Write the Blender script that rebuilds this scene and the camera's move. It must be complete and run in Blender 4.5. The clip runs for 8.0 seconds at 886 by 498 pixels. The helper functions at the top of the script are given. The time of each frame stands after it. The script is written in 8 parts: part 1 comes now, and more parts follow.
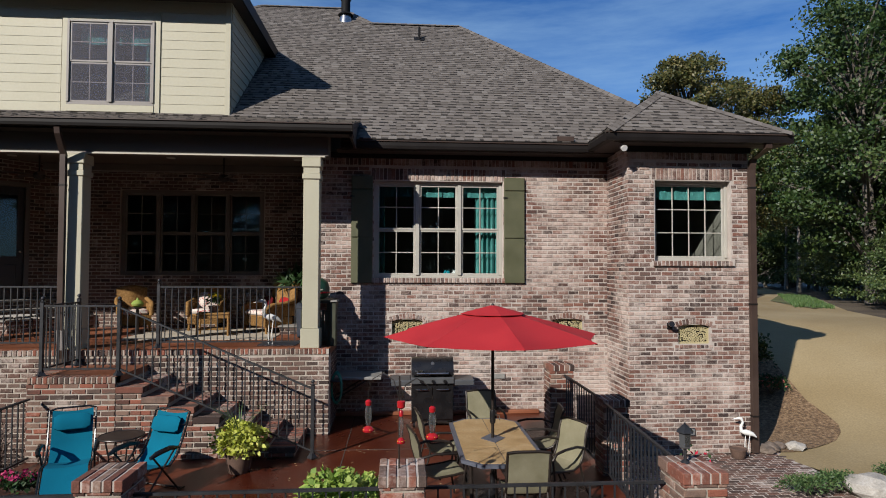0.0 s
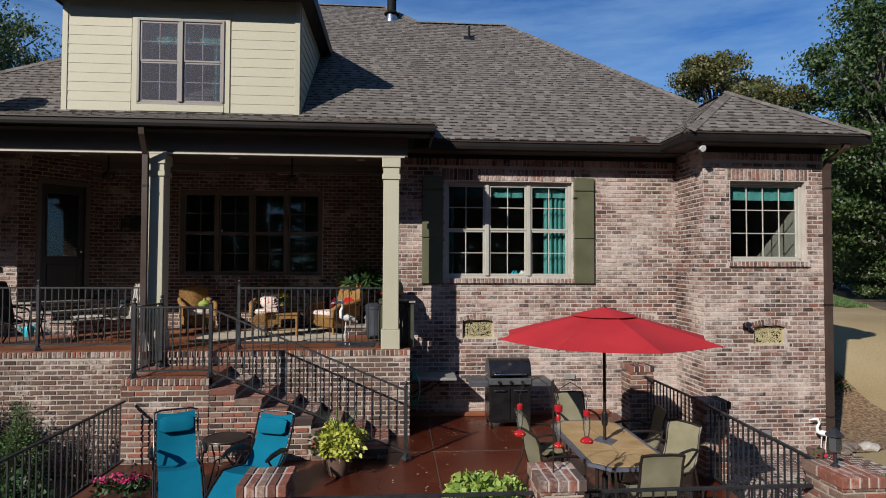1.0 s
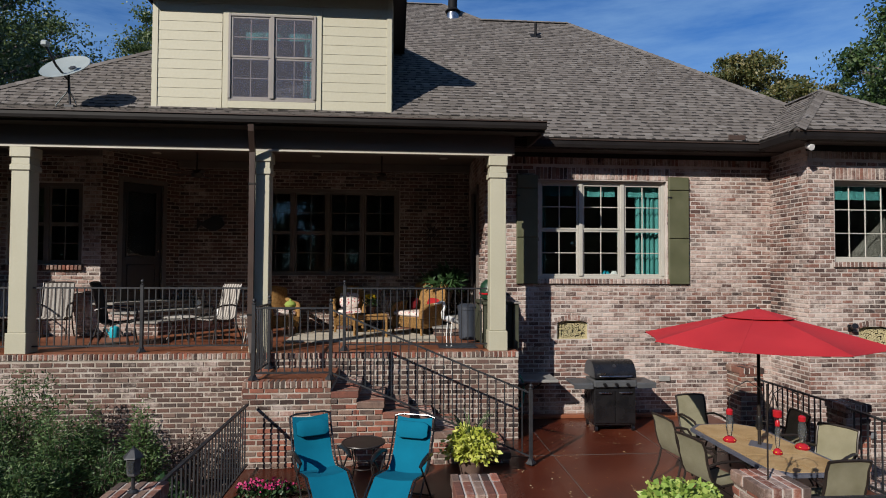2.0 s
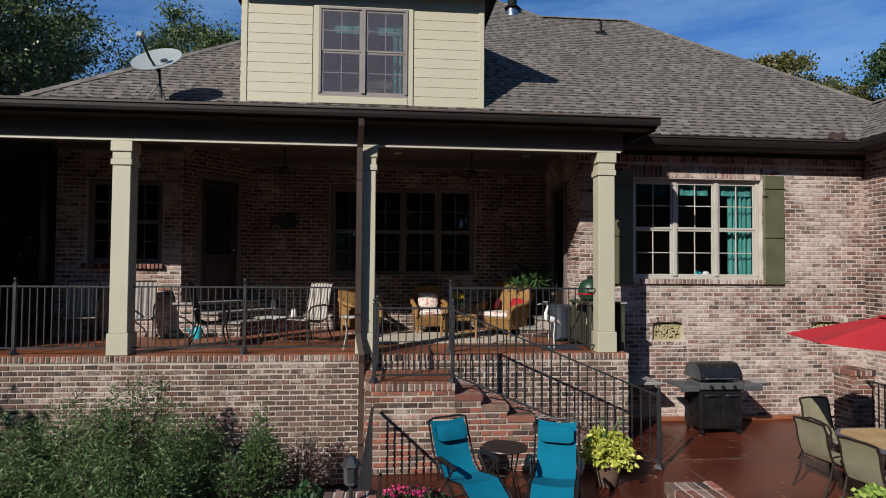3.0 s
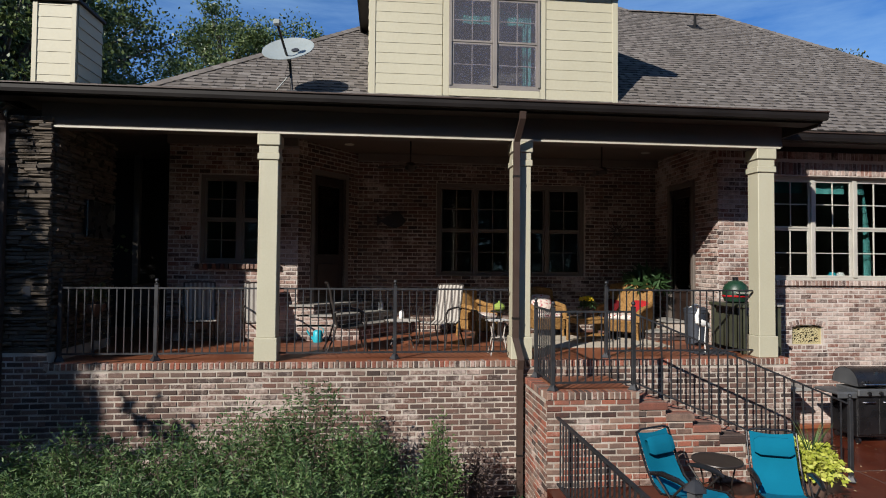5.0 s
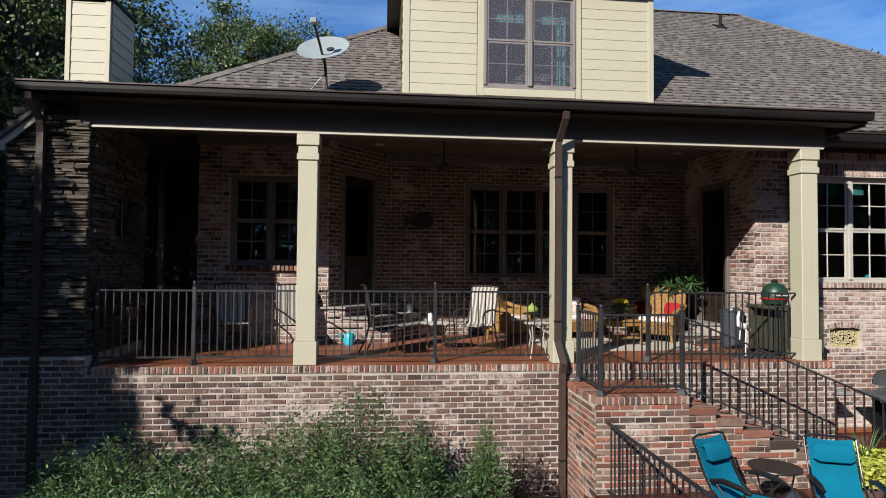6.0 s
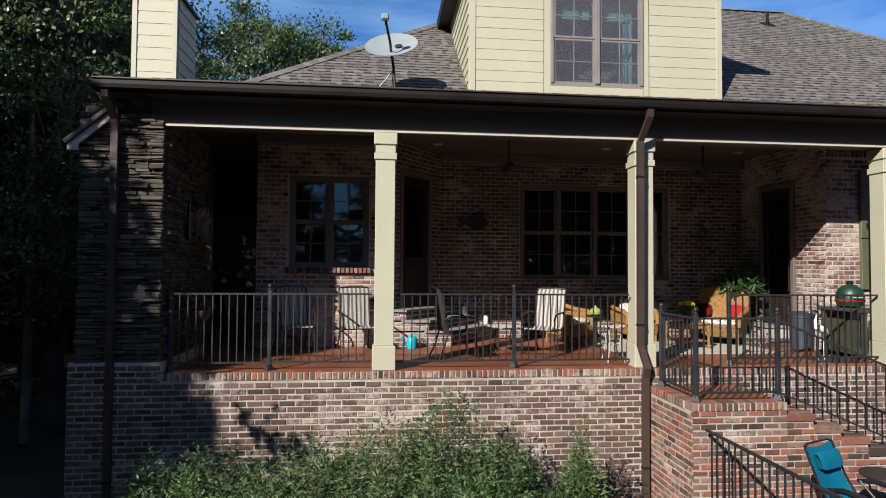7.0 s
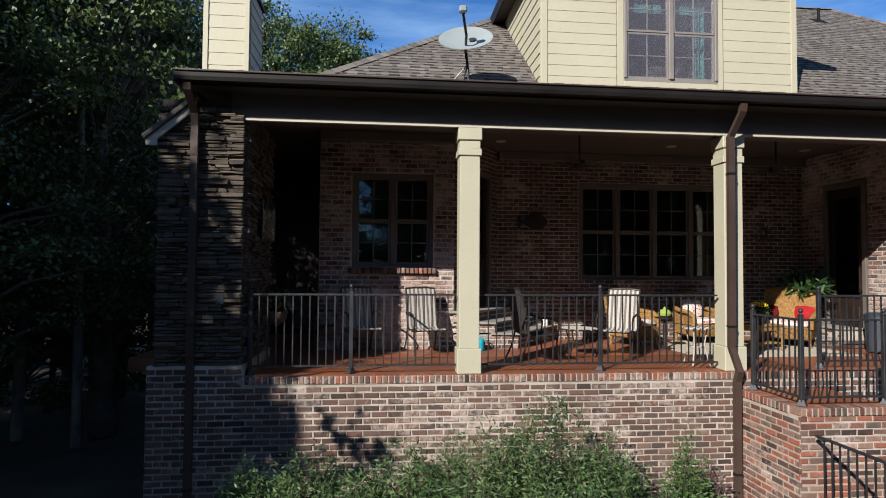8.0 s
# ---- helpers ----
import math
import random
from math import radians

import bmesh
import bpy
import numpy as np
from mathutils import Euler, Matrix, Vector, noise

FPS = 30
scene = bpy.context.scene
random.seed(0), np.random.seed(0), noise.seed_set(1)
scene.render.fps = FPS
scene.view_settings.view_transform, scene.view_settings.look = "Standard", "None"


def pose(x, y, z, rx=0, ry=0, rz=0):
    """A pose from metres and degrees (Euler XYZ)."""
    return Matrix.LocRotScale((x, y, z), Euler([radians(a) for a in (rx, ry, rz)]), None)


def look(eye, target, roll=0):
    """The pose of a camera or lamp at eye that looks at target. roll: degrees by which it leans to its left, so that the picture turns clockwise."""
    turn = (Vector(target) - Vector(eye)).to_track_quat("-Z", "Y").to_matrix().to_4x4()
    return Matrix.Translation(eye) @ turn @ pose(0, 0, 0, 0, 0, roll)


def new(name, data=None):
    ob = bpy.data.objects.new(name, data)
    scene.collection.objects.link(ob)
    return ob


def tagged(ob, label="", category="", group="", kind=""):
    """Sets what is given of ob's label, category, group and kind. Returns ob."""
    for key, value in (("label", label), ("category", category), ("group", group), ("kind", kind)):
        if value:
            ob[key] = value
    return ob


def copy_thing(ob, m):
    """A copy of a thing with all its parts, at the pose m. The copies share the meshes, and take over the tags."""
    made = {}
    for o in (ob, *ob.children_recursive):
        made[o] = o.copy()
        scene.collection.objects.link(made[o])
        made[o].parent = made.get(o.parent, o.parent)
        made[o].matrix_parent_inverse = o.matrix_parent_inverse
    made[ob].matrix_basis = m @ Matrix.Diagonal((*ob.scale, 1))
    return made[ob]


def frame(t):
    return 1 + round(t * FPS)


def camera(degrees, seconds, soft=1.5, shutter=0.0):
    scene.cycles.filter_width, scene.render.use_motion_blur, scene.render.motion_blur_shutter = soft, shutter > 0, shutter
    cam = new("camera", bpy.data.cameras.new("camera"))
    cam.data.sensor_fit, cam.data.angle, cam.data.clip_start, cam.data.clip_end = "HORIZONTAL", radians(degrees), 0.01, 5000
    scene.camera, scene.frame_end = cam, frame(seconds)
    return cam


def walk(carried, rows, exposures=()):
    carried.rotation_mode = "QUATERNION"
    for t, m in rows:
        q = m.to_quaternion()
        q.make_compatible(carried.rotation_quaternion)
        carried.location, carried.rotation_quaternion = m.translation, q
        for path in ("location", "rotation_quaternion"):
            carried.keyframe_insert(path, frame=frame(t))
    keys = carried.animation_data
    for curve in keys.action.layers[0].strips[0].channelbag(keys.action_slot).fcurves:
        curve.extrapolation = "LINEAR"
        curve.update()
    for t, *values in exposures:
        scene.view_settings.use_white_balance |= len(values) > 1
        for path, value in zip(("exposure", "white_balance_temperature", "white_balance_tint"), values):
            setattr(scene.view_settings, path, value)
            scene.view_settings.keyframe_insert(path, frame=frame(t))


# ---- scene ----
cam = camera(74.0, 8.0, soft=1.0)
PATH = [
    (0, (1.139, -0.097, 1.321), (1.288, 1.897, 1.387), 0.2),
    (0.5, (0.532, -0.048, 1.355), (0.682, 1.945, 1.417), 0.2),
    (1, (-0.207, 0.031, 1.364), (-0.054, 2.024, 1.423), 0.2),
    (1.5, (-1.066, 0.167, 1.376), (-0.91, 2.16, 1.433), 0.2),
    (3, (-3.754, 0.742, 1.319), (-3.572, 2.733, 1.382), 0.4),
    (3.5, (-4.493, 0.939, 1.328), (-4.303, 2.929, 1.389), 0.4),
    (4, (-5.164, 1.134, 1.31), (-4.973, 3.124, 1.373), 0.4),
    (4.5, (-5.734, 1.307, 1.311), (-5.536, 3.296, 1.373), 0.4),
    (6, (-6.656, 1.604, 1.341), (-6.455, 3.593, 1.404), 0.5),
    (6.5, (-7.147, 1.753, 1.348), (-6.947, 3.741, 1.414), 0.5),
    (7, (-7.728, 1.927, 1.356), (-7.524, 3.915, 1.421), 0.4),
    (7.5, (-8.317, 2.12, 1.337), (-8.11, 4.109, 1.407), 0.3),
    (8, (-8.82, 2.305, 1.322), (-8.614, 4.293, 1.393), 0.4),
]
EXPOSURES = [(0, 0.30), (3, 0.34), (4.5, 0.44), (6, 0.72), (8, 0.78)]
walk(cam, [(t, look(eye, target, roll)) for t, eye, target, roll in PATH], EXPOSURES)

# ---- world, sun ----
SUN_WAY = Vector((0.86, 1.0, -0.78)).normalized()
world = bpy.data.worlds.new("sky_world")
world.use_nodes = True
scene.world = world
wn, wl = world.node_tree.nodes, world.node_tree.links
wn.clear()
sky = wn.new("ShaderNodeTexSky")
sky.sky_type = "NISHITA"
sky.sun_disc = False
sky.sun_elevation = math.asin(-SUN_WAY.z)
sky.sun_rotation = math.atan2(-SUN_WAY.x, -SUN_WAY.y)
sky.air_density, sky.dust_density, sky.ozone_density = 1.0, 0.15, 5.0
coord = wn.new("ShaderNodeTexCoord")
stretch = wn.new("ShaderNodeMapping")
stretch.inputs["Scale"].default_value = (0.9, 1.6, 6.0)
stretch.inputs["Rotation"].default_value = (0.15, 0.3, 0.4)
cloud = wn.new("ShaderNodeTexNoise")
cloud.inputs["Scale"].default_value = 1.6
cloud.inputs["Detail"].default_value = 7
cloud.inputs["Roughness"].default_value = 0.62
ramp = wn.new("ShaderNodeValToRGB")
ramp.color_ramp.elements[0].position, ramp.color_ramp.elements[0].color = 0.40, (0, 0, 0, 1)
ramp.color_ramp.elements[1].position, ramp.color_ramp.elements[1].color = 0.72, (0.58, 0.58, 0.58, 1)
blend = wn.new("ShaderNodeMix")
blend.data_type = "RGBA"
blend.inputs["B"].default_value = (5.6, 9.0, 13.0, 1)
bg = wn.new("ShaderNodeBackground")
bg.inputs["Strength"].default_value = 0.05
wout = wn.new("ShaderNodeOutputWorld")
wl.new(coord.outputs["Generated"], stretch.inputs["Vector"])
wl.new(stretch.outputs["Vector"], cloud.inputs["Vector"])
wl.new(cloud.outputs["Fac"], ramp.inputs["Fac"])
wl.new(ramp.outputs["Color"], blend.inputs["Factor"])
cool = wn.new("ShaderNodeMix")
cool.data_type, cool.blend_type = "RGBA", "MULTIPLY"
cool.inputs["Factor"].default_value = 1.0
cool.inputs["B"].default_value = (0.60, 1.12, 1.68, 1)
wl.new(sky.outputs["Color"], cool.inputs["A"])
wl.new(cool.outputs["Result"], blend.inputs["A"])
wl.new(blend.outputs["Result"], bg.inputs["Color"])
wl.new(bg.outputs["Background"], wout.inputs["Surface"])

sun_data = bpy.data.lights.new("sun", "SUN")
sun_data.energy, sun_data.angle, sun_data.color = 5.0, radians(0.5), (1.0, 0.95, 0.88)
sun = new("sun", sun_data)
sun.matrix_world = look((0, 0, 30), Vector((0, 0, 30)) + SUN_WAY)


# ---- materials ----
PAINT = 0.84  # one scale for all base colours


def material(name, colors, rough=0.7, scale=6.0, detail_scale=60.0, bump=0.25, bump_dist=0.004, metal=0.0, spread=None,
             per="none", spec=0.5, transmit=0.0, grain=None, own=0.45):
    """Colours mixed by coarse noise, fine grain over them, and relief. per: 'object' or 'island' tints each piece."""
    m = bpy.data.materials.new(name)
    m.use_nodes = True
    n, l = m.node_tree.nodes, m.node_tree.links
    b = n["Principled BSDF"]
    b.inputs["Metallic"].default_value = metal
    b.inputs["Specular IOR Level"].default_value = spec
    tc = n.new("ShaderNodeTexCoord")
    geo = n.new("ShaderNodeNewGeometry")
    pos = geo.outputs["Position"]
    n1 = n.new("ShaderNodeTexNoise")
    n1.inputs["Scale"].default_value = scale
    n1.inputs["Detail"].default_value = 5
    l.new(pos, n1.inputs["Vector"])
    n2 = n.new("ShaderNodeTexNoise")
    n2.inputs["Scale"].default_value = detail_scale
    n2.inputs["Detail"].default_value = 4
    l.new(pos, n2.inputs["Vector"])
    r = n.new("ShaderNodeValToRGB")
    els = r.color_ramp.elements
    k = len(colors)
    lo, hi = spread or (0.3, 0.7)
    while len(els) < k:
        els.new(0.5)
    for i, c in enumerate(colors):
        els[i].position = lo + (hi - lo) * i / max(1, k - 1)
        els[i].color = (*[PAINT * q for q in c], 1)
    if per == "none":
        l.new(n1.outputs["Fac"], r.inputs["Fac"])
    else:
        add = n.new("ShaderNodeMath")
        add.operation = "MULTIPLY_ADD"
        src = n.new("ShaderNodeObjectInfo").outputs["Random"] if per == "object" else geo.outputs["Random Per Island"]
        l.new(n1.outputs["Fac"], add.inputs[0])
        add.inputs[1].default_value = 1 - own
        sc = n.new("ShaderNodeMath")
        sc.operation = "MULTIPLY"
        l.new(src, sc.inputs[0])
        sc.inputs[1].default_value = own
        l.new(sc.outputs[0], add.inputs[2])
        l.new(add.outputs[0], r.inputs["Fac"])
    mix = n.new("ShaderNodeMix")
    mix.data_type, mix.blend_type = "RGBA", "MULTIPLY"
    mix.inputs["Factor"].default_value = (0.45 if bump > 0.15 else 0.10) if grain is None else grain
    r2 = n.new("ShaderNodeValToRGB")
    r2.color_ramp.elements[0].position, r2.color_ramp.elements[0].color = 0.3, (0.55, 0.55, 0.55, 1)
    r2.color_ramp.elements[1].position, r2.color_ramp.elements[1].color = 0.7, (1.15, 1.15, 1.15, 1)
    l.new(n2.outputs["Fac"], r2.inputs["Fac"])
    l.new(r.outputs["Color"], mix.inputs["A"])
    l.new(r2.outputs["Color"], mix.inputs["B"])
    l.new(mix.outputs["Result"], b.inputs["Base Color"])
    rr = n.new("ShaderNodeMapRange")
    rr.inputs["To Min"].default_value = max(0.02, rough - 0.12)
    rr.inputs["To Max"].default_value = min(1.0, rough + 0.12)
    l.new(n1.outputs["Fac"], rr.inputs["Value"])
    l.new(rr.outputs["Result"], b.inputs["Roughness"])
    if bump:
        bp = n.new("ShaderNodeBump")
        bp.inputs["Strength"].default_value = bump
        bp.inputs["Distance"].default_value = bump_dist
        l.new(n2.outputs["Fac"], bp.inputs["Height"])
        l.new(bp.outputs["Normal"], b.inputs["Normal"])
    if transmit:
        b.inputs["Subsurface Weight"].default_value = 0.0
        tr = n.new("ShaderNodeBsdfTranslucent")
        l.new(mix.outputs["Result"], tr.inputs["Color"])
        ms = n.new("ShaderNodeMixShader")
        ms.inputs["Fac"].default_value = transmit
        out = n["Material Output"]
        l.new(b.outputs["BSDF"], ms.inputs[1])
        l.new(tr.outputs["BSDF"], ms.inputs[2])
        l.new(ms.outputs["Shader"], out.inputs["Surface"])
    return m


def brick_material(name, per, tones, wash, lo, hi):
    """Tumbled clay: a tone for each brick, dark burn, and white lime wash in patches."""
    m = material(name, tones, rough=0.88, scale=9.0, detail_scale=90.0, bump=0.55, bump_dist=0.006, per=per, spread=(0.14, 0.86), spec=0.25, grain=0.6, own=0.78)
    n, l = m.node_tree.nodes, m.node_tree.links
    b = n["Principled BSDF"]
    base = b.inputs["Base Color"].links[0].from_socket
    geo = n.new("ShaderNodeNewGeometry")
    big = n.new("ShaderNodeTexNoise")
    big.inputs["Scale"].default_value = 1.1
    big.inputs["Detail"].default_value = 3
    small = n.new("ShaderNodeTexNoise")
    small.inputs["Scale"].default_value = 16
    small.inputs["Detail"].default_value = 6
    small.inputs["Roughness"].default_value = 0.7
    l.new(geo.outputs["Position"], big.inputs["Vector"])
    l.new(geo.outputs["Position"], small.inputs["Vector"])
    src = n.new("ShaderNodeObjectInfo").outputs["Random"] if per == "object" else geo.outputs["Random Per Island"]
    frac = n.new("ShaderNodeMath")
    frac.operation = "MULTIPLY"
    frac.inputs[1].default_value = 7.31
    l.new(src, frac.inputs[0])
    fr = n.new("ShaderNodeMath")
    fr.operation = "FRACT"
    l.new(frac.outputs[0], fr.inputs[0])
    s1 = n.new("ShaderNodeMath")
    s1.operation = "MULTIPLY_ADD"
    l.new(fr.outputs[0], s1.inputs[0])
    s1.inputs[1].default_value = 0.28
    broad = n.new("ShaderNodeMath")
    broad.operation = "MULTIPLY_ADD"
    broad.inputs[1].default_value = 1.45
    broad.inputs[2].default_value = -0.225
    l.new(big.outputs["Fac"], broad.inputs[0])
    l.new(broad.outputs[0], s1.inputs[2])
    s2 = n.new("ShaderNodeMath")
    s2.operation = "ADD"
    l.new(s1.outputs[0], s2.inputs[0])
    l.new(small.outputs["Fac"], s2.inputs[1])
    ramp2 = n.new("ShaderNodeMapRange")
    ramp2.inputs["From Min"].default_value = lo
    ramp2.inputs["From Max"].default_value = hi
    ramp2.inputs["To Max"].default_value = wash
    l.new(s2.outputs[0], ramp2.inputs["Value"])
    mx = n.new("ShaderNodeMix")
    mx.data_type = "RGBA"
    mx.inputs["B"].default_value = (0.54, 0.445, 0.39, 1)
    l.new(ramp2.outputs["Result"], mx.inputs["Factor"])
    l.new(base, mx.inputs["A"])
    l.new(mx.outputs["Result"], b.inputs["Base Color"])
    return m


BRICK_TONES = [(0.060, 0.040, 0.036), (0.125, 0.070, 0.058), (0.23, 0.105, 0.078), (0.15, 0.098, 0.082), (0.29, 0.175, 0.140), (0.105, 0.070, 0.062)]
WARM_TONES = [(0.055, 0.036, 0.031), (0.185, 0.075, 0.054), (0.32, 0.112, 0.072), (0.14, 0.090, 0.072), (0.29, 0.182, 0.137), (0.095, 0.068, 0.058)]
M = {}
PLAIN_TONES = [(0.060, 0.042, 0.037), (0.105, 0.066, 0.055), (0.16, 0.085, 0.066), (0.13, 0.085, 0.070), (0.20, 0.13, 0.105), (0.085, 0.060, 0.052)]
for key, per in (("_obj", "object"), ("", "island")):
    M["brick" + key] = brick_material("lime washed tumbled brick" + key, per, BRICK_TONES, 0.72, 0.99, 1.44)
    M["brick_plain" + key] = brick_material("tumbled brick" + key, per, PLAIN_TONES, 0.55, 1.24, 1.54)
    M["brick_warm" + key] = brick_material("red brown brick" + key, per, WARM_TONES, 0.50, 1.22, 1.50)
M["mortar_pale"] = material("pale lime mortar", [(0.40, 0.34, 0.30), (0.49, 0.43, 0.385), (0.58, 0.515, 0.47)], 0.95, 2.2, 130, 0.5, 0.004, spec=0.2, grain=0.3)
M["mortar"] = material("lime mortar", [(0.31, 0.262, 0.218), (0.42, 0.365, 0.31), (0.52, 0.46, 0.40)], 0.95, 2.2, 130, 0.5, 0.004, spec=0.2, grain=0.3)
M["cream"] = material("cream paint", [(0.43, 0.405, 0.30), (0.46, 0.435, 0.325)], 0.55, 1.5, 40, 0.05)
M["siding"] = material("cream siding paint", [(0.44, 0.41, 0.30), (0.47, 0.44, 0.325)], 0.6, 0.8, 25, 0.04)
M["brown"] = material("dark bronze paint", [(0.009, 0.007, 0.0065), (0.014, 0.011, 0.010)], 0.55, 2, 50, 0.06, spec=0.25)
M["soffit"] = material("brown soffit paint", [(0.040, 0.030, 0.025), (0.055, 0.041, 0.034)], 0.6, 2, 50, 0.06)
M["frieze"] = material("taupe frieze board", [(0.088, 0.072, 0.061), (0.104, 0.086, 0.073)], 0.6, 1.5, 40, 0.05)
M["spout"] = material("brown downspout enamel", [(0.050, 0.032, 0.026), (0.068, 0.045, 0.036)], 0.45, 3, 60, 0.05, spec=0.3)
M["whitetrim"] = material("pale trim paint", [(0.44, 0.41, 0.34), (0.50, 0.47, 0.39)], 0.5, 2, 50, 0.05)
M["frame"] = material("putty window frame", [(0.395, 0.375, 0.33), (0.44, 0.42, 0.37)], 0.5, 3, 60, 0.05)
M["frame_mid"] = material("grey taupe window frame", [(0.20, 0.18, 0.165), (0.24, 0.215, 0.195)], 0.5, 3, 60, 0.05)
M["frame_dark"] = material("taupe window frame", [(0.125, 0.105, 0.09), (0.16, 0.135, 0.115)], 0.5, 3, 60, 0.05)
M["shutter"] = material("olive shutter paint", [(0.075, 0.078, 0.038), (0.105, 0.105, 0.055)], 0.55, 3, 70, 0.12)
M["iron"] = material("grey iron", [(0.022, 0.023, 0.026), (0.040, 0.041, 0.046)], 0.5, 8, 120, 0.2, 0.002, metal=0.3)
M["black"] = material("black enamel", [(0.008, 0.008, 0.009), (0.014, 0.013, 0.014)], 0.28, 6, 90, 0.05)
M["shingle"] = material("asphalt shingle", [(0.125, 0.110, 0.098), (0.155, 0.136, 0.122), (0.185, 0.163, 0.147), (0.14, 0.122, 0.110), (0.205, 0.184, 0.167)], 0.95, 1.0, 150, 0.7, 0.004, per="island", spread=(0.15, 0.85), spec=0.15, own=0.8)
M["shingle_obj"] = material("asphalt shingle piece", [(0.125, 0.110, 0.098), (0.155, 0.136, 0.122), (0.185, 0.163, 0.147), (0.14, 0.122, 0.110), (0.205, 0.184, 0.167)], 0.95, 1.0, 150, 0.7, 0.004, per="object", spread=(0.15, 0.85), spec=0.15, own=0.8)
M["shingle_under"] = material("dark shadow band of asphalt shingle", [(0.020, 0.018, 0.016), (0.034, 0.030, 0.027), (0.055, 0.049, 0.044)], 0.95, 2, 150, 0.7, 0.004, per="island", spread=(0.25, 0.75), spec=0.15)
M["roofdeck"] = material("roof underlay", [(0.05, 0.043, 0.038), (0.08, 0.07, 0.06)], 0.95, 4, 80, 0.3)
M["patio"] = material("stained red concrete", [(0.050, 0.010, 0.005), (0.085, 0.019, 0.009), (0.13, 0.034, 0.016)], 0.30, 0.8, 30, 0.2, 0.003, spec=0.35, grain=0.35)
M["deck"] = material("stained terracotta porch floor", [(0.17, 0.055, 0.026), (0.235, 0.078, 0.036), (0.29, 0.11, 0.055)], 0.5, 1.4, 45, 0.12, 0.003)
M["drive"] = material("tan driveway concrete", [(0.26, 0.185, 0.088), (0.31, 0.23, 0.115), (0.36, 0.28, 0.155)], 0.9, 0.3, 30, 0.3, 0.004)
M["stone"] = material("stacked ledgestone", [(0.040, 0.031, 0.024), (0.075, 0.058, 0.043), (0.13, 0.102, 0.075), (0.06, 0.047, 0.036)], 0.9, 7, 55, 0.8, 0.01, per="object", spread=(0.2, 0.8))
M["stonecore"] = material("dark stone joint", [(0.035, 0.03, 0.026), (0.06, 0.05, 0.043)], 0.95, 6, 60, 0.5)
M["ground"] = material("leaf litter ground", [(0.045, 0.032, 0.02), (0.085, 0.06, 0.038), (0.13, 0.10, 0.06)], 0.95, 0.6, 22, 0.6, 0.02)
M["grass"] = material("lawn grass", [(0.06, 0.075, 0.022), (0.11, 0.12, 0.04), (0.17, 0.15, 0.065)], 0.95, 0.5, 18, 0.5, 0.02)
M["mulch"] = material("brown mulch", [(0.08, 0.046, 0.024), (0.23, 0.140, 0.072), (0.42, 0.285, 0.165)], 0.95, 16, 45, 0.9, 0.03, grain=0.9)
M["pot"] = material("terracotta pot", [(0.10, 0.06, 0.045), (0.15, 0.09, 0.065)], 0.8, 8, 60, 0.3)
M["plaster"] = material("interior plaster", [(0.30, 0.27, 0.23), (0.34, 0.31, 0.27)], 0.9, 2, 40, 0.05)
M["ceiling"] = material("porch ceiling boards", [(0.085, 0.066, 0.052), (0.11, 0.085, 0.068)], 0.7, 2, 40, 0.05)
M["curtain"] = material("turquoise curtain cloth", [(0.10, 0.42, 0.40), (0.17, 0.52, 0.49)], 0.85, 5, 90, 0.2, transmit=0.25)
M["door"] = material("dark stained door", [(0.02, 0.012, 0.009), (0.035, 0.02, 0.015)], 0.4, 4, 60, 0.1)
M["red"] = material("red canopy cloth", [(0.52, 0.018, 0.026), (0.60, 0.026, 0.034)], 0.8, 2.5, 130, 0.2, 0.002, transmit=0.22)
M["redplastic"] = material("red glossy plastic", [(0.36, 0.010, 0.014), (0.42, 0.014, 0.02)], 0.25, 5, 60, 0.0)
M["redcloth"] = material("red cushion cloth", [(0.30, 0.012, 0.016), (0.38, 0.02, 0.02)], 0.9, 5, 120, 0.2, spec=0.15)
# shaded copy of the red cushion cloth, the shade put into its colour
M["redcloth_shade"] = material("red cushion cloth darkened for shade", [(0.085, 0.004, 0.007), (0.12, 0.008, 0.010)], 0.9, 5, 120, 0.2, spec=0.12)
M["teal"] = material("turquoise blue sling", [(0.0, 0.115, 0.19), (0.002, 0.14, 0.225)], 0.9, 3, 140, 0.2, 0.002, spec=0.12, grain=0.25)
M["sling"] = material("khaki mesh sling", [(0.19, 0.175, 0.105), (0.25, 0.23, 0.15)], 0.85, 6, 260, 0.4, 0.002)
M["bronze"] = material("dark bronze tube", [(0.022, 0.017, 0.014), (0.04, 0.03, 0.025)], 0.4, 6, 80, 0.05, metal=0.3)
M["tabletile"] = material("tan stone tile", [(0.33, 0.21, 0.09), (0.42, 0.28, 0.13), (0.48, 0.34, 0.18)], 0.6, 5, 50, 0.2)
M["slate"] = material("blue grey tile border", [(0.075, 0.08, 0.105), (0.11, 0.118, 0.15)], 0.55, 8, 60, 0.2)
M["steel"] = material("brushed steel", [(0.42, 0.43, 0.45), (0.55, 0.56, 0.58)], 0.28, 10, 90, 0.05, metal=1.0)
M["grey"] = material("grey enamel", [(0.06, 0.062, 0.066), (0.085, 0.088, 0.092)], 0.45, 5, 60, 0.05)
M["counter"] = material("grey stone slab", [(0.20, 0.195, 0.18), (0.29, 0.28, 0.26)], 0.5, 9, 80, 0.1)
M["wicker"] = material("honey wicker", [(0.17, 0.085, 0.025), (0.28, 0.15, 0.048), (0.36, 0.21, 0.08)], 0.75, 30, 160, 0.6, 0.006, spec=0.2)
M["floral"] = material("red and white floral cloth", [(0.70, 0.62, 0.55), (0.72, 0.66, 0.60), (0.45, 0.06, 0.07)], 0.9, 22, 120, 0.2, spread=(0.45, 0.62))
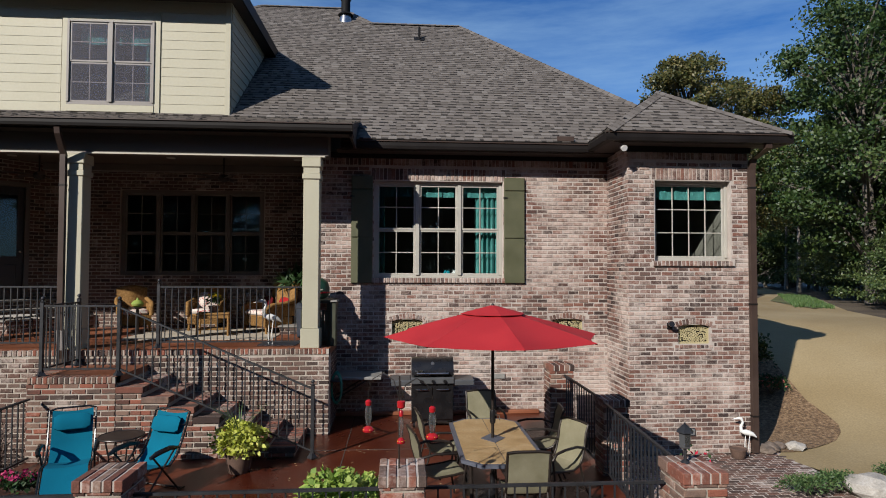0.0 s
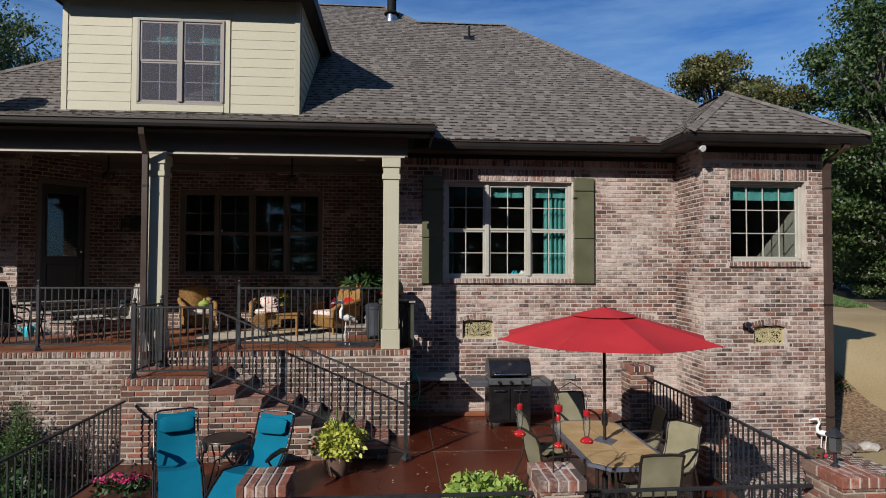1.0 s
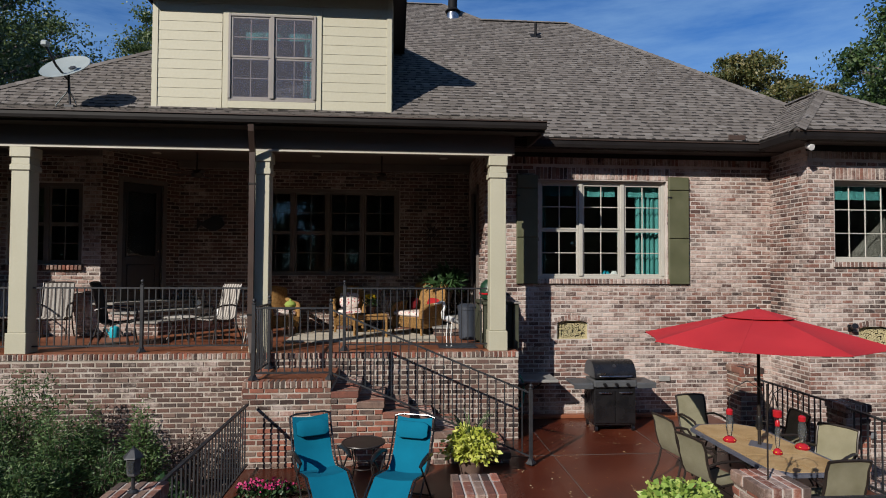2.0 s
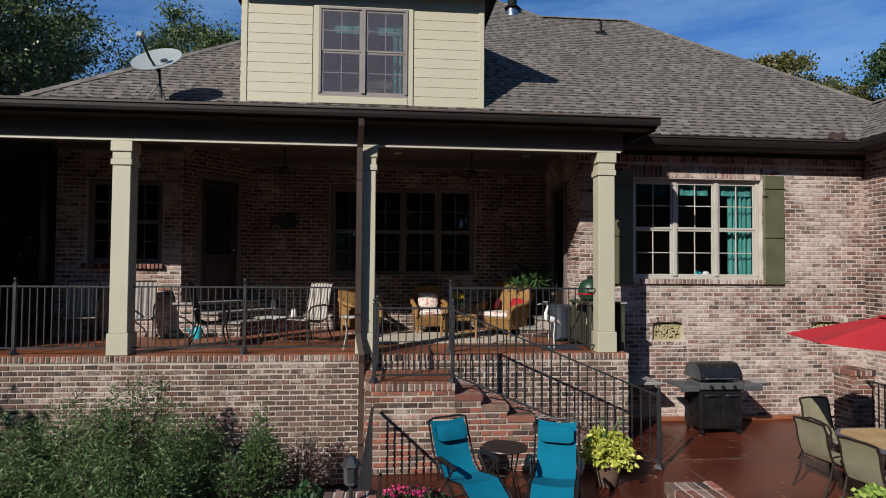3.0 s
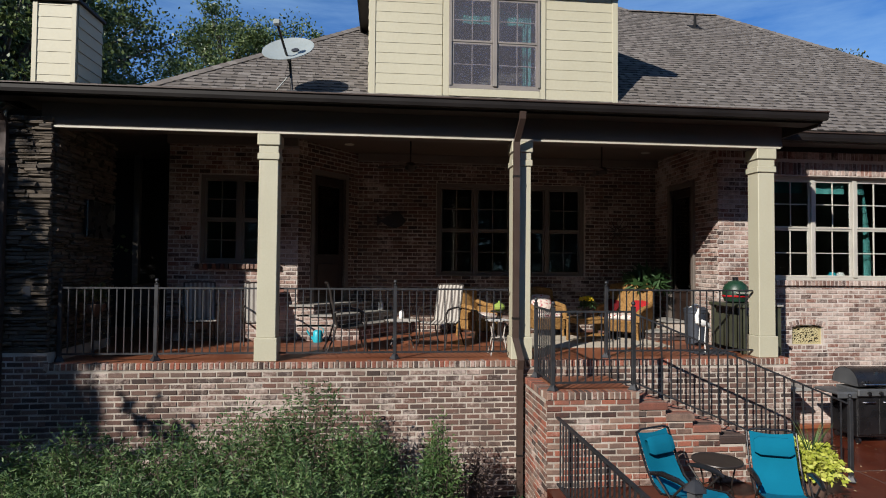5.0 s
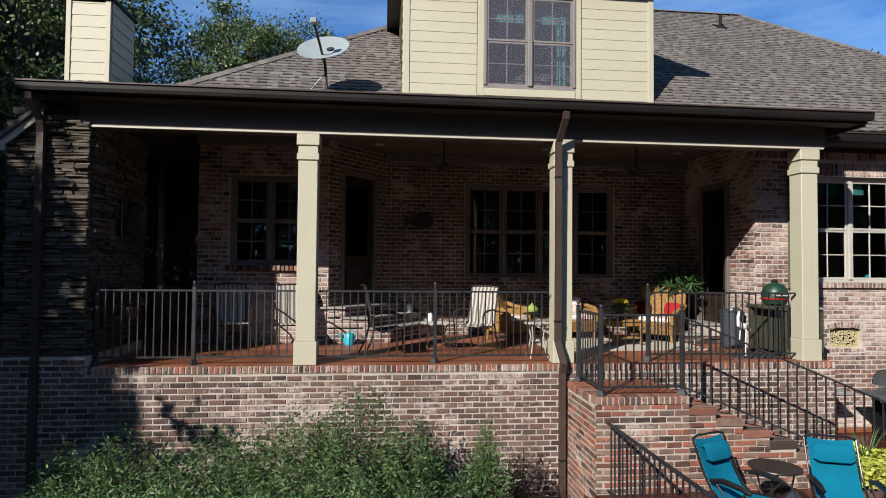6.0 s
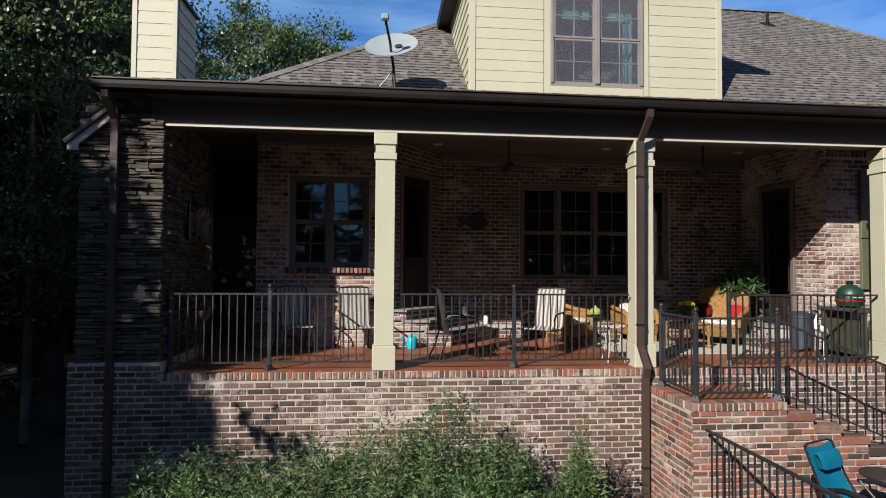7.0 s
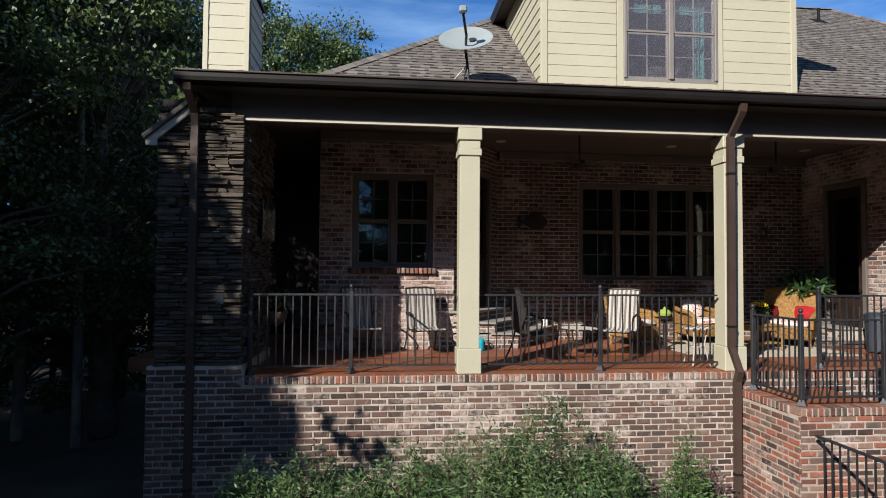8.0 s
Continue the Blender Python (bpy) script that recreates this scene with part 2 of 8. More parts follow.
M["rug"] = material("beige woven rug", [(0.42, 0.36, 0.28), (0.52, 0.46, 0.37)], 0.95, 4, 90, 0.4)
M["stripe_light"] = material("cream sling stripe", [(0.40, 0.37, 0.33), (0.46, 0.43, 0.385)], 0.85, 8, 150, 0.2)
M["stripe_dark"] = material("grey brown sling stripe", [(0.13, 0.11, 0.098), (0.17, 0.145, 0.13)], 0.85, 8, 150, 0.2)
M["soot"] = material("matt black stovepipe paint", [(0.006, 0.006, 0.007), (0.012, 0.012, 0.013)], 0.7, 4, 60, 0.1, spec=0.15)
M["spout_grey"] = material("grey plastic cover", [(0.16, 0.165, 0.17), (0.20, 0.205, 0.21)], 0.6, 5, 60, 0.1)
M["dark_sling"] = material("near-black mesh sling", [(0.022, 0.020, 0.019), (0.034, 0.030, 0.028)], 0.85, 8, 150, 0.2)
M["tread"] = material("grey slate tread", [(0.22, 0.21, 0.19), (0.32, 0.30, 0.27)], 0.6, 6, 60, 0.2)
M["egg"] = material("dark green ceramic glaze", [(0.008, 0.035, 0.018), (0.012, 0.05, 0.027)], 0.42, 20, 90, 0.25)
M["greenwood"] = material("olive painted cart wood", [(0.035, 0.039, 0.022), (0.052, 0.056, 0.033)], 0.6, 5, 60, 0.15)
M["bluegrey"] = material("blue grey plastic", [(0.026, 0.032, 0.045), (0.038, 0.046, 0.06)], 0.5, 5, 60, 0.05)
M["white"] = material("white paint", [(0.70, 0.70, 0.68), (0.80, 0.80, 0.78)], 0.55, 8, 60, 0.15)
M["cyan"] = material("turquoise plastic", [(0.01, 0.33, 0.42), (0.015, 0.38, 0.48)], 0.4, 5, 60, 0.0)
M["hose"] = material("green hose rubber", [(0.005, 0.17, 0.12), (0.01, 0.23, 0.16)], 0.5, 8, 60, 0.1)
M["lime"] = material("lime green leaf", [(0.38, 0.43, 0.05), (0.55, 0.58, 0.10), (0.68, 0.68, 0.18)], 0.55, 5, 40, 0.1, per="island", transmit=0.3)
M["limedark"] = material("fresh green leaf", [(0.18, 0.30, 0.05), (0.32, 0.45, 0.09), (0.48, 0.56, 0.14)], 0.55, 5, 40, 0.1, per="island", transmit=0.3)
M["leaf"] = material("tree leaf", [(0.020, 0.048, 0.011), (0.040, 0.078, 0.017), (0.080, 0.122, 0.028)], 0.5, 0.5, 30, 0.0, per="island", transmit=0.25)
M["leaf_olive"] = material("olive tree leaf", [(0.050, 0.066, 0.019), (0.10, 0.108, 0.030), (0.19, 0.155, 0.048)], 0.5, 0.5, 30, 0.0, per="island", transmit=0.25)
M["leaf_dark"] = material("dark woodland leaf", [(0.042, 0.074, 0.022), (0.08, 0.125, 0.037), (0.16, 0.205, 0.064)], 0.45, 0.5, 30, 0.0, per="island", transmit=0.25)
M["shrub"] = material("feathery shrub leaf", [(0.034, 0.080, 0.024), (0.070, 0.142, 0.040), (0.16, 0.235, 0.085)], 0.6, 1.5, 40, 0.0, per="island", transmit=0.3)
M["juniper"] = material("bright juniper leaf", [(0.055, 0.12, 0.03), (0.09, 0.165, 0.045), (0.14, 0.22, 0.07)], 0.6, 1.5, 40, 0.0, per="island", transmit=0.3)
M["shrub_dark"] = material("purple brown dry stem", [(0.07, 0.045, 0.04), (0.12, 0.085, 0.07)], 0.8, 4, 40, 0.0, per="island")
M["fern"] = material("fern leaf", [(0.02, 0.06, 0.015), (0.05, 0.11, 0.03)], 0.55, 3, 40, 0.0, per="island", transmit=0.25)
M["bark"] = material("tree bark", [(0.06, 0.05, 0.04), (0.13, 0.11, 0.09), (0.19, 0.17, 0.145)], 0.95, 3, 25, 0.8, 0.02)
M["bark_pale"] = material("pale bark", [(0.16, 0.14, 0.12), (0.26, 0.23, 0.20), (0.33, 0.30, 0.27)], 0.95, 3, 25, 0.8, 0.02)
M["flower_red"] = material("red petal", [(0.5, 0.01, 0.03), (0.62, 0.03, 0.08)], 0.6, 10, 60, 0.0, transmit=0.2)
M["flower_coral"] = material("coral petal", [(0.55, 0.10, 0.07), (0.68, 0.22, 0.16)], 0.6, 10, 60, 0.0, transmit=0.2)
M["flower_pink"] = material("magenta petal", [(0.55, 0.02, 0.13), (0.65, 0.06, 0.22)], 0.6, 10, 60, 0.0, transmit=0.2)
M["flower_yellow"] = material("yellow petal", [(0.75, 0.55, 0.01), (0.85, 0.65, 0.03)], 0.6, 10, 60, 0.0, transmit=0.2)
M["rock"] = material("weathered brown rock", [(0.085, 0.062, 0.048), (0.16, 0.12, 0.095), (0.25, 0.20, 0.165)], 0.9, 6, 40, 0.7, 0.015)
M["rock_pale"] = material("pale limestone", [(0.30, 0.28, 0.25), (0.42, 0.39, 0.35), (0.50, 0.47, 0.43)], 0.9, 5, 40, 0.7, 0.015)
M["vent"] = material("cast brass vent", [(0.42, 0.36, 0.19), (0.52, 0.45, 0.26)], 0.6, 14, 80, 0.3)
M["dish"] = material("grey dish enamel", [(0.25, 0.285, 0.285), (0.30, 0.335, 0.335)], 0.45, 3, 60, 0.03, spec=0.3)
M["drylleaf"] = material("fallen dry leaf", [(0.25, 0.13, 0.05), (0.42, 0.28, 0.13), (0.55, 0.45, 0.28)], 0.8, 3, 40, 0.0, per="island")


def glass_material(name, tint=(1, 1, 1), haze=0.0, haze_color=(0.7, 0.72, 0.72), gloss=0.01):
    m = bpy.data.materials.new(name)
    m.use_nodes = True
    n, l = m.node_tree.nodes, m.node_tree.links
    n.remove(n["Principled BSDF"])
    tr = n.new("ShaderNodeBsdfTransparent")
    tr.inputs["Color"].default_value = (*tint, 1)
    gl = n.new("ShaderNodeBsdfGlossy")
    gl.inputs["Roughness"].default_value = gloss
    fr = n.new("ShaderNodeFresnel")
    fr.inputs["IOR"].default_value = 1.5
    mx = n.new("ShaderNodeMixShader")
    l.new(fr.outputs["Fac"], mx.inputs["Fac"])
    l.new(tr.outputs["BSDF"], mx.inputs[1])
    l.new(gl.outputs["BSDF"], mx.inputs[2])
    last = mx
    if haze:
        df = n.new("ShaderNodeBsdfDiffuse")
        df.inputs["Color"].default_value = (*haze_color, 1)
        last = n.new("ShaderNodeMixShader")
        last.inputs["Fac"].default_value = haze
        l.new(mx.outputs["Shader"], last.inputs[1])
        l.new(df.outputs["BSDF"], last.inputs[2])
    l.new(last.outputs["Shader"], n["Material Output"].inputs["Surface"])
    return m


M["glass"] = glass_material("window glass", (0.75, 0.80, 0.80))
# the small white diffuse share imitates glints on the glass
M["clear"] = glass_material("clear feeder glass", (0.96, 0.97, 0.97), 0.04)
M["screen"] = glass_material("grey insect screen", (0.80, 0.80, 0.84), 0.14, (0.035, 0.036, 0.085), 0.9)


# ---- mesh tools ----
class Geo:
    """Collects vertices and faces of one mesh."""

    def __init__(self):
        self.v, self.f = [], []

    def add(self, verts, faces):
        o = len(self.v)
        self.v.extend(tuple(p) for p in verts)
        self.f.extend(tuple(i + o for i in q) for q in faces)
        return self

    def box(self, x0, x1, y0, y1, z0, z1, c=0.0):
        """A box; c chamfers its edges."""
        if c <= 0:
            p = [(x, y, z) for x in (x0, x1) for y in (y0, y1) for z in (z0, z1)]
            return self.add(p, [(0, 1, 3, 2), (4, 6, 7, 5), (0, 4, 5, 1), (2, 3, 7, 6), (0, 2, 6, 4), (1, 5, 7, 3)])
        p, idx = [], {}
        for i, (x, sx) in enumerate(((x0, 1), (x1, -1))):
            for j, (y, sy) in enumerate(((y0, 1), (y1, -1))):
                for k, (z, sz) in enumerate(((z0, 1), (z1, -1))):
                    for a in range(3):
                        idx[i, j, k, a] = len(p)
                        p.append((x if a == 0 else x + sx * c, y if a == 1 else y + sy * c, z if a == 2 else z + sz * c))
        g = idx
        q = []
        for s in (0, 1):
            fx = (g[s, 0, 0, 0], g[s, 0, 1, 0], g[s, 1, 1, 0], g[s, 1, 0, 0])
            fy = (g[0, s, 0, 1], g[1, s, 0, 1], g[1, s, 1, 1], g[0, s, 1, 1])
            fz = (g[0, 0, s, 2], g[0, 1, s, 2], g[1, 1, s, 2], g[1, 0, s, 2])
            q += [fx if s == 0 else fx[::-1], fy if s == 0 else fy[::-1], fz if s == 0 else fz[::-1]]
        for a in (0, 1):
            for b in (0, 1):
                q.append((g[a, b, 0, 0], g[a, b, 1, 0], g[a, b, 1, 1], g[a, b, 0, 1])[:: 1 if a != b else -1])
                q.append((g[a, 0, b, 0], g[a, 1, b, 0], g[a, 1, b, 2], g[a, 0, b, 2])[:: -1 if a != b else 1])
                q.append((g[0, a, b, 1], g[1, a, b, 1], g[1, a, b, 2], g[0, a, b, 2])[:: 1 if a != b else -1])
                for k in (0, 1):
                    t = (g[a, b, k, 0], g[a, b, k, 1], g[a, b, k, 2])
                    q.append(t if (a + b + k) % 2 else t[::-1])
        return self.add(p, q)

    def tube(self, pts, r, n=8, cap=True, close=False):
        """A round tube along points; r is one radius or one for each point."""
        pts = [Vector(p) for p in pts]
        rs = r if isinstance(r, (list, tuple)) else [r] * len(pts)
        k = len(pts)
        rings = []
        side = None
        for i, p in enumerate(pts):
            a = pts[i - 1] if i else (pts[-1] if close else pts[0])
            b = pts[i + 1] if i + 1 < k else (pts[0] if close else pts[-1])
            d = (b - a)
            d = d.normalized() if d.length else Vector((0, 0, 1))
            if side is None:
                side = d.orthogonal().normalized()
            else:
                side = side - d * side.dot(d)
                side = side.normalized() if side.length > 1e-6 else d.orthogonal().normalized()
            up = d.cross(side)
            rings.append([p + (side * math.cos(2 * math.pi * j / n) + up * math.sin(2 * math.pi * j / n)) * rs[i] for j in range(n)])
        v = [q for ring in rings for q in ring]
        f = []
        for i in range(k if close else k - 1):
            i2 = (i + 1) % k
            for j in range(n):
                j2 = (j + 1) % n
                f.append((i * n + j, i * n + j2, i2 * n + j2, i2 * n + j))
        if cap and not close:
            f.append(tuple(range(n))[::-1])
            f.append(tuple((k - 1) * n + j for j in range(n)))
        return self.add(v, f)

    def lathe(self, prof, at=(0, 0, 0), n=16, sx=1.0, sy=1.0):
        """A turned form: profile of (radius, height)."""
        v, f = [], []
        for r, z in prof:
            for j in range(n):
                a = 2 * math.pi * j / n
                v.append((at[0] + r * sx * math.cos(a), at[1] + r * sy * math.sin(a), at[2] + z))
        k = len(prof)
        for i in range(k - 1):
            for j in range(n):
                j2 = (j + 1) % n
                f.append((i * n + j, i * n + j2, (i + 1) * n + j2, (i + 1) * n + j))
        f.append(tuple(range(n))[::-1])
        f.append(tuple((k - 1) * n + j for j in range(n)))
        return self.add(v, f)

    def slab(self, poly, thick):
        """A flat polygon (counter-clockwise seen along its normal) given thickness against its normal."""
        p = [Vector(q) for q in poly]
        nrm = (p[1] - p[0]).cross(p[2] - p[0]).normalized()
        k = len(p)
        v = p + [q - nrm * thick for q in p]
        f = [tuple(range(k)), tuple(range(2 * k - 1, k - 1, -1))]
        for i in range(k):
            j = (i + 1) % k
            f.append((i, i + k, j + k, j))
        return self.add(v, f)

    def sheet(self, rows, thick=0.0):
        """A surface through a grid of points, with thickness along z or its normals when thick."""
        h, w = len(rows), len(rows[0])
        v = [Vector(p) for r in rows for p in r]
        f = [(i * w + j, i * w + j + 1, (i + 1) * w + j + 1, (i + 1) * w + j) for i in range(h - 1) for j in range(w - 1)]
        if thick:
            nr = [Vector((0, 0, 0)) for _ in v]
            for q in f:
                nn = (v[q[1]] - v[q[0]]).cross(v[q[3]] - v[q[0]])
                for i in q:
                    nr[i] += nn
            o = len(v)
            v = v + [p - (m.normalized() if m.length else Vector((0, 0, 1))) * thick for p, m in zip(v, nr)]
            f = f + [tuple(i + o for i in q[::-1]) for q in f]
            edge = [(0, j, 0, j + 1) for j in range(w - 1)] + [(h - 1, j + 1, h - 1, j) for j in range(w - 1)]
            edge += [(i + 1, 0, i, 0) for i in range(h - 1)] + [(i, w - 1, i + 1, w - 1) for i in range(h - 1)]
            for a, b, c, d in edge:
                p, q = a * w + b, c * w + d
                f.append((p, p + o, q + o, q))
        return self.add(v, f)

    def mesh(self, name, mat, smooth=False):
        me = bpy.data.meshes.new(name)
        me.from_pydata(self.v, [], self.f)
        if mat is not None:
            me.materials.append(mat)
        if smooth:
            me.polygons.foreach_set("use_smooth", [True] * len(me.polygons))
            me.set_sharp_from_angle(angle=radians(40))
        me.update()
        return me


def part(name, geo, mat, parent=None, label="", smooth=False, at=None):
    me = geo.mesh(name, mat, smooth) if isinstance(geo, Geo) else geo
    ob = new(name, me)
    if parent is not None:
        ob.parent = parent
    if at is not None:
        ob.matrix_basis = at
    if label:
        ob["label"] = label
    return ob


def thing(name, label, category, group="", at=(0, 0, 0), turn=0.0):
    ob = new(name)
    ob.empty_display_size = 0.2
    ob.matrix_basis = pose(*at, 0, 0, turn)
    return tagged(ob, label, category, group)


def structure(name, geo, mat, label, category="", smooth=False):
    return tagged(part(name, geo, mat, None, "", smooth), label, category or name.split("_")[0], kind="structure")


def quads_mesh(name, v, mat, per=4):
    """A mesh of loose quads from an array of corners (n, 4, 3)."""
    n = len(v)
    me = bpy.data.meshes.new(name)
    me.vertices.add(n * 4)
    me.vertices.foreach_set("co", np.asarray(v, dtype=np.float32).ravel())
    me.loops.add(n * 4)
    me.loops.foreach_set("vertex_index", np.arange(n * 4, dtype=np.int32))
    me.polygons.add(n)
    me.polygons.foreach_set("loop_start", np.arange(0, n * 4, 4, dtype=np.int32))
    me.materials.append(mat)
    me.update(calc_edges=True)
    return me


def leaves(centers, length, width, rng, droop=0.3, out=None):
    """Kite-shaped leaves at the centres, turned at random; out (n, 3) biases their direction."""
    n = len(centers)
    d = rng.normal(size=(n, 3))
    if out is not None:
        d = d * 0.6 + out
    d[:, 2] -= droop
    d /= np.linalg.norm(d, axis=1, keepdims=True) + 1e-9
    s = np.cross(d, rng.normal(size=(n, 3)))
    s /= np.linalg.norm(s, axis=1, keepdims=True) + 1e-9
    L = (length * rng.uniform(0.6, 1.3, n))[:, None]
    W = (width * rng.uniform(0.6, 1.3, n))[:, None]
    c = np.asarray(centers)
    return np.stack([c - d * L * 0.5, c + s * W * 0.5 - d * L * 0.05, c + d * L * 0.5, c - s * W * 0.5 - d * L * 0.05], axis=1)


# ---- brickwork ----
BL, BH, JOINT = 0.2015, 0.078, 0.017
PATIO_Z, YARD_Z = -1.41, -1.92


def brick_geo(g, o, u, n, u0, u1, v0, v1, rng, proud=0.008):
    """One brick with worn edges on the face plane o, u, z, n (outward)."""
    w = Vector((0, 0, 1))
    c = 0.007
    j = 0.004 if u1 - u0 > 0.05 else 0.001
    u0, u1, v0, v1 = u0 + rng.uniform(-j, j), u1 + rng.uniform(-j, j), v0 + rng.uniform(-0.6 * j, 0.6 * j), v1 + rng.uniform(-0.6 * j, 0.6 * j)
    pr = proud + rng.uniform(-0.003, 0.004)
    t = rng.uniform(-0.002, 0.002)
    pts = []
    for (a, b), d in ((((u0 + c), (u1 - c)), pr), ((u0, u1), pr - 0.008), ((u0, u1), -0.02)):
        e = c if d == pr else 0
        for uu, vv in ((a, v0 + e), (b, v0 + e), (b, v1 - e), (a, v1 - e)):
            pts.append(o + u * (uu + rng.uniform(-0.004, 0.004)) + w * (vv + t + rng.uniform(-0.003, 0.003)) + n * d)
    f = [(0, 1, 2, 3)]
    for i in range(4):
        j = (i + 1) % 4
        f.append((4 + i, 4 + j, j, i))
        f.append((8 + i, 8 + j, 4 + j, 4 + i))
    g.add(pts, f)


BRICK_MESHES = {}


def brick_mesh(w, h, mat, k):
    key = (round(w, 3), round(h, 3), mat.name, k)
    if key not in BRICK_MESHES:
        g = Geo()
        brick_geo(g, Vector((0, 0, 0)), Vector((1, 0, 0)), Vector((0, -1, 0)), 0, w, 0, h, random.Random(k))
        BRICK_MESHES[key] = g.mesh("brick", mat)
    return BRICK_MESHES[key]


def cut(rect, holes):
    """What is left of a rectangle outside the holes."""
    out = [rect]
    for a0, a1, b0, b1 in holes:
        nxt = []
        for u0, u1, v0, v1 in out:
            if u1 <= a0 or u0 >= a1 or v1 <= b0 or v0 >= b1:
                nxt.append((u0, u1, v0, v1))
                continue
            if u0 < a0:
                nxt.append((u0, a0 - JOINT, v0, v1))
            if u1 > a1:
                nxt.append((a1 + JOINT, u1, v0, v1))
            if v0 < b0 - 0.02:
                nxt.append((max(u0, a0), min(u1, a1), v0, b0 - 0.004))
            if v1 > b1 + 0.02:
                nxt.append((max(u0, a0), min(u1, a1), b1 + 0.004, v1))
        out = nxt
    return [r for r in out if r[1] - r[0] > 0.03 and r[3] - r[2] > 0.02]


def course_rects(width, height, holes=(), off=0.0, bl=BL, bh=BH):
    rects = []
    row = 0
    v = 0.0
    while v + bh * 0.5 < height:
        u = -bl * (0.5 if row % 2 else 0.0) - off
        while u < width:
            r = (max(0.0, u + JOINT / 2), min(width, u + bl - JOINT / 2), v + JOINT / 2, min(height, v + bh - JOINT / 2))
            if r[1] - r[0] > 0.03:
                rects += cut(r, holes)
            u += bl
        v += bh
        row += 1
    return rects


def lay(wall, rects, o, u, n, near=None, warm=False, seed=1, limit=300):
    """Bricks on a wall: those inside near are pieces of their own, the rest one mesh."""
    rng = random.Random(seed)
    o, u, n = Vector(o), Vector(u), Vector(n)
    kind = {False: "brick", True: "brick_warm", "plain": "brick_plain"}[warm]
    mj, mo = M[kind], M[kind + "_obj"]
    g = Geo()
    made = 0
    turn = Matrix((u, -n, Vector((0, 0, 1)))).transposed().to_4x4()
    for r in rects:
        mid = ((r[0] + r[1]) / 2, (r[2] + r[3]) / 2)
        if near and made < limit and near[0] < mid[0] < near[1] and near[2] < mid[1] < near[3]:
            ob = new("brick", brick_mesh(r[1] - r[0], r[3] - r[2], mo, rng.randrange(5)))
            ob.parent = wall
            ob.matrix_basis = Matrix.Translation(o + u * r[0] + Vector((0, 0, r[2])) + n * rng.uniform(-0.002, 0.003)) @ turn
            made += 1
        else:
            brick_geo(g, o, u, n, *r, rng)
    if g.v:
        ob = part("brickwork", g, mj, wall)
        ob["kind"] = "stuff"


def soldier_rects(width, height, v0=0.0, step=0.073, u0=0.0):
    k = max(1, round(width / step))
    s = width / k
    return [(u0 + i * s + 0.006, u0 + (i + 1) * s - 0.006, v0 + 0.006, v0 + height - 0.006) for i in range(k)]


def panel(x0, x1, z0, z1, y0, y1, holes=(), axis="x"):
    """A wall body with openings through it, along x or along y."""
    us = sorted({x0, x1, *[min(max(h[0], x0), x1) for h in holes], *[min(max(h[1], x0), x1) for h in holes]})
    vs = sorted({z0, z1, *[min(max(h[2], z0), z1) for h in holes], *[min(max(h[3], z0), z1) for h in holes]})
    g = Geo()
    for a, b in zip(us, us[1:]):
        for c, d in zip(vs, vs[1:]):
            mu, mv = (a + b) / 2, (c + d) / 2
            if any(h[0] < mu < h[1] and h[2] < mv < h[3] for h in holes):
                continue
            if axis == "x":
                g.box(a, b, y0, y1, c, d)
            else:
                g.box(y0, y1, a, b, c, d)
    return g


def brick_wall(name, label, x0, x1, z0, z1, y, thick, holes=(), near=None, seed=1, extra=(), warm=False, nobrick=()):
    """A wall that faces -y, with its bricks; extra are soldier bricks (rects), nobrick areas are left free for them."""
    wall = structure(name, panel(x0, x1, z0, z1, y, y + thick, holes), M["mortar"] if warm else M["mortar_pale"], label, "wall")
    hs = [(h[0] - x0, h[1] - x0, h[2] - z0, h[3] - z0) for h in (*holes, *nobrick)]
    rects = course_rects(x1 - x0, z1 - z0, hs) + [(r[0] - x0, r[1] - x0, r[2] - z0, r[3] - z0) for r in extra]
    nr = (near[0] - x0, near[1] - x0, near[2] - z0, near[3] - z0) if near else None
    lay(wall, rects, (x0, y, z0), (1, 0, 0), (0, -1, 0), nr, warm, seed)
    return wall


def side_wall(name, label, x, facing, y0, y1, z0, z1, thick, holes=(), near=None, seed=1, warm=False, inset=0.0):
    """A wall in a plane of constant x whose bricks face -x or +x."""
    a, b = (x, x + thick) if facing < 0 else (x - thick, x)
    wall = structure(name, panel(y0 + inset, y1, z0, z1, a, b, holes, "y"), M["mortar"] if warm else M["mortar_pale"], label, "wall")
    if facing < 0:
        hs = [(y1 - h[1], y1 - h[0], h[2] - z0, h[3] - z0) for h in holes]
        nr = (y1 - near[1], y1 - near[0], near[2] - z0, near[3] - z0) if near else None
        lay(wall, course_rects(y1 - y0, z1 - z0, hs, BL / 2), (x, y1, z0), (0, -1, 0), (-1, 0, 0), nr, warm, seed)
    else:
        hs = [(h[0] - y0, h[1] - y0, h[2] - z0, h[3] - z0) for h in holes]
        nr = (near[0] - y0, near[1] - y0, near[2] - z0, near[3] - z0) if near else None
        lay(wall, course_rects(y1 - y0, z1 - z0, hs, BL / 2), (x, y0, z0), (0, 1, 0), (1, 0, 0), nr, warm, seed)
    return wall


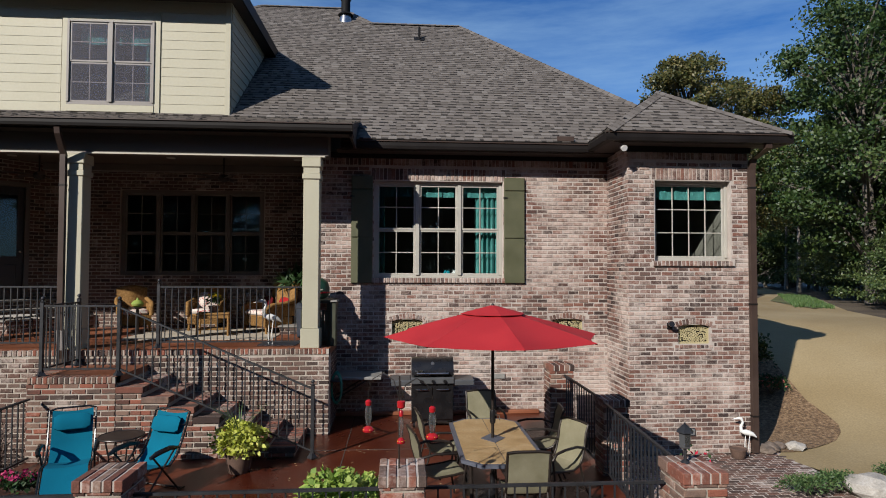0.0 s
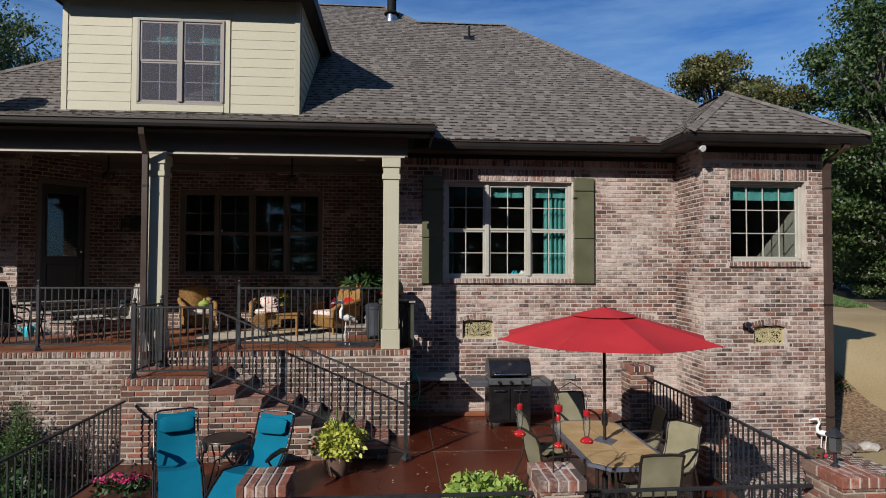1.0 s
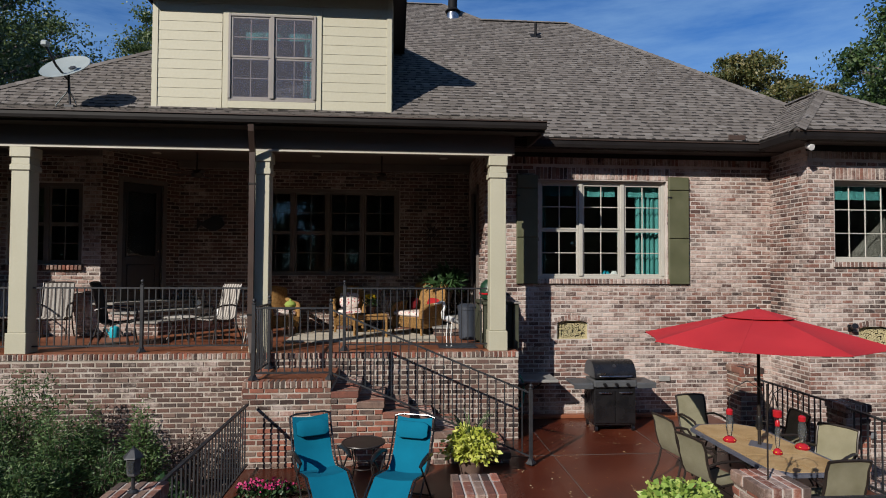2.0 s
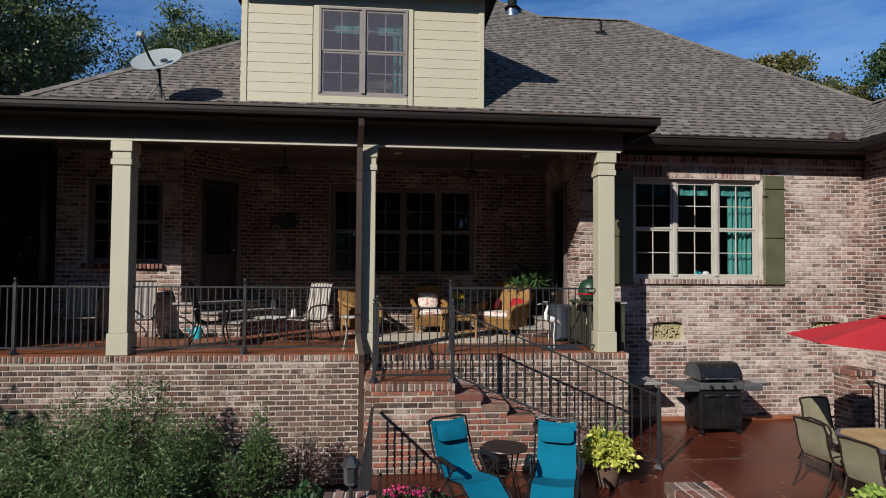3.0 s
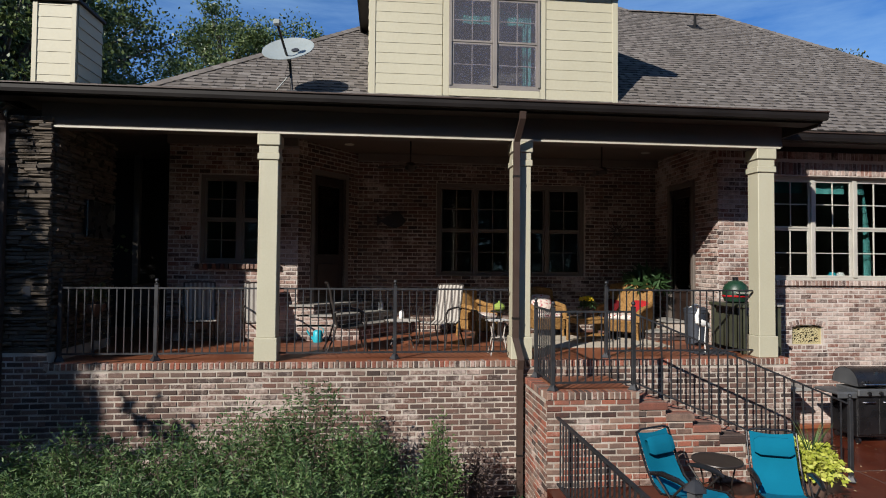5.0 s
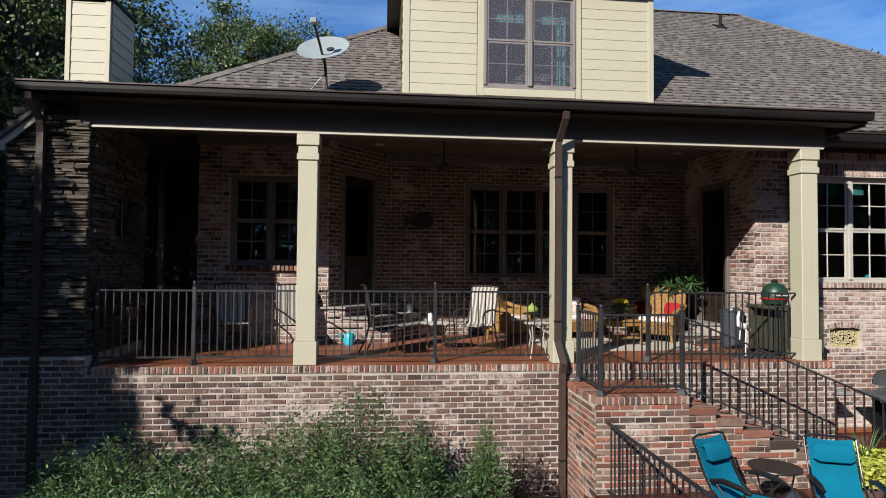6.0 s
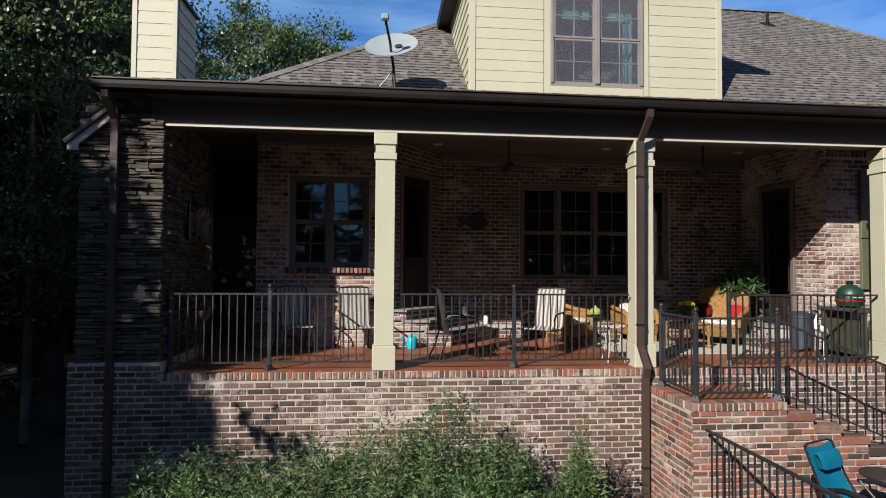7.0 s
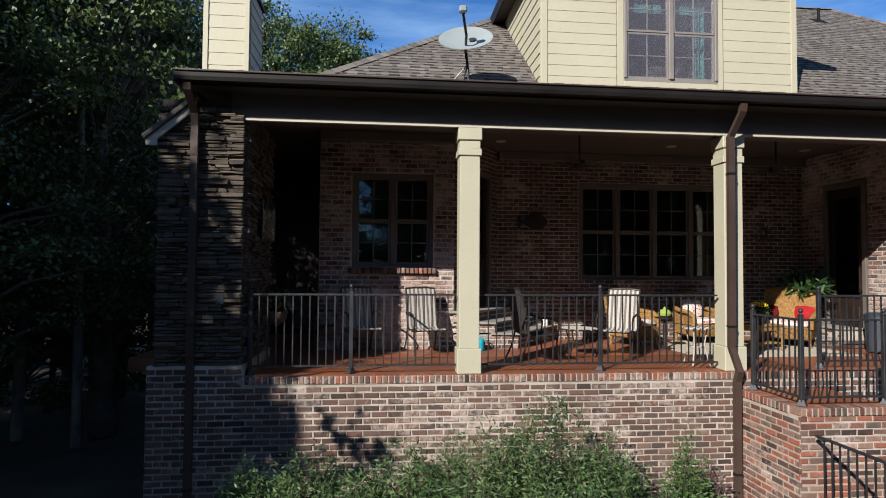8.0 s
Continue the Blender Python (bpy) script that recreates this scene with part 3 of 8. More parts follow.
def window(name, label, x0, x1, z0, z1, y, units, cols, rows, mat, casing=0.05, double=True, depth=0.07, screen=False):
    """A window in a wall that faces -y: casing, mullions, sashes with muntins and one pane a unit and sash."""
    w = structure(name, Geo().box(x0, x1, y + depth, y + depth + 0.06, z0, z0 + 0.05, 0.004), mat, label, "window")
    fr = Geo()
    fr.box(x0, x0 + casing, y + depth - 0.02, y + depth + 0.06, z0 + 0.05, z1, 0.005)
    part("window_frame", fr, mat, w)
    part("window_frame", Geo().box(x1 - casing, x1, y + depth - 0.02, y + depth + 0.06, z0 + 0.05, z1, 0.005), mat, w)
    part("window_frame", Geo().box(x0 + casing, x1 - casing, y + depth - 0.02, y + depth + 0.06, z1 - casing, z1, 0.005), mat, w)
    inner0, inner1 = x0 + casing, x1 - casing
    mul = 0.075
    uw = (inner1 - inner0 - mul * (units - 1)) / units
    for i in range(units):
        a = inner0 + i * (uw + mul)
        b = a + uw
        if i:
            part("mullion", Geo().box(a - mul, a, y + depth - 0.03, y + depth + 0.06, z0 + 0.05, z1 - casing, 0.006), mat, w)
        zb, zt = z0 + 0.05, z1 - casing
        zm = (zb + zt) / 2
        for k, (c, d) in enumerate(((zb, zm), (zm, zt)) if double else ((zb, zt),)):
            yy = y + depth + (0.012 if k == 0 else 0.0)
            s = 0.038
            sash = Geo()
            sash.box(a, a + s, yy, yy + 0.035, c, d, 0.004)
            sash.box(b - s, b, yy, yy + 0.035, c, d, 0.004)
            sash.box(a + s, b - s, yy, yy + 0.035, c, c + s, 0.004)
            sash.box(a + s, b - s, yy, yy + 0.035, d - s, d, 0.004)
            so = part("sash", sash, mat, w)
            mg = Geo()
            for q in range(1, cols):
                xx = a + s + (b - a - 2 * s) * q / cols
                mg.box(xx - 0.009, xx + 0.009, yy + 0.008, yy + 0.026, c + s, d - s, 0.003)
            for q in range(1, rows):
                zz = c + s + (d - c - 2 * s) * q / rows
                mg.box(a + s, b - s, yy + 0.006, yy + 0.024, zz - 0.009, zz + 0.009, 0.003)
            if mg.v:
                part("muntin", mg, mat, so)
            pane = part("pane", Geo().box(a + s - 0.004, b - s + 0.004, yy + 0.015, yy + 0.019, c + s - 0.004, d - s + 0.004), M["glass"], so)
            pane.visible_shadow = False
            if screen:
                mesh_ = part("insect_screen", Geo().box(a + 0.03, b - 0.03, yy - 0.006, yy - 0.004, c + 0.03, d - 0.03), M["screen"], so, "fine grey insect screen")
                mesh_.visible_shadow = False
    return w


def room(name, x0, x1, y0, y1, z0, z1):
    """A closed room behind windows: floor, ceiling and three walls."""
    t = 0.08
    g = Geo()
    g.box(x0 - t, x1 + t, y0, y1 + t, z0 - t, z0)
    g.box(x0 - t, x1 + t, y0, y1 + t, z1, z1 + t)
    g.box(x0 - t, x0, y0, y1, z0, z1)
    g.box(x1, x1 + t, y0, y1, z0, z1)
    g.box(x0, x1, y1, y1 + t, z0, z1)
    structure(name, g, M["plaster"], "plain plastered room seen dimly behind the windows", "room")


def drape(name, x0, x1, z0, z1, y, waves, label, group="curtains", deep=0.028):
    """A hanging cloth with folds."""
    n = waves * 8
    rows = []
    for zz in (z1, (z0 + z1) / 2, z0):
        rows.append([(x0 + (x1 - x0) * i / n, y + deep * (math.sin(2 * math.pi * waves * i / n) + 0.35 * math.sin(i * 1.7)), zz) for i in range(n + 1)])
    ob = part(name, Geo().sheet(rows, 0.004), M["curtain"], None, "", True)
    return tagged(ob, label, "curtain", group)


# ---- ground ----
def ease(a, b, x):
    t = min(1.0, max(0.0, (x - a) / (b - a)))
    return t * t * (3 - 2 * t)


def ground_z(x, y):
    """The yard is level round the house and climbs away past the bay's outer corner."""
    s = (x - 8.5) * 0.75 + (y - 10.5) * 0.66
    return YARD_Z + 1.75 * ease(0, 7.0, s) * ease(7.6, 9.5, x)


def terrain(name, poly, lift, step, mat, label, category):
    """A sheet over a plan polygon that follows the ground."""
    bm = bmesh.new()
    bm.faces.new([bm.verts.new((x, y, 0)) for x, y in poly])
    for axis in (0, 1):
        lo, hi = min(p[axis] for p in poly), max(p[axis] for p in poly)
        q = lo + step
        while q < hi:
            co, no = [0, 0, 0], [0, 0, 0]
            co[axis], no[axis] = q, 1
            bmesh.ops.bisect_plane(bm, geom=bm.verts[:] + bm.edges[:] + bm.faces[:], plane_co=co, plane_no=no)
            q += step
    for v in bm.verts:
        v.co.z = ground_z(v.co.x, v.co.y) + lift
    bmesh.ops.recalc_face_normals(bm, faces=bm.faces[:])
    me = bpy.data.meshes.new(name)
    bm.to_mesh(me)
    bm.free()
    me.materials.append(mat)
    if me.polygons[0].normal.z < 0:
        me.flip_normals()
    me.polygons.foreach_set("use_smooth", [True] * len(me.polygons))
    return tagged(new(name, me), label, category, kind="structure")


axis_x = [-700, -250, -100, -60, -40, -25, 0, 4, 7.4] + [7.6 + i * 0.5 for i in range(12)] + [14 + 1.5 * i for i in range(22)] + [50, 60, 80, 120, 250, 700]
axis_y = [-700, -250, -100, -50, -30, -20, -10, 0, 4] + [6 + i for i in range(40)] + [48, 52, 60, 80, 120, 250, 700]
structure("ground", Geo().sheet([[(x, y, ground_z(x, y) - 0.06) for x in axis_x] for y in axis_y]), M["ground"], "brown woodland ground strewn with leaf litter", "ground", True)
DRIVE_FAR = [(16.6, 12.5), (15.9, 16.4), (17.5, 20.3), (23.0, 29.3), (26.7, 36.5), (31.2, 46.8)]
dr = [(8.0, 8.9), (14, 5), (30, 2), (40, 2), (30, 10)] + DRIVE_FAR + [(27.5, 47), (22.6, 33), (16.5, 25), (10.5, 16), (10.3, 14.5), (10.0, 13.2), (9.7, 12.2), (9.65, 11.4), (9.45, 10.9), (8.7, 10.35), (8.1, 10.15), (7.75, 9.8)]
terrain("driveway", dr, -0.004, 1.2, M["drive"], "sunlit tan concrete driveway curving round the house corner", "driveway")
terrain("ground_grass", [(18.7, 26.6), (17.6, 23.6), (16.9, 21.2), (18.3, 22.2), (21.1, 26.6), (24.2, 32.8), (22.0, 31.0)], 0.02, 1.0, M["grass"], "small patch of rough grass on the driveway edge", "grass")
bed = [(7.4, 9.98), (8.14, 9.95), (8.72, 10.17), (9.33, 10.45), (9.66, 10.75), (9.83, 11.02), (9.90, 11.32), (9.93, 11.7), (9.97, 12.15), (10.15, 12.83), (10.33, 13.5), (10.54, 14.5), (10.69, 16), (10.6, 22), (7.4, 22)]
terrain("garden_bed", bed, 0.014, 0.6, M["mulch"], "curved bed of brown bark mulch beside the house", "mulch bed")

# ---- porch base ----
PORCH_Y = 9.72
porch_floor = structure("floor_porch", Geo().box(-10.55, 0.0, PORCH_Y + 0.02, 13.4, -0.12, 0.0), M["deck"], "stained terracotta coloured concrete porch floor", "porch floor")
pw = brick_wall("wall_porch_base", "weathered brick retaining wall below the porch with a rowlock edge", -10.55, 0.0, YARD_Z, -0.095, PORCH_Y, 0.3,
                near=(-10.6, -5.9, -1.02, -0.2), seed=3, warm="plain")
edge = structure("trim_porch_edge", Geo().box(-10.55, 0.0, PORCH_Y - 0.013, PORCH_Y + 0.15, -0.095, -0.006), M["mortar"], "rowlock brick edge along the porch floor", "brick edge")
rng = random.Random(5)
k = int(10.55 / 0.073)
for i in range(k):
    x = -10.55 + i * 0.073
    g = Geo().box(0.008, 0.065, -0.022, 0.15, 0.004, 0.094, 0.008)
    if "edge_brick" not in BRICK_MESHES:
        BRICK_MESHES["edge_brick"] = g.mesh("brick", M["brick_warm_obj"])
    ob = new("brick", BRICK_MESHES["edge_brick"])
    ob.parent = edge
    ob.matrix_basis = Matrix.Translation((x, PORCH_Y, -0.095 + rng.uniform(-0.002, 0.002)))
side_wall("wall_porch_end", "brick end wall of the raised porch", -0.012, 1, PORCH_Y + 0.31, 11.05, YARD_Z, -0.1, 0.3, near=(9.7, 10.6, -1.4, 0), seed=8, warm="plain")

# ---- facade right of the porch ----
FY = 11.05
fw = (0.66, 3.12, 1.14, 2.98)
v1, v2 = (1.01, 1.59, 0.02, 0.36), (4.08, 4.68, 0.02, 0.36)
extra = soldier_rects(fw[1] - fw[0] + 0.1, 0.23, 2.99, 0.075, fw[0] - 0.05)
extra += soldier_rects(fw[1] - fw[0] + 0.1, 0.10, 1.02, 0.075, fw[0] - 0.05)
extra += soldier_rects(5.5, 0.2, 3.27, 0.075, -0.33)
for v in (v1, v2):
    extra += soldier_rects(v[1] - v[0] + 0.12, 0.075, v[0 + 2] - 0.085, 0.075, v[0] - 0.06)
facade = brick_wall("wall_facade", "sunlit weathered brick house wall with lime-washed patches", -0.34, 5.18, PATIO_Z - 0.5, 3.5, FY, 0.25, [fw, v1, v2],
                    near=(0.9, 4.0, -1.3, 1.0), seed=11, extra=extra,
                    nobrick=[(fw[0] - 0.05, fw[1] + 0.05, 2.98, 3.225), (fw[0] - 0.05, fw[1] + 0.05, 1.01, 1.14), (-0.4, 5.3, 3.26, 3.5),
                             *[(v[0] - 0.06, v[1] + 0.06, v[2] - 0.09, v[2]) for v in (v1, v2)], *[(v[0] - 0.08, v[1] + 0.08, v[3], v[3] + 0.11) for v in (v1, v2)]])
window("window_facade", "triple double-hung window with putty frames and turquoise valance", *fw, FY, 3, 2, 2, M["frame"], 0.06, depth=0.10)
room("wall_room_facade", -0.1, 5.0, 11.3, 15.6, 0.0, 3.5)
for a, b, w_ in ((0.75, 1.38, 3), (1.5, 2.2, 3), (2.32, 3.05, 3)):
    drape("curtain", a, b, 2.70, 2.95, FY + 0.22, w_, "short turquoise valance across the top of a window", "valances", 0.006)
drape("curtain", 2.62, 3.08, 1.15, 2.9, FY + 0.27, 5, "long turquoise curtain hanging in folds behind glass")
drape("curtain", 0.70, 0.86, 1.15, 2.9, FY + 0.27, 2, "long turquoise curtain hanging in folds behind glass")


def arched_vent(name, x0, x1, z0, z1, y, seed):
    """A cast vent under a segmental brick arch."""
    t = thing(name, "gold-coloured cast foundation vent under a brick arch", "vent", "foundation vents", (x0, y, z0))
    w, h = x1 - x0, z1 - z0
    fr = Geo()
    fr.box(0, w, 0.05, 0.09, 0, 0.02)
    fr.box(0, 0.02, 0.05, 0.09, 0.02, h * 0.8)
    fr.box(w - 0.02, w, 0.05, 0.09, 0.02, h * 0.8)
    fr.tube([(w * i / 12, 0.07, h * 0.78 + h * 0.2 * math.sin(math.pi * i / 12)) for i in range(13)], 0.014, 6)
    part("frame", fr, M["vent"], t)
    part("backing", Geo().box(0.0, w, 0.12, 0.13, 0, h), M["black"], t)
    lat = Geo()
    r = random.Random(seed)
    nx, nz = 11, 6
    for i in range(nx):
        for k in range(nz):
            cx, cz = w * (i + 0.5) / nx, h * 0.9 * (k + 0.5) / nz
            if cz > h * 0.8 + h * 0.16 * math.sin(math.pi * cx / w):
                continue
            rad = r.uniform(0.022, 0.032)
            cx, cz = cx + r.uniform(-0.012, 0.012), cz + r.uniform(-0.012, 0.012)
            ph = r.uniform(0, 6)
            lat.tube([(cx + rad * math.cos(ph + a) * (1 - a / 12), 0.075, cz + rad * math.sin(ph + a) * (1 - a / 12)) for a in [q * 0.9 for q in range(9)]], 0.0085, 5)
    part("scrollwork", lat, M["vent"], t)["kind"] = "stuff"
    ar = 11
    for i in range(ar):
        u = (i + 0.5) / ar
        ang = (u - 0.5) * 0.75
        m = Matrix.Translation((w * 0.5 + (w * 0.5 + 0.03) * (u - 0.5) * 2, 0.0, h * 0.86 + h * 0.17 * math.sin(math.pi * u))) @ pose(0, 0, 0, 0, math.degrees(ang), 0)
        b = part("brick", Geo().box(-0.026, 0.026, -0.008, 0.05, 0, 0.10, 0.006), M["brick_obj"], t)
        b.matrix_basis = m
    return t


arched_vent("foundation_vent", *v1, FY, 1)
arched_vent("foundation_vent", *v2, FY, 2)

# ---- bay ----
BY = 10.0
bw = (5.66, 7.06, 1.47, 2.9)
bv = (6.07, 6.65, 0.0, 0.34)
extra = soldier_rects(bw[1] - bw[0] + 0.1, 0.22, 2.91, 0.075, bw[0] - 0.05) + soldier_rects(bw[1] - bw[0] + 0.1, 0.08, 1.38, 0.075, bw[0] - 0.05)
extra += soldier_rects(bv[1] - bv[0] + 0.12, 0.075, bv[2] - 0.085, 0.075, bv[0] - 0.06) + soldier_rects(2.2, 0.2, 3.27, 0.075, 5.18)
bay_wall = brick_wall("wall_bay", "projecting brick bay wall beside the driveway", 5.17, 7.39, YARD_Z, 3.5, BY, 0.25, [bw, bv], near=(5.2, 6.6, -1.9, 0.2), seed=21, extra=extra,
           nobrick=[(bw[0] - 0.05, bw[1] + 0.05, 2.9, 3.135), (bw[0] - 0.05, bw[1] + 0.05, 1.375, 1.47), (5.1, 7.5, 3.26, 3.5),
                    (bv[0] - 0.06, bv[1] + 0.06, bv[2] - 0.09, bv[2]), (bv[0] - 0.08, bv[1] + 0.08, bv[3], bv[3] + 0.11)])
side_wall("wall_bay_side", "brick side of the projecting bay", 5.17, -1, BY, FY, YARD_Z, 3.5, 0.25, near=(10.0, 11.05, -1.4, 1.6), seed=22, inset=0.26)
side_wall("wall_bay_far_side", "brick outer side wall of the house", 7.39, 1, BY, 20, YARD_Z, 3.5, 0.25, seed=23, inset=0.26)
window("window_bay", "wide casement window with putty frame and turquoise blind", *bw, BY, 1, 4, 3, M["frame"], 0.05, double=False, depth=0.13)
room("wall_room_bay", 5.45, 7.1, 10.27, 14.5, 0.0, 3.5)
drape("curtain", 5.72, 7.0, 2.58, 2.85, BY + 0.22, 5, "short turquoise valance across the top of a window", "valances", 0.006)
arched_vent("foundation_vent", *bv, BY, 3)

# ---- porch back and sides ----
KY = 13.4
LWY = 12.12
CORNER, ELBOW = Vector((-7.62, LWY, 0.0)), Vector((-6.62, KY, 0.0))
SKEW = math.degrees(math.atan2(ELBOW.y - CORNER.y, ELBOW.x - CORNER.x))
lw = (-9.32, -7.97, 1.36, 2.93)
bd = (0.40, 1.24, 0.65, 3.02)
kw = (-5.02, -1.9, 1.15, 3.05)
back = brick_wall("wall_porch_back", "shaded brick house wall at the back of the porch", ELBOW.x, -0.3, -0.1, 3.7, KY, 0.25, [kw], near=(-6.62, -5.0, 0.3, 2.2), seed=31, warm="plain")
left_wall = brick_wall("wall_porch_left", "brick porch wall with a paired window, partly in sun", -9.85, CORNER.x, -0.1, 3.7, LWY, 0.25, [lw], near=(-9.0, -7.5, 0.2, 1.5), seed=32)
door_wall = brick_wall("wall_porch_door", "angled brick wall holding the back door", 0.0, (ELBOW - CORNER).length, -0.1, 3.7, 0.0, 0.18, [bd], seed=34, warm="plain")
door_wall.matrix_basis = pose(*CORNER, 0, 0, SKEW)
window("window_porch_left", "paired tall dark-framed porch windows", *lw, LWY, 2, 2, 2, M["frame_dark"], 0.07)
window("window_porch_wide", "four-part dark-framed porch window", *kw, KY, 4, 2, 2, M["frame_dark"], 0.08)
room("wall_room_back", -6.2, -0.4, KY + 0.27, 18.0, 0.3, 3.6)
room("wall_room_left", -9.55, -7.85, LWY + 0.27, 16.0, 0.3, 3.6)
sd = (11.87, 12.68, 0.0, 2.88)
side_wall("wall_porch_side", "brick side wall of the porch with a door", -0.345, -1, 11.05, 13.4, -0.1, 3.7, 0.05, [sd], near=(11.1, 11.86, 0.2, 2.2), seed=33, inset=0.26)
# added black sheet: its colour replaces the darkness beyond the side door
structure("wall_side_backing", Geo().box(-0.25, -0.2, 11.3, 13.4, 0.0, 3.4), M["black"], "black sheet standing in for the unlit hall behind the side door", "wall")


def porch_door(name, label, at, turn, w, h):
    d = structure(name, Geo().box(0, w, 0.05, 0.10, 0, h), M["door"], label, "door")
    d.matrix_basis = pose(*at, 0, 0, turn)
    for a, b, c, e in ((-0.09, 0.0, 0, h + 0.1), (w, w + 0.09, 0, h + 0.1)):
        part("door_frame", Geo().box(a, b, -0.02, 0.1, c, e, 0.006), M["frame_dark"], d)
    part("door_frame", Geo().box(0, w, -0.02, 0.1, h, h + 0.1, 0.006), M["frame_dark"], d)
    p = part("pane", Geo().box(0.13, w - 0.13, 0.043, 0.049, 0.9, h - 0.18), M["glass"], d)
    p.visible_shadow = False
    for q in ((0.10, 0.13, 0.87, h - 0.15), (w - 0.13, w - 0.10, 0.87, h - 0.15), (0.13, w - 0.13, 0.87, 0.9), (0.13, w - 0.13, h - 0.18, h - 0.15)):
        part("panel_moulding", Geo().box(q[0], q[1], 0.03, 0.05, q[2], q[3], 0.004), M["door"], d)
    part("door_panel", Geo().box(0.13, w - 0.13, 0.035, 0.05, 0.15, 0.72, 0.012), M["door"], d)
    part("door_handle", Geo().lathe([(0.012, 0), (0.012, 0.03), (0.028, 0.04), (0.03, 0.06), (0.0, 0.07)], (0, 0, 0), 10), M["steel"], d, "steel door knob", True,
         Matrix.Translation((w - 0.07, 0.05, 1.0)) @ pose(0, 0, 0, 90, 0, 0))
    return d


door_at = pose(*CORNER, 0, 0, SKEW) @ Vector((bd[0], 0.0, bd[2]))
porch_door("door_1", "dark stained half-glass door in the angled porch wall", tuple(door_at), SKEW, bd[1] - bd[0], bd[3] - bd[2])
porch_door("door_2", "dark stained door in the porch side wall", (-0.375, sd[1], 0.0), -90, sd[1] - sd[0], sd[3])
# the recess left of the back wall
# near-black colour on this wall stands in for the recess's deep shade
structure("wall_recess", Geo().box(-12.5, -9.9, 14.6, 14.85, -0.1, 3.7), M["brown"], "far wall of the porch recess, coloured near-black for its shade", "wall")
structure("floor_recess", Geo().box(-12.5, -9.9, 11.4, 14.6, -0.2, -0.004), M["deck"], "stained terracotta coloured concrete porch floor", "porch floor")
structure("wall_recess_return", Geo().box(-9.85, -9.63, LWY + 0.26, 14.6, -0.1, 3.7), M["mortar"], "short return of the brick wall", "wall")

# ---- stone pier and fireplace wall ----
SX0, SX1, SY0, SY1 = -11.55, -10.53, 9.77, 11.5
pier = structure("wall_stone_pier", Geo().box(SX0 + 0.03, SX1 - 0.03, SY0 + 0.03, SY1, 0.13, 3.4), M["stonecore"], "stacked ledgestone pier and fireplace wall at the porch end", "stone pier")
rng = random.Random(41)
for face in (0, 1):
    z = 0.14
    while z < 3.3:
        h = rng.choice((0.025, 0.03, 0.035, 0.045, 0.055, 0.07))
        u, U = 0.0, (SX1 - SX0 if face == 0 else SY1 - SY0)
        while u < U:
            w = rng.uniform(0.09, 0.34)
            if U - u - w < 0.1:
                w = U - u
            pr = rng.uniform(-0.005, 0.06)
            g = Geo()
            if face == 0:
                g.box(SX0 + u + 0.003, SX0 + u + w - 0.004, SY0 - pr, SY0 + 0.05, z + 0.003, z + h - 0.004, 0.008)
            else:
                g.box(SX1 - 0.05, SX1 + pr, SY0 + u + 0.06, SY0 + u + w + 0.056, z + 0.003, z + h - 0.004, 0.008)
            g.v = [(x + rng.uniform(-0.008, 0.008), y + rng.uniform(-0.008, 0.008), zz + rng.uniform(-0.006, 0.006)) for x, y, zz in g.v]
            part("stone", g, M["stone"], pier)
            u += w
        z += h
plinth = brick_wall("wall_plinth", "brick plinth below the stone pier", -11.61, -10.5, YARD_Z, 0.14, 9.715, 1.8, near=(-11.7, -10.4, -1.9, 0.2), seed=43, warm="plain")
side_wall("wall_plinth_side", "brick outer side of the plinth", -11.61, -1, 9.715, 11.9, YARD_Z, 0.14, 0.05, seed=44, inset=1.81, warm="plain")

# ---- porch frame: columns, beam, ceiling ----
def column(x):
    t = thing("porch_column", "cream painted square porch column with moulded capital", "column", "porch columns", (x, 9.91, 0.0))
    part("base", Geo().box(-0.155, 0.155, -0.155, 0.155, 0.0, 0.32, 0.008), M["cream"], t)
    part("shaft", Geo().box(-0.132, 0.132, -0.132, 0.132, 0.32, 2.80, 0.008), M["cream"], t)
    part("collar", Geo().box(-0.152, 0.152, -0.152, 0.152, 2.80, 2.89, 0.008), M["cream"], t)
    part("neck", Geo().box(-0.134, 0.134, -0.134, 0.134, 2.89, 3.0, 0.005), M["cream"], t)
    part("capital", Geo().box(-0.156, 0.156, -0.156, 0.156, 3.0, 3.165, 0.01), M["cream"], t)
    return t


for cx in (-7.70, -4.10, -0.32):
    column(cx)
XL, XR = -11.25, 0.38
structure("beam_porch", Geo().box(-10.7, -0.05, 9.79, 10.12, 3.19, 3.62), M["frieze"], "taupe painted beam over the porch columns", "beam")
structure("trim_beam", Geo().box(-10.7, -0.10, 9.755, 9.81, 3.163, 3.187), M["whitetrim"], "pale trim line under the porch beam", "trim")
structure("ceiling_porch", Geo().box(-11.2, -0.3, 10.12, 14.6, 3.6, 3.7).box(-12.4, -11.2, 12.0, 14.6, 3.6, 3.7), M["ceiling"], "shaded boarded porch ceiling", "ceiling")
crown = Geo()
for yy in (KY - 0.14, KY - 0.05):
    crown.box(ELBOW.x, -0.3, yy, yy + 0.09, 3.44, 3.6, 0.01)
    crown.box(-9.85, CORNER.x, yy - KY + LWY, yy - KY + LWY + 0.09, 3.44, 3.6, 0.01)
structure("trim_crown", crown, M["frame_dark"], "crown moulding under the porch ceiling", "trim")
structure("soffit_porch", Geo().box(XL, XR, 9.512, 9.79, 3.505, 3.525), M["soffit"], "brown soffit under the porch eave", "soffit")
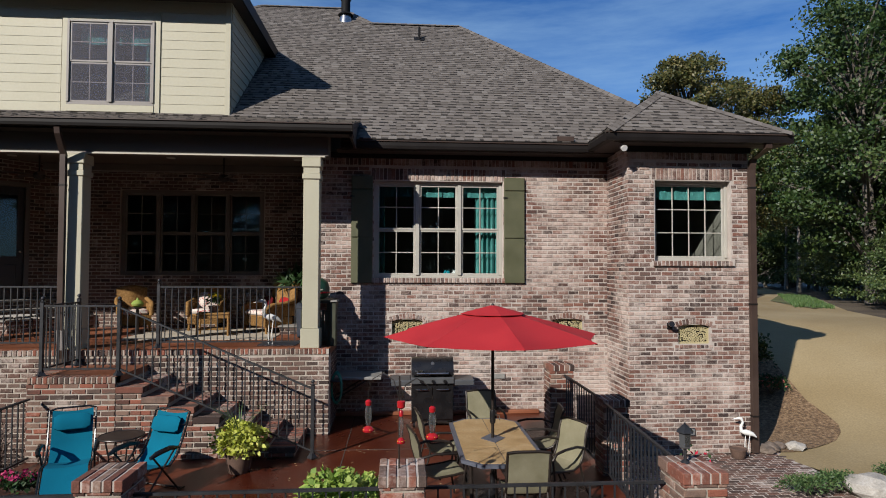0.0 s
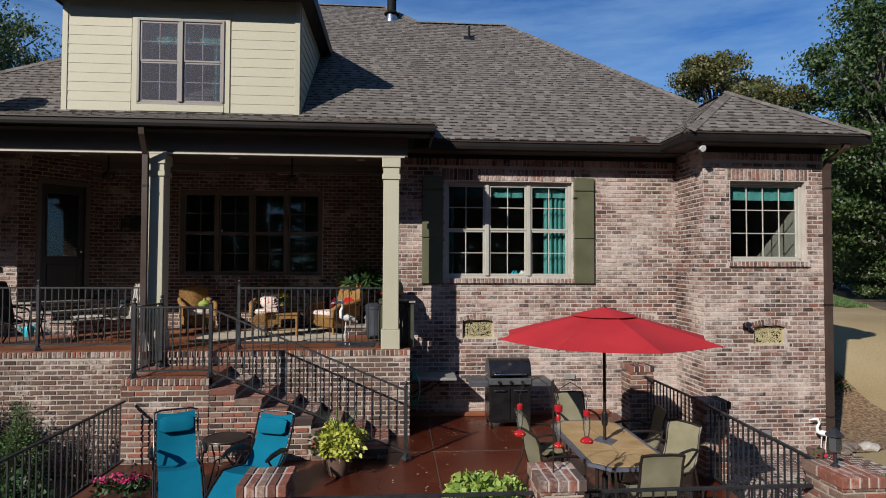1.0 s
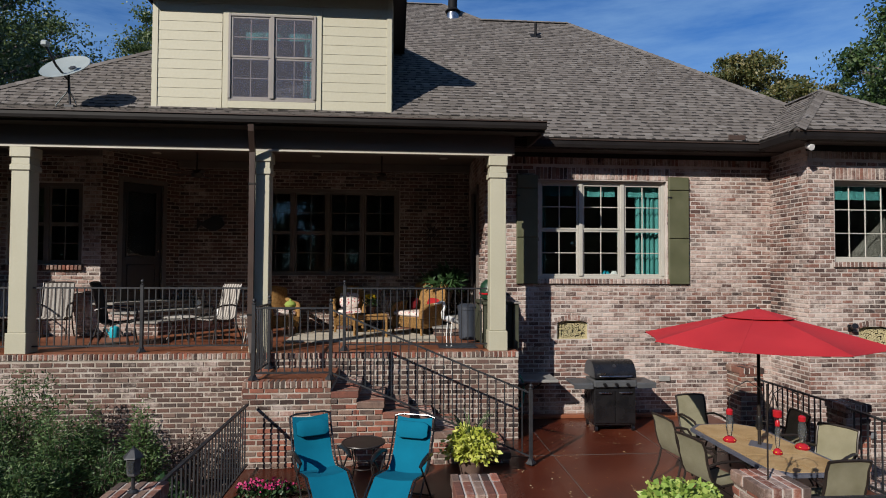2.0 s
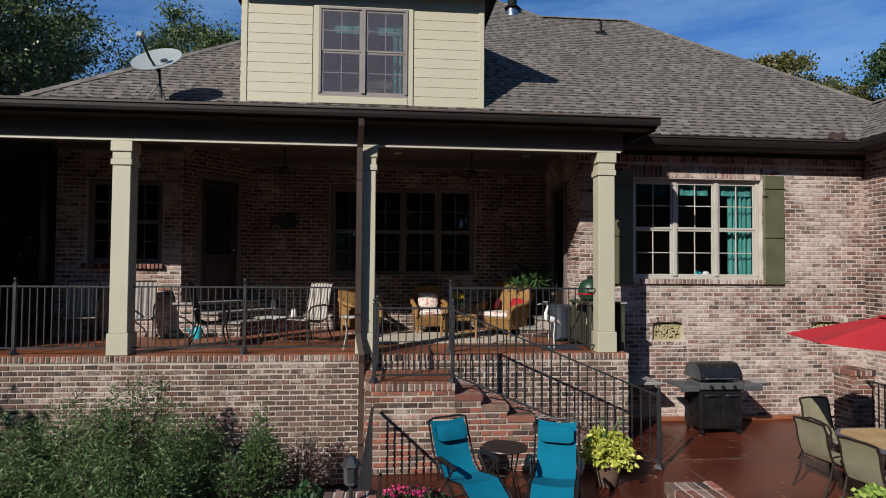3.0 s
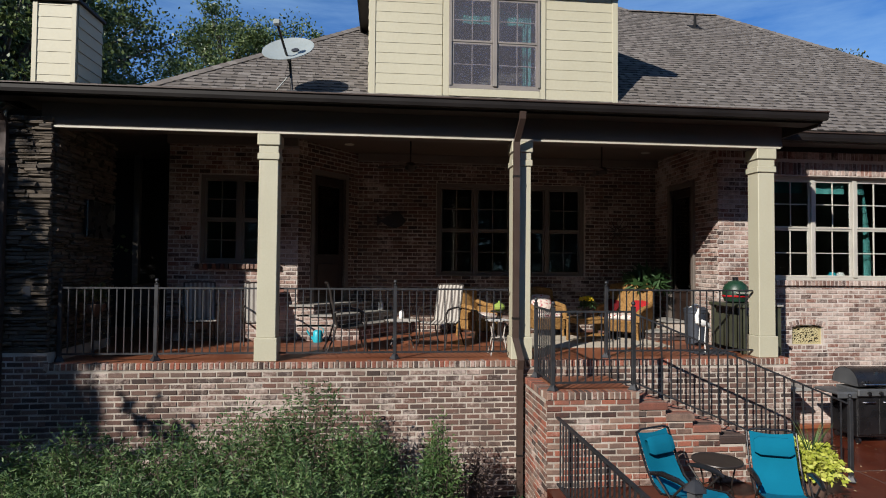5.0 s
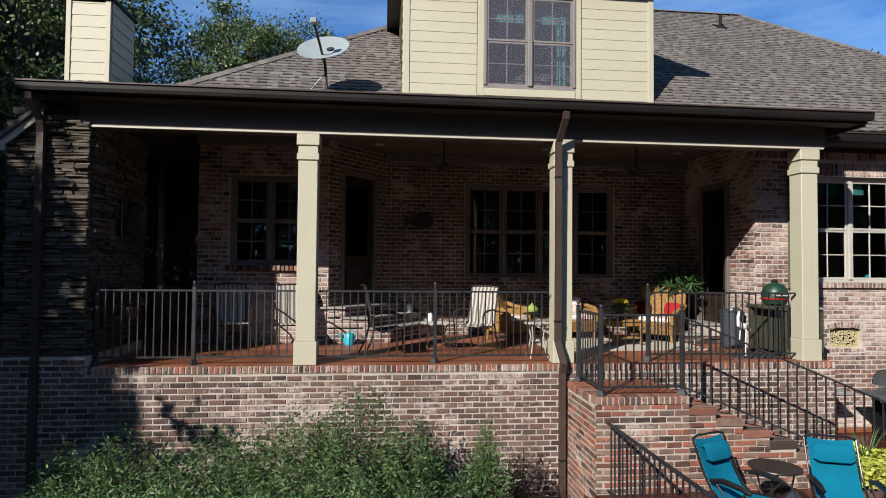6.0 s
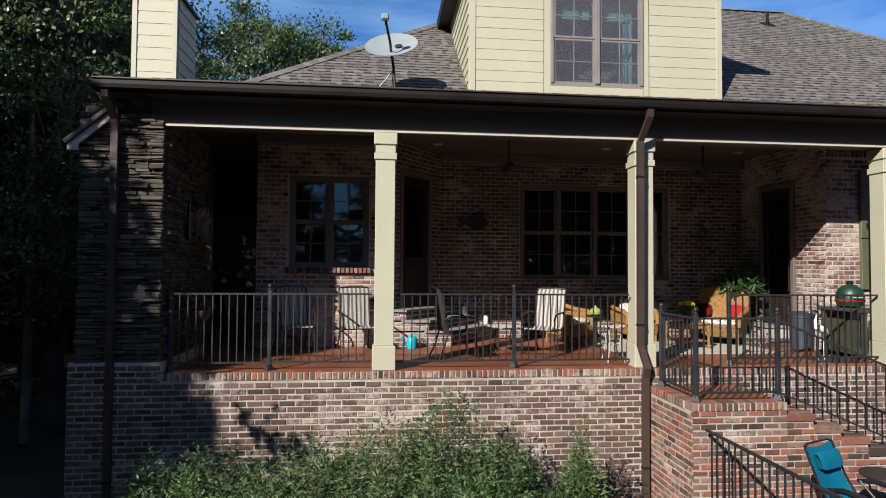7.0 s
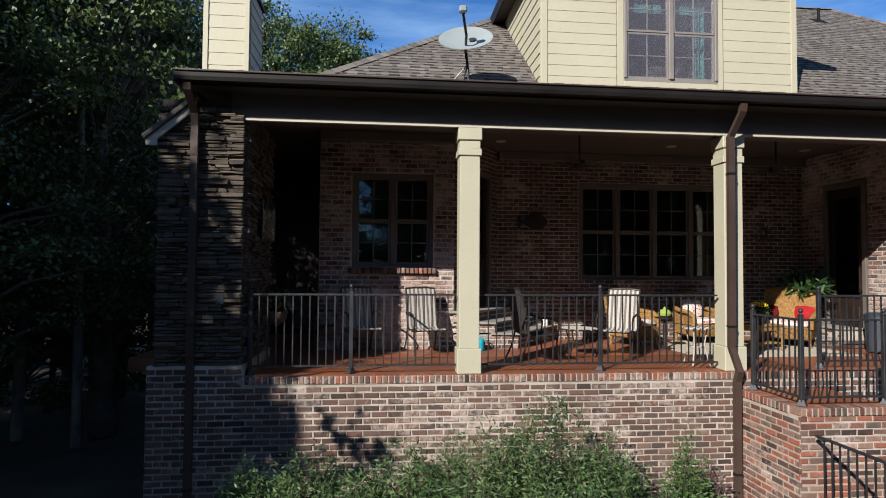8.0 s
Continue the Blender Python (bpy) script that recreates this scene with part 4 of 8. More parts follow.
for lx in (-6.75, -3.60, -1.0):
    t = thing("recessed_light", "small round recessed porch ceiling light, unlit", "ceiling light", "porch ceiling lights", (lx, 12.45, 3.6))
    part("trim_ring", Geo().lathe([(0.05, -0.004), (0.085, -0.012), (0.09, 0.0), (0.05, 0.0)], n=18), M["whitetrim"], t, "", True)
    part("bulb", Geo().lathe([(0.0, -0.003), (0.05, -0.003), (0.05, 0.0)], n=14), M["frame_dark"], t)


# ---- gutters and downspouts ----
def gutter(name, x0, x1, y, z, label, tall=1.0):
    """A moulded eave gutter along x with its front at y and its top at z."""
    prof = [(0.0, 0.0), (0.0, -0.025), (0.012, -0.038), (0.014, -0.12), (0.026, -0.19), (0.14, -0.19), (0.14, 0.0), (0.125, 0.0), (0.125, -0.02), (0.015, -0.02), (0.015, 0.0)]
    g = Geo()
    k = len(prof)
    v = [(x, y + a, z + b * tall) for x in (x0, x1) for a, b in prof]
    f = [tuple(range(k))[::-1], tuple(range(k, 2 * k))]
    for i in range(k):
        j = (i + 1) % k
        f.append((i, j, j + k, i + k))
    g.add(v, f)
    gut = structure(name, g, M["brown"], label, "gutter")
    # lighter lip: the sun's highlight along the top edge, put in as colour
    part("lip", Geo().box(x0, x1, y - 0.007, y - 0.0005, z - 0.016, z + 0.002, 0.002), M["spout"], gut)
    return gut


gutter("gutter_porch", XL, XR, 9.35, 3.645, "dark bronze gutter along the porch eave", 0.62)
structure("trim_porch_fascia", Geo().box(XL, XR, 9.492, 9.51, 3.50, 3.63), M["brown"], "dark fascia board behind the porch gutter", "fascia")
gutter("gutter_facade", XR - 0.3, 4.75, 10.5, 3.63, "dark bronze gutter along the house eave", 0.74)
structure("trim_facade_fascia", Geo().box(XR - 0.3, 4.75, 10.642, 10.66, 3.475, 3.68).box(4.78, 7.86, 9.622, 9.64, 3.495, 3.68), M["brown"], "dark fascia board behind the eave gutter", "fascia")
gutter("gutter_bay", 4.60, 7.92, 9.48, 3.64, "dark bronze gutter along the bay eave", 0.74)
g = Geo()
g.box(4.62, 4.76, 9.5, 10.6, 3.5, 3.64, 0.02)
structure("gutter_bay_side", g, M["brown"], "dark bronze gutter returning round the bay", "gutter")
structure("soffit_facade", Geo().box(XR - 0.4, 5.18, 10.62, 11.05, 3.48, 3.5), M["soffit"], "brown soffit under the house eave", "soffit")
structure("soffit_bay", Geo().box(4.72, 7.88, 9.6, 10.0, 3.5, 3.53).box(4.72, 5.17, 10.0, 11.05, 3.5, 3.53), M["soffit"], "brown soffit under the bay eave", "soffit")
structure("trim_frieze_facade", Geo().box(-0.34, 5.17, 11.0, 11.05, 3.4, 3.5).box(5.14, 7.42, 9.95, 10.0, 3.4, 3.5), M["brown"], "dark frieze board under the eave", "trim")


def spout(name, pts, label, w=0.07):
    t = thing(name, label, "downspout", "downspouts")
    g = Geo()
    rings = []
    for i, p in enumerate(pts):
        x, y, z = p
        rings.append([(x - w / 2, y - w * 0.4, z), (x + w / 2, y - w * 0.4, z), (x + w / 2, y + w * 0.4, z), (x - w / 2, y + w * 0.4, z)])
    v = [q for r in rings for q in r]
    f = [(3, 2, 1, 0)]
    for i in range(len(pts) - 1):
        for j in range(4):
            j2 = (j + 1) % 4
            f.append((i * 4 + j, i * 4 + j2, (i + 1) * 4 + j2, (i + 1) * 4 + j))
    o = (len(pts) - 1) * 4
    f.append((o, o + 1, o + 2, o + 3))
    part("pipe", g.add(v, [q[::-1] for q in f]), M["spout"], t)
    zs = [pts[-1][2] + (pts[2][2] - pts[-1][2]) * q for q in (0.12, 0.5, 0.9)]
    for z in zs:
        hi, lo = next((p, q) for p, q in zip(pts, pts[1:]) if p[2] >= z >= q[2])
        f_ = (hi[2] - z) / (hi[2] - lo[2])
        sx_, sy_ = hi[0] + (lo[0] - hi[0]) * f_, hi[1] + (lo[1] - hi[1]) * f_
        part("strap", Geo().box(sx_ - w / 2 - 0.006, sx_ + w / 2 + 0.006, sy_ - w * 0.45, sy_ + w * 0.45, z, z + 0.03), M["brown"], t)
    return t


spout("downspout", [(-4.18, 9.42, 3.5), (-4.18, 9.44, 3.40), (-4.21, 9.66, 3.12), (-4.21, 9.68, 0.32), (-4.15, 9.60, 0.02), (-4.15, 9.66, -0.12), (-4.15, 9.67, -1.95)], "brown square downspout beside a porch column", 0.085)
spout("downspout", [(7.5, 9.56, 3.55), (7.5, 9.58, 3.42), (7.43, 9.90, 3.28), (7.42, 9.935, 3.1), (7.42, 9.935, -1.9)], "brown square downspout at the bay corner", 0.105)
spout("downspout", [(-11.12, 9.42, 3.5), (-11.12, 9.44, 3.42), (-11.1, 9.66, 3.2), (-11.1, 9.68, 3.05), (-11.1, 9.68, -1.95)], "brown square downspout on the stone pier", 0.085)

# ---- landing and stairs ----
LX0, LX1, LY = -4.06, -2.86, 8.62
LZ = -0.235
landing = structure("stair_landing", Geo().box(LX0 + 0.01, LX1, LY + 0.02, PORCH_Y, LZ - 0.1, LZ), M["deck"], "stained terracotta stair landing edged with rowlock brick", "landing")
lwall = brick_wall("wall_landing", "red-toned brick wall below the stair landing", LX0, LX1, PATIO_Z, LZ - 0.09, LY, 0.3, near=(LX0, LX1, -1.5, 0), seed=51, warm=True)
side_wall("wall_landing_side", "red-toned brick side of the stair landing", LX0, -1, LY, PORCH_Y, YARD_Z, LZ - 0.09, 0.3, near=(8.6, 9.8, -1.6, 0), seed=52, warm=True, inset=0.31)


def rowlock_edge(parent, x0, x1, y, z, step=0.073, side=False, mat="brick_warm_obj"):
    """A course of bricks on edge whose ends face -y (or -x)."""
    key = "rowlock " + mat
    if key not in BRICK_MESHES:
        BRICK_MESHES[key] = Geo().box(0.008, 0.065, -0.02, 0.17, -0.092, 0.0, 0.008).mesh("brick", M[mat])
    k = int((x1 - x0) / step)
    r = random.Random(int(x0 * 100))
    for i in range(k):
        ob = new("brick", BRICK_MESHES[key])
        ob.parent = parent
        m = Matrix.Translation((x0 + i * step, y, z + 0.004 + r.uniform(-0.002, 0.002)))
        if side:
            m = Matrix.Translation((x0, y + i * step + 0.073, z + 0.004)) @ pose(0, 0, 0, 0, 0, -90)
        ob.matrix_basis = m


part("mortar_bed", Geo().box(LX0 + 0.012, LX1, LY - 0.012, LY + 0.15, LZ - 0.088, LZ - 0.001).box(LX0 - 0.012, LX0 + 0.15, LY + 0.18, PORCH_Y - 0.02, LZ - 0.088, LZ - 0.001), M["mortar"], landing)
rowlock_edge(landing, LX0, LX1, LY, LZ)
rowlock_edge(landing, LX0 + 0.0, LX0 + 1.0, LY + 0.18, LZ, side=True)
NR, RISE, TREAD = 8, (LZ - PATIO_Z) / 8, 0.357
steps = structure("stairs", Geo().box(LX1 - 0.02, LX1 + 0.01, LY + 0.05, PORCH_Y, PATIO_Z, LZ - 0.1), M["mortar"], "brick stairs down from the landing to the patio", "stairs")
rng = random.Random(61)
for i in range(NR - 1):
    x0, z1 = LX1 + i * TREAD, LZ - (i + 1) * RISE
    part("step_core", Geo().box(x0, x0 + TREAD, LY + 0.01, PORCH_Y, PATIO_Z, z1 - 0.09), M["mortar"], steps)
    rects = course_rects(TREAD, z1 - 0.09 - PATIO_Z, (), 0.06 * i)
    lay(steps, rects, (x0, LY + 0.005, PATIO_Z), (1, 0, 0), (0, -1, 0), (-1, 9, -1, 9), True, 70 + i)
    key = "tread_brick"
    if key not in BRICK_MESHES:
        BRICK_MESHES[key] = Geo().box(0.0, TREAD + 0.025, 0.005, 0.068, -0.088, 0.0, 0.007).mesh("brick", M["brick_warm_obj"])
    for q in range(15):
        ob = new("brick", BRICK_MESHES[key])
        ob.parent = steps
        ob.matrix_basis = Matrix.Translation((x0 + 0.0, LY - 0.012 + q * 0.073, z1 + rng.uniform(-0.003, 0.003)))

# ---- patio ----
structure("patio_floor", Geo().box(-4.05, 3.95, 4.6, FY, PATIO_Z - 0.15, PATIO_Z), M["patio"], "glossy red-stained concrete patio scattered with dry leaves", "patio")
structure("wall_patio_side", Geo().box(3.86, 3.95, 4.7, 11.0, YARD_Z, PATIO_Z - 0.15).box(-4.05, -3.95, 4.7, 8.6, YARD_Z, PATIO_Z - 0.15).box(-4.05, 3.95, 4.6, 4.7, YARD_Z, PATIO_Z - 0.15), M["mortar"], "low retaining edge of the patio", "wall")
for x in (0.35, 2.1):
    structure("trim_patio_score", Geo().box(x - 0.005, x + 0.005, 4.7, 10.9, PATIO_Z - 0.001, PATIO_Z + 0.003), M["roofdeck"], "thin dark score line across the patio concrete", "score line")
for y in (6.6, 8.9):
    structure("trim_patio_score", Geo().box(-2.7, 3.85, y - 0.005, y + 0.005, PATIO_Z - 0.001, PATIO_Z + 0.004), M["roofdeck"], "thin dark score line across the patio concrete", "score line")
structure("trim_patio_joint", Geo().box(-0.2, 3.8, 10.93, 11.045, PATIO_Z, PATIO_Z + 0.07, 0.01), M["deck"], "low terracotta kerb along the wall base", "kerb")
pv = structure("pavement_brick", Geo().box(3.95, 7.9, 7.2, 10.0, YARD_Z - 0.08, YARD_Z - 0.007).box(3.95, 7.6, 3.0, 7.2, YARD_Z - 0.08, YARD_Z - 0.007), M["mortar_pale"], "brick paved path beside the bay", "brick path")
rng = random.Random(77)
key = "paver"
BRICK_MESHES[key] = Geo().box(0.010, 0.191, 0.010, 0.090, -0.05, 0.0, 0.006).mesh("brick", M["brick_plain_obj"])
gj = Geo()
made = 0
for r_ in range(68):
    for c_ in range(20):
        x, y = 3.95 + c_ * BL - (BL / 2 if r_ % 2 else 0), 3.2 + r_ * 0.1
        if x < 3.95 or x > 7.7 - max(0.0, (8.4 - y) * 0.06) or y > 9.9:
            continue
        dz = rng.uniform(-0.004, 0.003)
        if y > 7.6 and x > 5.2 and made < 300:
            ob = new("brick", BRICK_MESHES[key])
            ob.parent = pv
            ob.matrix_basis = Matrix.Translation((x, y, YARD_Z + dz))
            made += 1
        else:
            gj.box(x + 0.010, x + 0.191, y + 0.010, y + 0.090, YARD_Z - 0.05, YARD_Z + dz, 0.006)
tagged(part("brick_paving", gj, M["brick_plain"], pv), kind="stuff")

# ---- roofs ----
SLOPE = 0.775


def main_z(y):
    return 3.69 + SLOPE * (y - 10.55)


def inside(poly, x, y):
    c = False
    for (x1, y1), (x2, y2) in zip(poly, poly[1:] + poly[:1]):
        if (y1 > y) != (y2 > y) and x < (x2 - x1) * (y - y1) / (y2 - y1) + x1:
            c = not c
    return c


def shingles(roof, poly, origin, along, up, seed, near=None, limit=300, expo=0.138):
    """Courses of laminated shingle tabs on a plane, with the darker under layer in the gaps; poly in (along, up)."""
    r = random.Random(seed)
    o, a, b = Vector(origin), Vector(along).normalized(), Vector(up).normalized()
    n = a.cross(b).normalized()
    us, vs = [p[0] for p in poly], [p[1] for p in poly]
    g, dark = Geo(), Geo()
    v = min(vs)
    made = 0
    meshes = {}
    faces = [(0, 1, 2, 3), (4, 5, 1, 0), (4, 0, 3), (1, 5, 2)]
    while v < max(vs):
        u = min(us) - r.uniform(0, 0.3)
        gap = False
        while u < max(us):
            w = r.choice((0.07, 0.10, 0.13, 0.17)) if gap else r.choice((0.09, 0.12, 0.16, 0.21))
            if inside(poly, u + w / 2, v + expo / 2):
                t = 0.005 if gap else r.choice((0.011, 0.014, 0.017))
                lo = [(u + 0.001, v - 0.004), (u + w - 0.001, v - 0.004), (u + w - 0.001, v + expo + 0.01), (u + 0.001, v + expo + 0.01)]
                hs = (t, t, 0.003, 0.003)
                if not gap and near and made < limit and near[0] < u < near[1] and near[2] < v < near[3]:
                    k2 = (w, t)
                    if k2 not in meshes:
                        p = [a * (c - u) + b * (d - v) + n * h for (c, d), h in zip(lo, hs)] + [a * (c - u) + b * (d - v) for c, d in lo[:2]]
                        meshes[k2] = Geo().add(p, faces).mesh("shingle", M["shingle_obj"])
                    ob = new("shingle", meshes[k2])
                    ob.parent = roof
                    ob.matrix_basis = Matrix.Translation(o + a * u + b * v)
                    made += 1
                elif gap:
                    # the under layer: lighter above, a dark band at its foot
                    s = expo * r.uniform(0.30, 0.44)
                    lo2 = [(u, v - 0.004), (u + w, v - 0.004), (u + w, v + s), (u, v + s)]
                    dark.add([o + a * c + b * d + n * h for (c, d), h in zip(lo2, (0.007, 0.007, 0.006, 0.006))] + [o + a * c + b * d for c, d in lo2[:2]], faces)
                    g.add([o + a * c + b * d + n * 0.0035 for c, d in lo], [(0, 1, 2, 3)])
                else:
                    p = [o + a * c + b * d + n * h for (c, d), h in zip(lo, hs)] + [o + a * c + b * d for c, d in lo[:2]]
                    g.add(p, faces)
            u += w
            gap = not gap
        v += expo
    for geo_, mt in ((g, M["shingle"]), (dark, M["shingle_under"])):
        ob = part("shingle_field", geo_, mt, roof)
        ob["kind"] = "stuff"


SL = math.sqrt(1 + SLOPE ** 2)
plan = [(0.35, 10.5), (7.25, 10.5), (2.8, 16.4), (0.35, 16.4), (-0.64, 17.6), (-3.0, 17.6), (-9.95, 11.13), (0.35, 11.13)]
roof = structure("roof_main", Geo().slab([(x, y, main_z(y)) for x, y in plan], 0.1), M["roofdeck"], "weathered grey-brown shingled hip roof", "roof")
shingles(roof, [(x, (y - 10.5) * SL) for x, y in plan], (0, 10.5, main_z(10.5) + 0.002), (1, 0, 0), (0, 1, SLOPE), 5, near=(0.6, 4.4, 0.0, 1.3))
g = Geo()
g.slab([(-9.95, 11.13, main_z(11.13)), (-3.0, 17.6, main_z(17.6)), (-9.95, 24.2, main_z(11.25))], 0.08)
g.slab([(7.25, 10.5, main_z(10.5)), (7.9, 14.0, main_z(10.5)), (7.9, 26, main_z(10.5)), (4.5, 19.5, main_z(13.3)), (2.8, 16.4, main_z(16.4))], 0.08)
g.slab([(-3.0, 17.6, main_z(17.6)), (-0.64, 17.6, main_z(17.6)), (7.9, 26, main_z(10.5)), (-9.95, 26, main_z(10.5))], 0.08)
g.slab([(-0.64, 17.6, main_z(17.6)), (0.35, 16.4, main_z(16.4)), (0.35, 18.8, main_z(16.4))], 0.08)
g.slab([(0.35, 16.4, main_z(16.4)), (2.8, 16.4, main_z(16.4)), (4.5, 19.5, main_z(13.3)), (0.35, 19.5, main_z(13.3))], 0.08)
structure("roof_main_far_sides", g, M["shingle"], "shingled far slopes of the house roof", "roof")


def ridge_caps(name, a, b, label):
    a, b = Vector(a), Vector(b)
    d = b - a
    k = max(2, int(d.length / 0.16))
    t = structure(name, Geo().tube([a - Vector((0, 0, 0.03)), b - Vector((0, 0, 0.03))], 0.05, 6), M["roofdeck"], label, "roof ridge")
    side = Vector((0, 0, 1)).cross(d).normalized()
    g = Geo()
    for i in range(k):
        p, q = a + d * (i / k), a + d * ((i + 1.25) / k)
        up = Vector((0, 0, 0.035))
        dn = Vector((0, 0, -0.05))
        lift = Vector((0, 0, 0.012))
        g.add([p + side * 0.13 + dn + lift, p + up + lift, p - side * 0.13 + dn + lift, q + side * 0.13 + dn, q + up, q - side * 0.13 + dn], [(0, 1, 4, 3), (1, 2, 5, 4)])
    tagged(part("cap_shingle", g, M["shingle"], t), kind="stuff")


ridge_caps("roof_hip_right", (7.25, 10.5, main_z(10.5)), (2.8, 16.4, main_z(16.4)), "hip line of cap shingles")
ridge_caps("roof_hip_left", (-9.95, 11.13, main_z(11.13)), (-3.0, 17.6, main_z(17.6)), "hip line of cap shingles")
ridge_caps("roof_ridge_low", (2.8, 16.4, main_z(16.4)), (0.35, 16.4, main_z(16.4)), "ridge line of cap shingles")
ridge_caps("roof_ridge_step", (0.35, 16.4, main_z(16.4)), (-0.64, 17.6, main_z(17.6)), "hip line of cap shingles")
ridge_caps("roof_ridge_top", (-0.64, 17.6, main_z(17.6)), (-3.0, 17.6, main_z(17.6)), "ridge line of cap shingles")

# bay roof
PK = (6.2, 11.0, 4.78)
ez = 3.66
bs = (PK[2] - ez) / (PK[1] - 9.5)
br = structure("roof_bay", Geo().slab([(4.62, 9.5, ez), (7.9, 9.5, ez), PK], 0.06), M["roofdeck"], "small shingled hip roof over the bay", "roof")
shingles(br, [(4.62, 0), (7.9, 0), (PK[0], (PK[1] - 9.5) * math.sqrt(1 + bs * bs))], (0, 9.5, ez + 0.002), (1, 0, 0), (0, 1, bs), 15, near=(4.6, 8, -0.1, 1.3))
bs2 = (PK[2] - ez) / (PK[0] - 4.62)
lb = structure("roof_bay_left", Geo().slab([(4.62, 10.56, ez), (4.62, 9.5, ez), PK, (PK[0], 12.0, PK[2])], 0.06), M["roofdeck"], "shingled side slope of the bay roof", "roof")
sl2 = math.sqrt(1 + bs2 * bs2)
shingles(lb, [(-10.56, 0), (-9.5, 0), (-PK[1], (PK[0] - 4.62) * sl2), (-12.0, (PK[0] - 4.62) * sl2)], (4.62, 0, ez + 0.002), (0, -1, 0), (1, 0, bs2), 16)
structure("roof_bay_right", Geo().slab([(7.9, 9.5, ez), (7.9, 14.0, ez), (PK[0], 14.0, PK[2]), PK], 0.06), M["shingle"], "shingled side slope of the bay roof", "roof")
ridge_caps("roof_bay_hip_left", (4.62, 9.5, ez), PK, "hip line of cap shingles")
ridge_caps("roof_bay_hip_right", (7.9, 9.5, ez), PK, "hip line of cap shingles")
ridge_caps("roof_bay_ridge", PK, (PK[0], 12.0, PK[2]), "ridge line of cap shingles")

# porch roof
PS = 0.28


def porch_z(y):
    return 3.645 + PS * (y - 9.38)


pr = structure("roof_porch", Geo().slab([(XL, 9.38, porch_z(9.38)), (XR, 9.38, porch_z(9.38)), (XR, 11.32, porch_z(11.32)), (XL, 11.32, porch_z(11.32))], 0.1), M["roofdeck"], "low shingled porch roof", "roof")
shingles(pr, [(XL, 0), (XR, 0), (XR, 2.02), (XL, 2.02)], (0, 9.38, porch_z(9.38) + 0.002), (1, 0, 0), (0, 1, PS), 25, near=(-10.5, -6.5, 0.3, 2.1))
structure("roof_porch_gable", Geo().slab([(XR - 0.02, 9.5, 3.46), (XR - 0.02, 10.5, 3.46), (XR - 0.02, 11.2, porch_z(11.2) - 0.11), (XR - 0.02, 9.5, porch_z(9.5) - 0.11)], 0.04), M["soffit"], "brown closed end of the porch roof", "roof end")
structure("roof_porch_end", Geo().box(XL - 0.02, XL + 0.04, 9.4, 11.3, 3.51, 3.65), M["brown"], "dark fascia at the end of the porch roof", "fascia")

# small lower roof beside the pier
g = Geo().slab([(-11.72, 9.66, 2.925), (-11.1, 9.66, 3.455), (-11.1, 12.0, 3.455), (-11.72, 12.0, 2.925)], 0.05)
structure("roof_pier", g, M["shingle"], "narrow sloping roof beside the stone pier", "roof")
structure("trim_rake", Geo().slab([(-11.68, 9.70, 2.81), (-11.55, 9.70, 2.81), (-11.55, 9.70, 2.89), (-11.10, 9.70, 3.27), (-11.10, 9.70, 3.37), (-11.68, 9.70, 2.88)], 0.03), M["whitetrim"], "pale rake board beside the pier", "trim")

# ---- dormer ----
DX0, DX1, DY, DZ0, DZ1 = -6.37, -2.07, 11.21, 4.02, 6.36
dwin = (-5.03, -3.46, 4.34, 5.94)
dorm = structure("wall_dormer", panel(DX0, DX1, DZ0, DZ1, DY + 0.02, DY + 0.15, [dwin]), M["siding"], "cream lap-sided dormer wall", "dormer wall")


def lap_board(x, s, y0, y1, z0, z1):
    """One solid lap board on a wall of constant x that faces s (-1 or +1)."""
    sec = [(x - s * 0.012, z0), (x + s * 0.022, z0), (x + s * 0.008, z1), (x - s * 0.012, z1)]
    v = [(u, y, z) for y in (y0, y1) for u, z in sec]
    f = [(0, 1, 5, 4), (1, 2, 6, 5), (2, 3, 7, 6), (3, 0, 4, 7), (3, 2, 1, 0), (4, 5, 6, 7)]
    return Geo().add(v, f if s < 0 else [q[::-1] for q in f])


def siding_boards(parent, x0, x1, z0, z1, y, holes, expo=0.174):
    z = z0
    while z < z1 - 0.03:
        top = min(z + expo, z1)
        for u0, u1, a, b in cut((x0, x1, z + 0.001, top), holes):
            g = Geo()
            g.add([(u0, y, a), (u1, y, a), (u1, y + 0.006, b), (u0, y + 0.006, b), (u0, y + 0.03, a), (u1, y + 0.03, a), (u1, y + 0.03, b), (u0, y + 0.03, b)],
                  [(0, 1, 2, 3), (4, 5, 1, 0), (4, 0, 3, 7), (1, 5, 6, 2), (5, 4, 7, 6), (3, 2, 6, 7)])
            part("siding_board", g, M["siding"], parent)
        z += expo


hole = (dwin[0] - 0.1, dwin[1] + 0.1, dwin[2] - 0.13, dwin[3] + 0.1)
siding_boards(dorm, DX0 + 0.1, DX1 - 0.1, DZ0 + 0.02, DZ1 - 0.03, DY, [hole])
for a, b in ((DX0, DX0 + 0.1), (DX1 - 0.1, DX1)):
    part("corner_board", Geo().box(a, b, DY - 0.012, DY + 0.03, DZ0, DZ1, 0.004), M["siding"], dorm)
for q in ((hole[0], dwin[0], hole[2], hole[3]), (dwin[1], hole[1], hole[2], hole[3])):
    part("window_casing", Geo().box(q[0], q[1], DY - 0.016, DY + 0.03, q[2], q[3], 0.004), M["siding"], dorm)
part("window_casing", Geo().box(dwin[0], dwin[1], DY - 0.016, DY + 0.03, dwin[3], hole[3], 0.004), M["siding"], dorm)
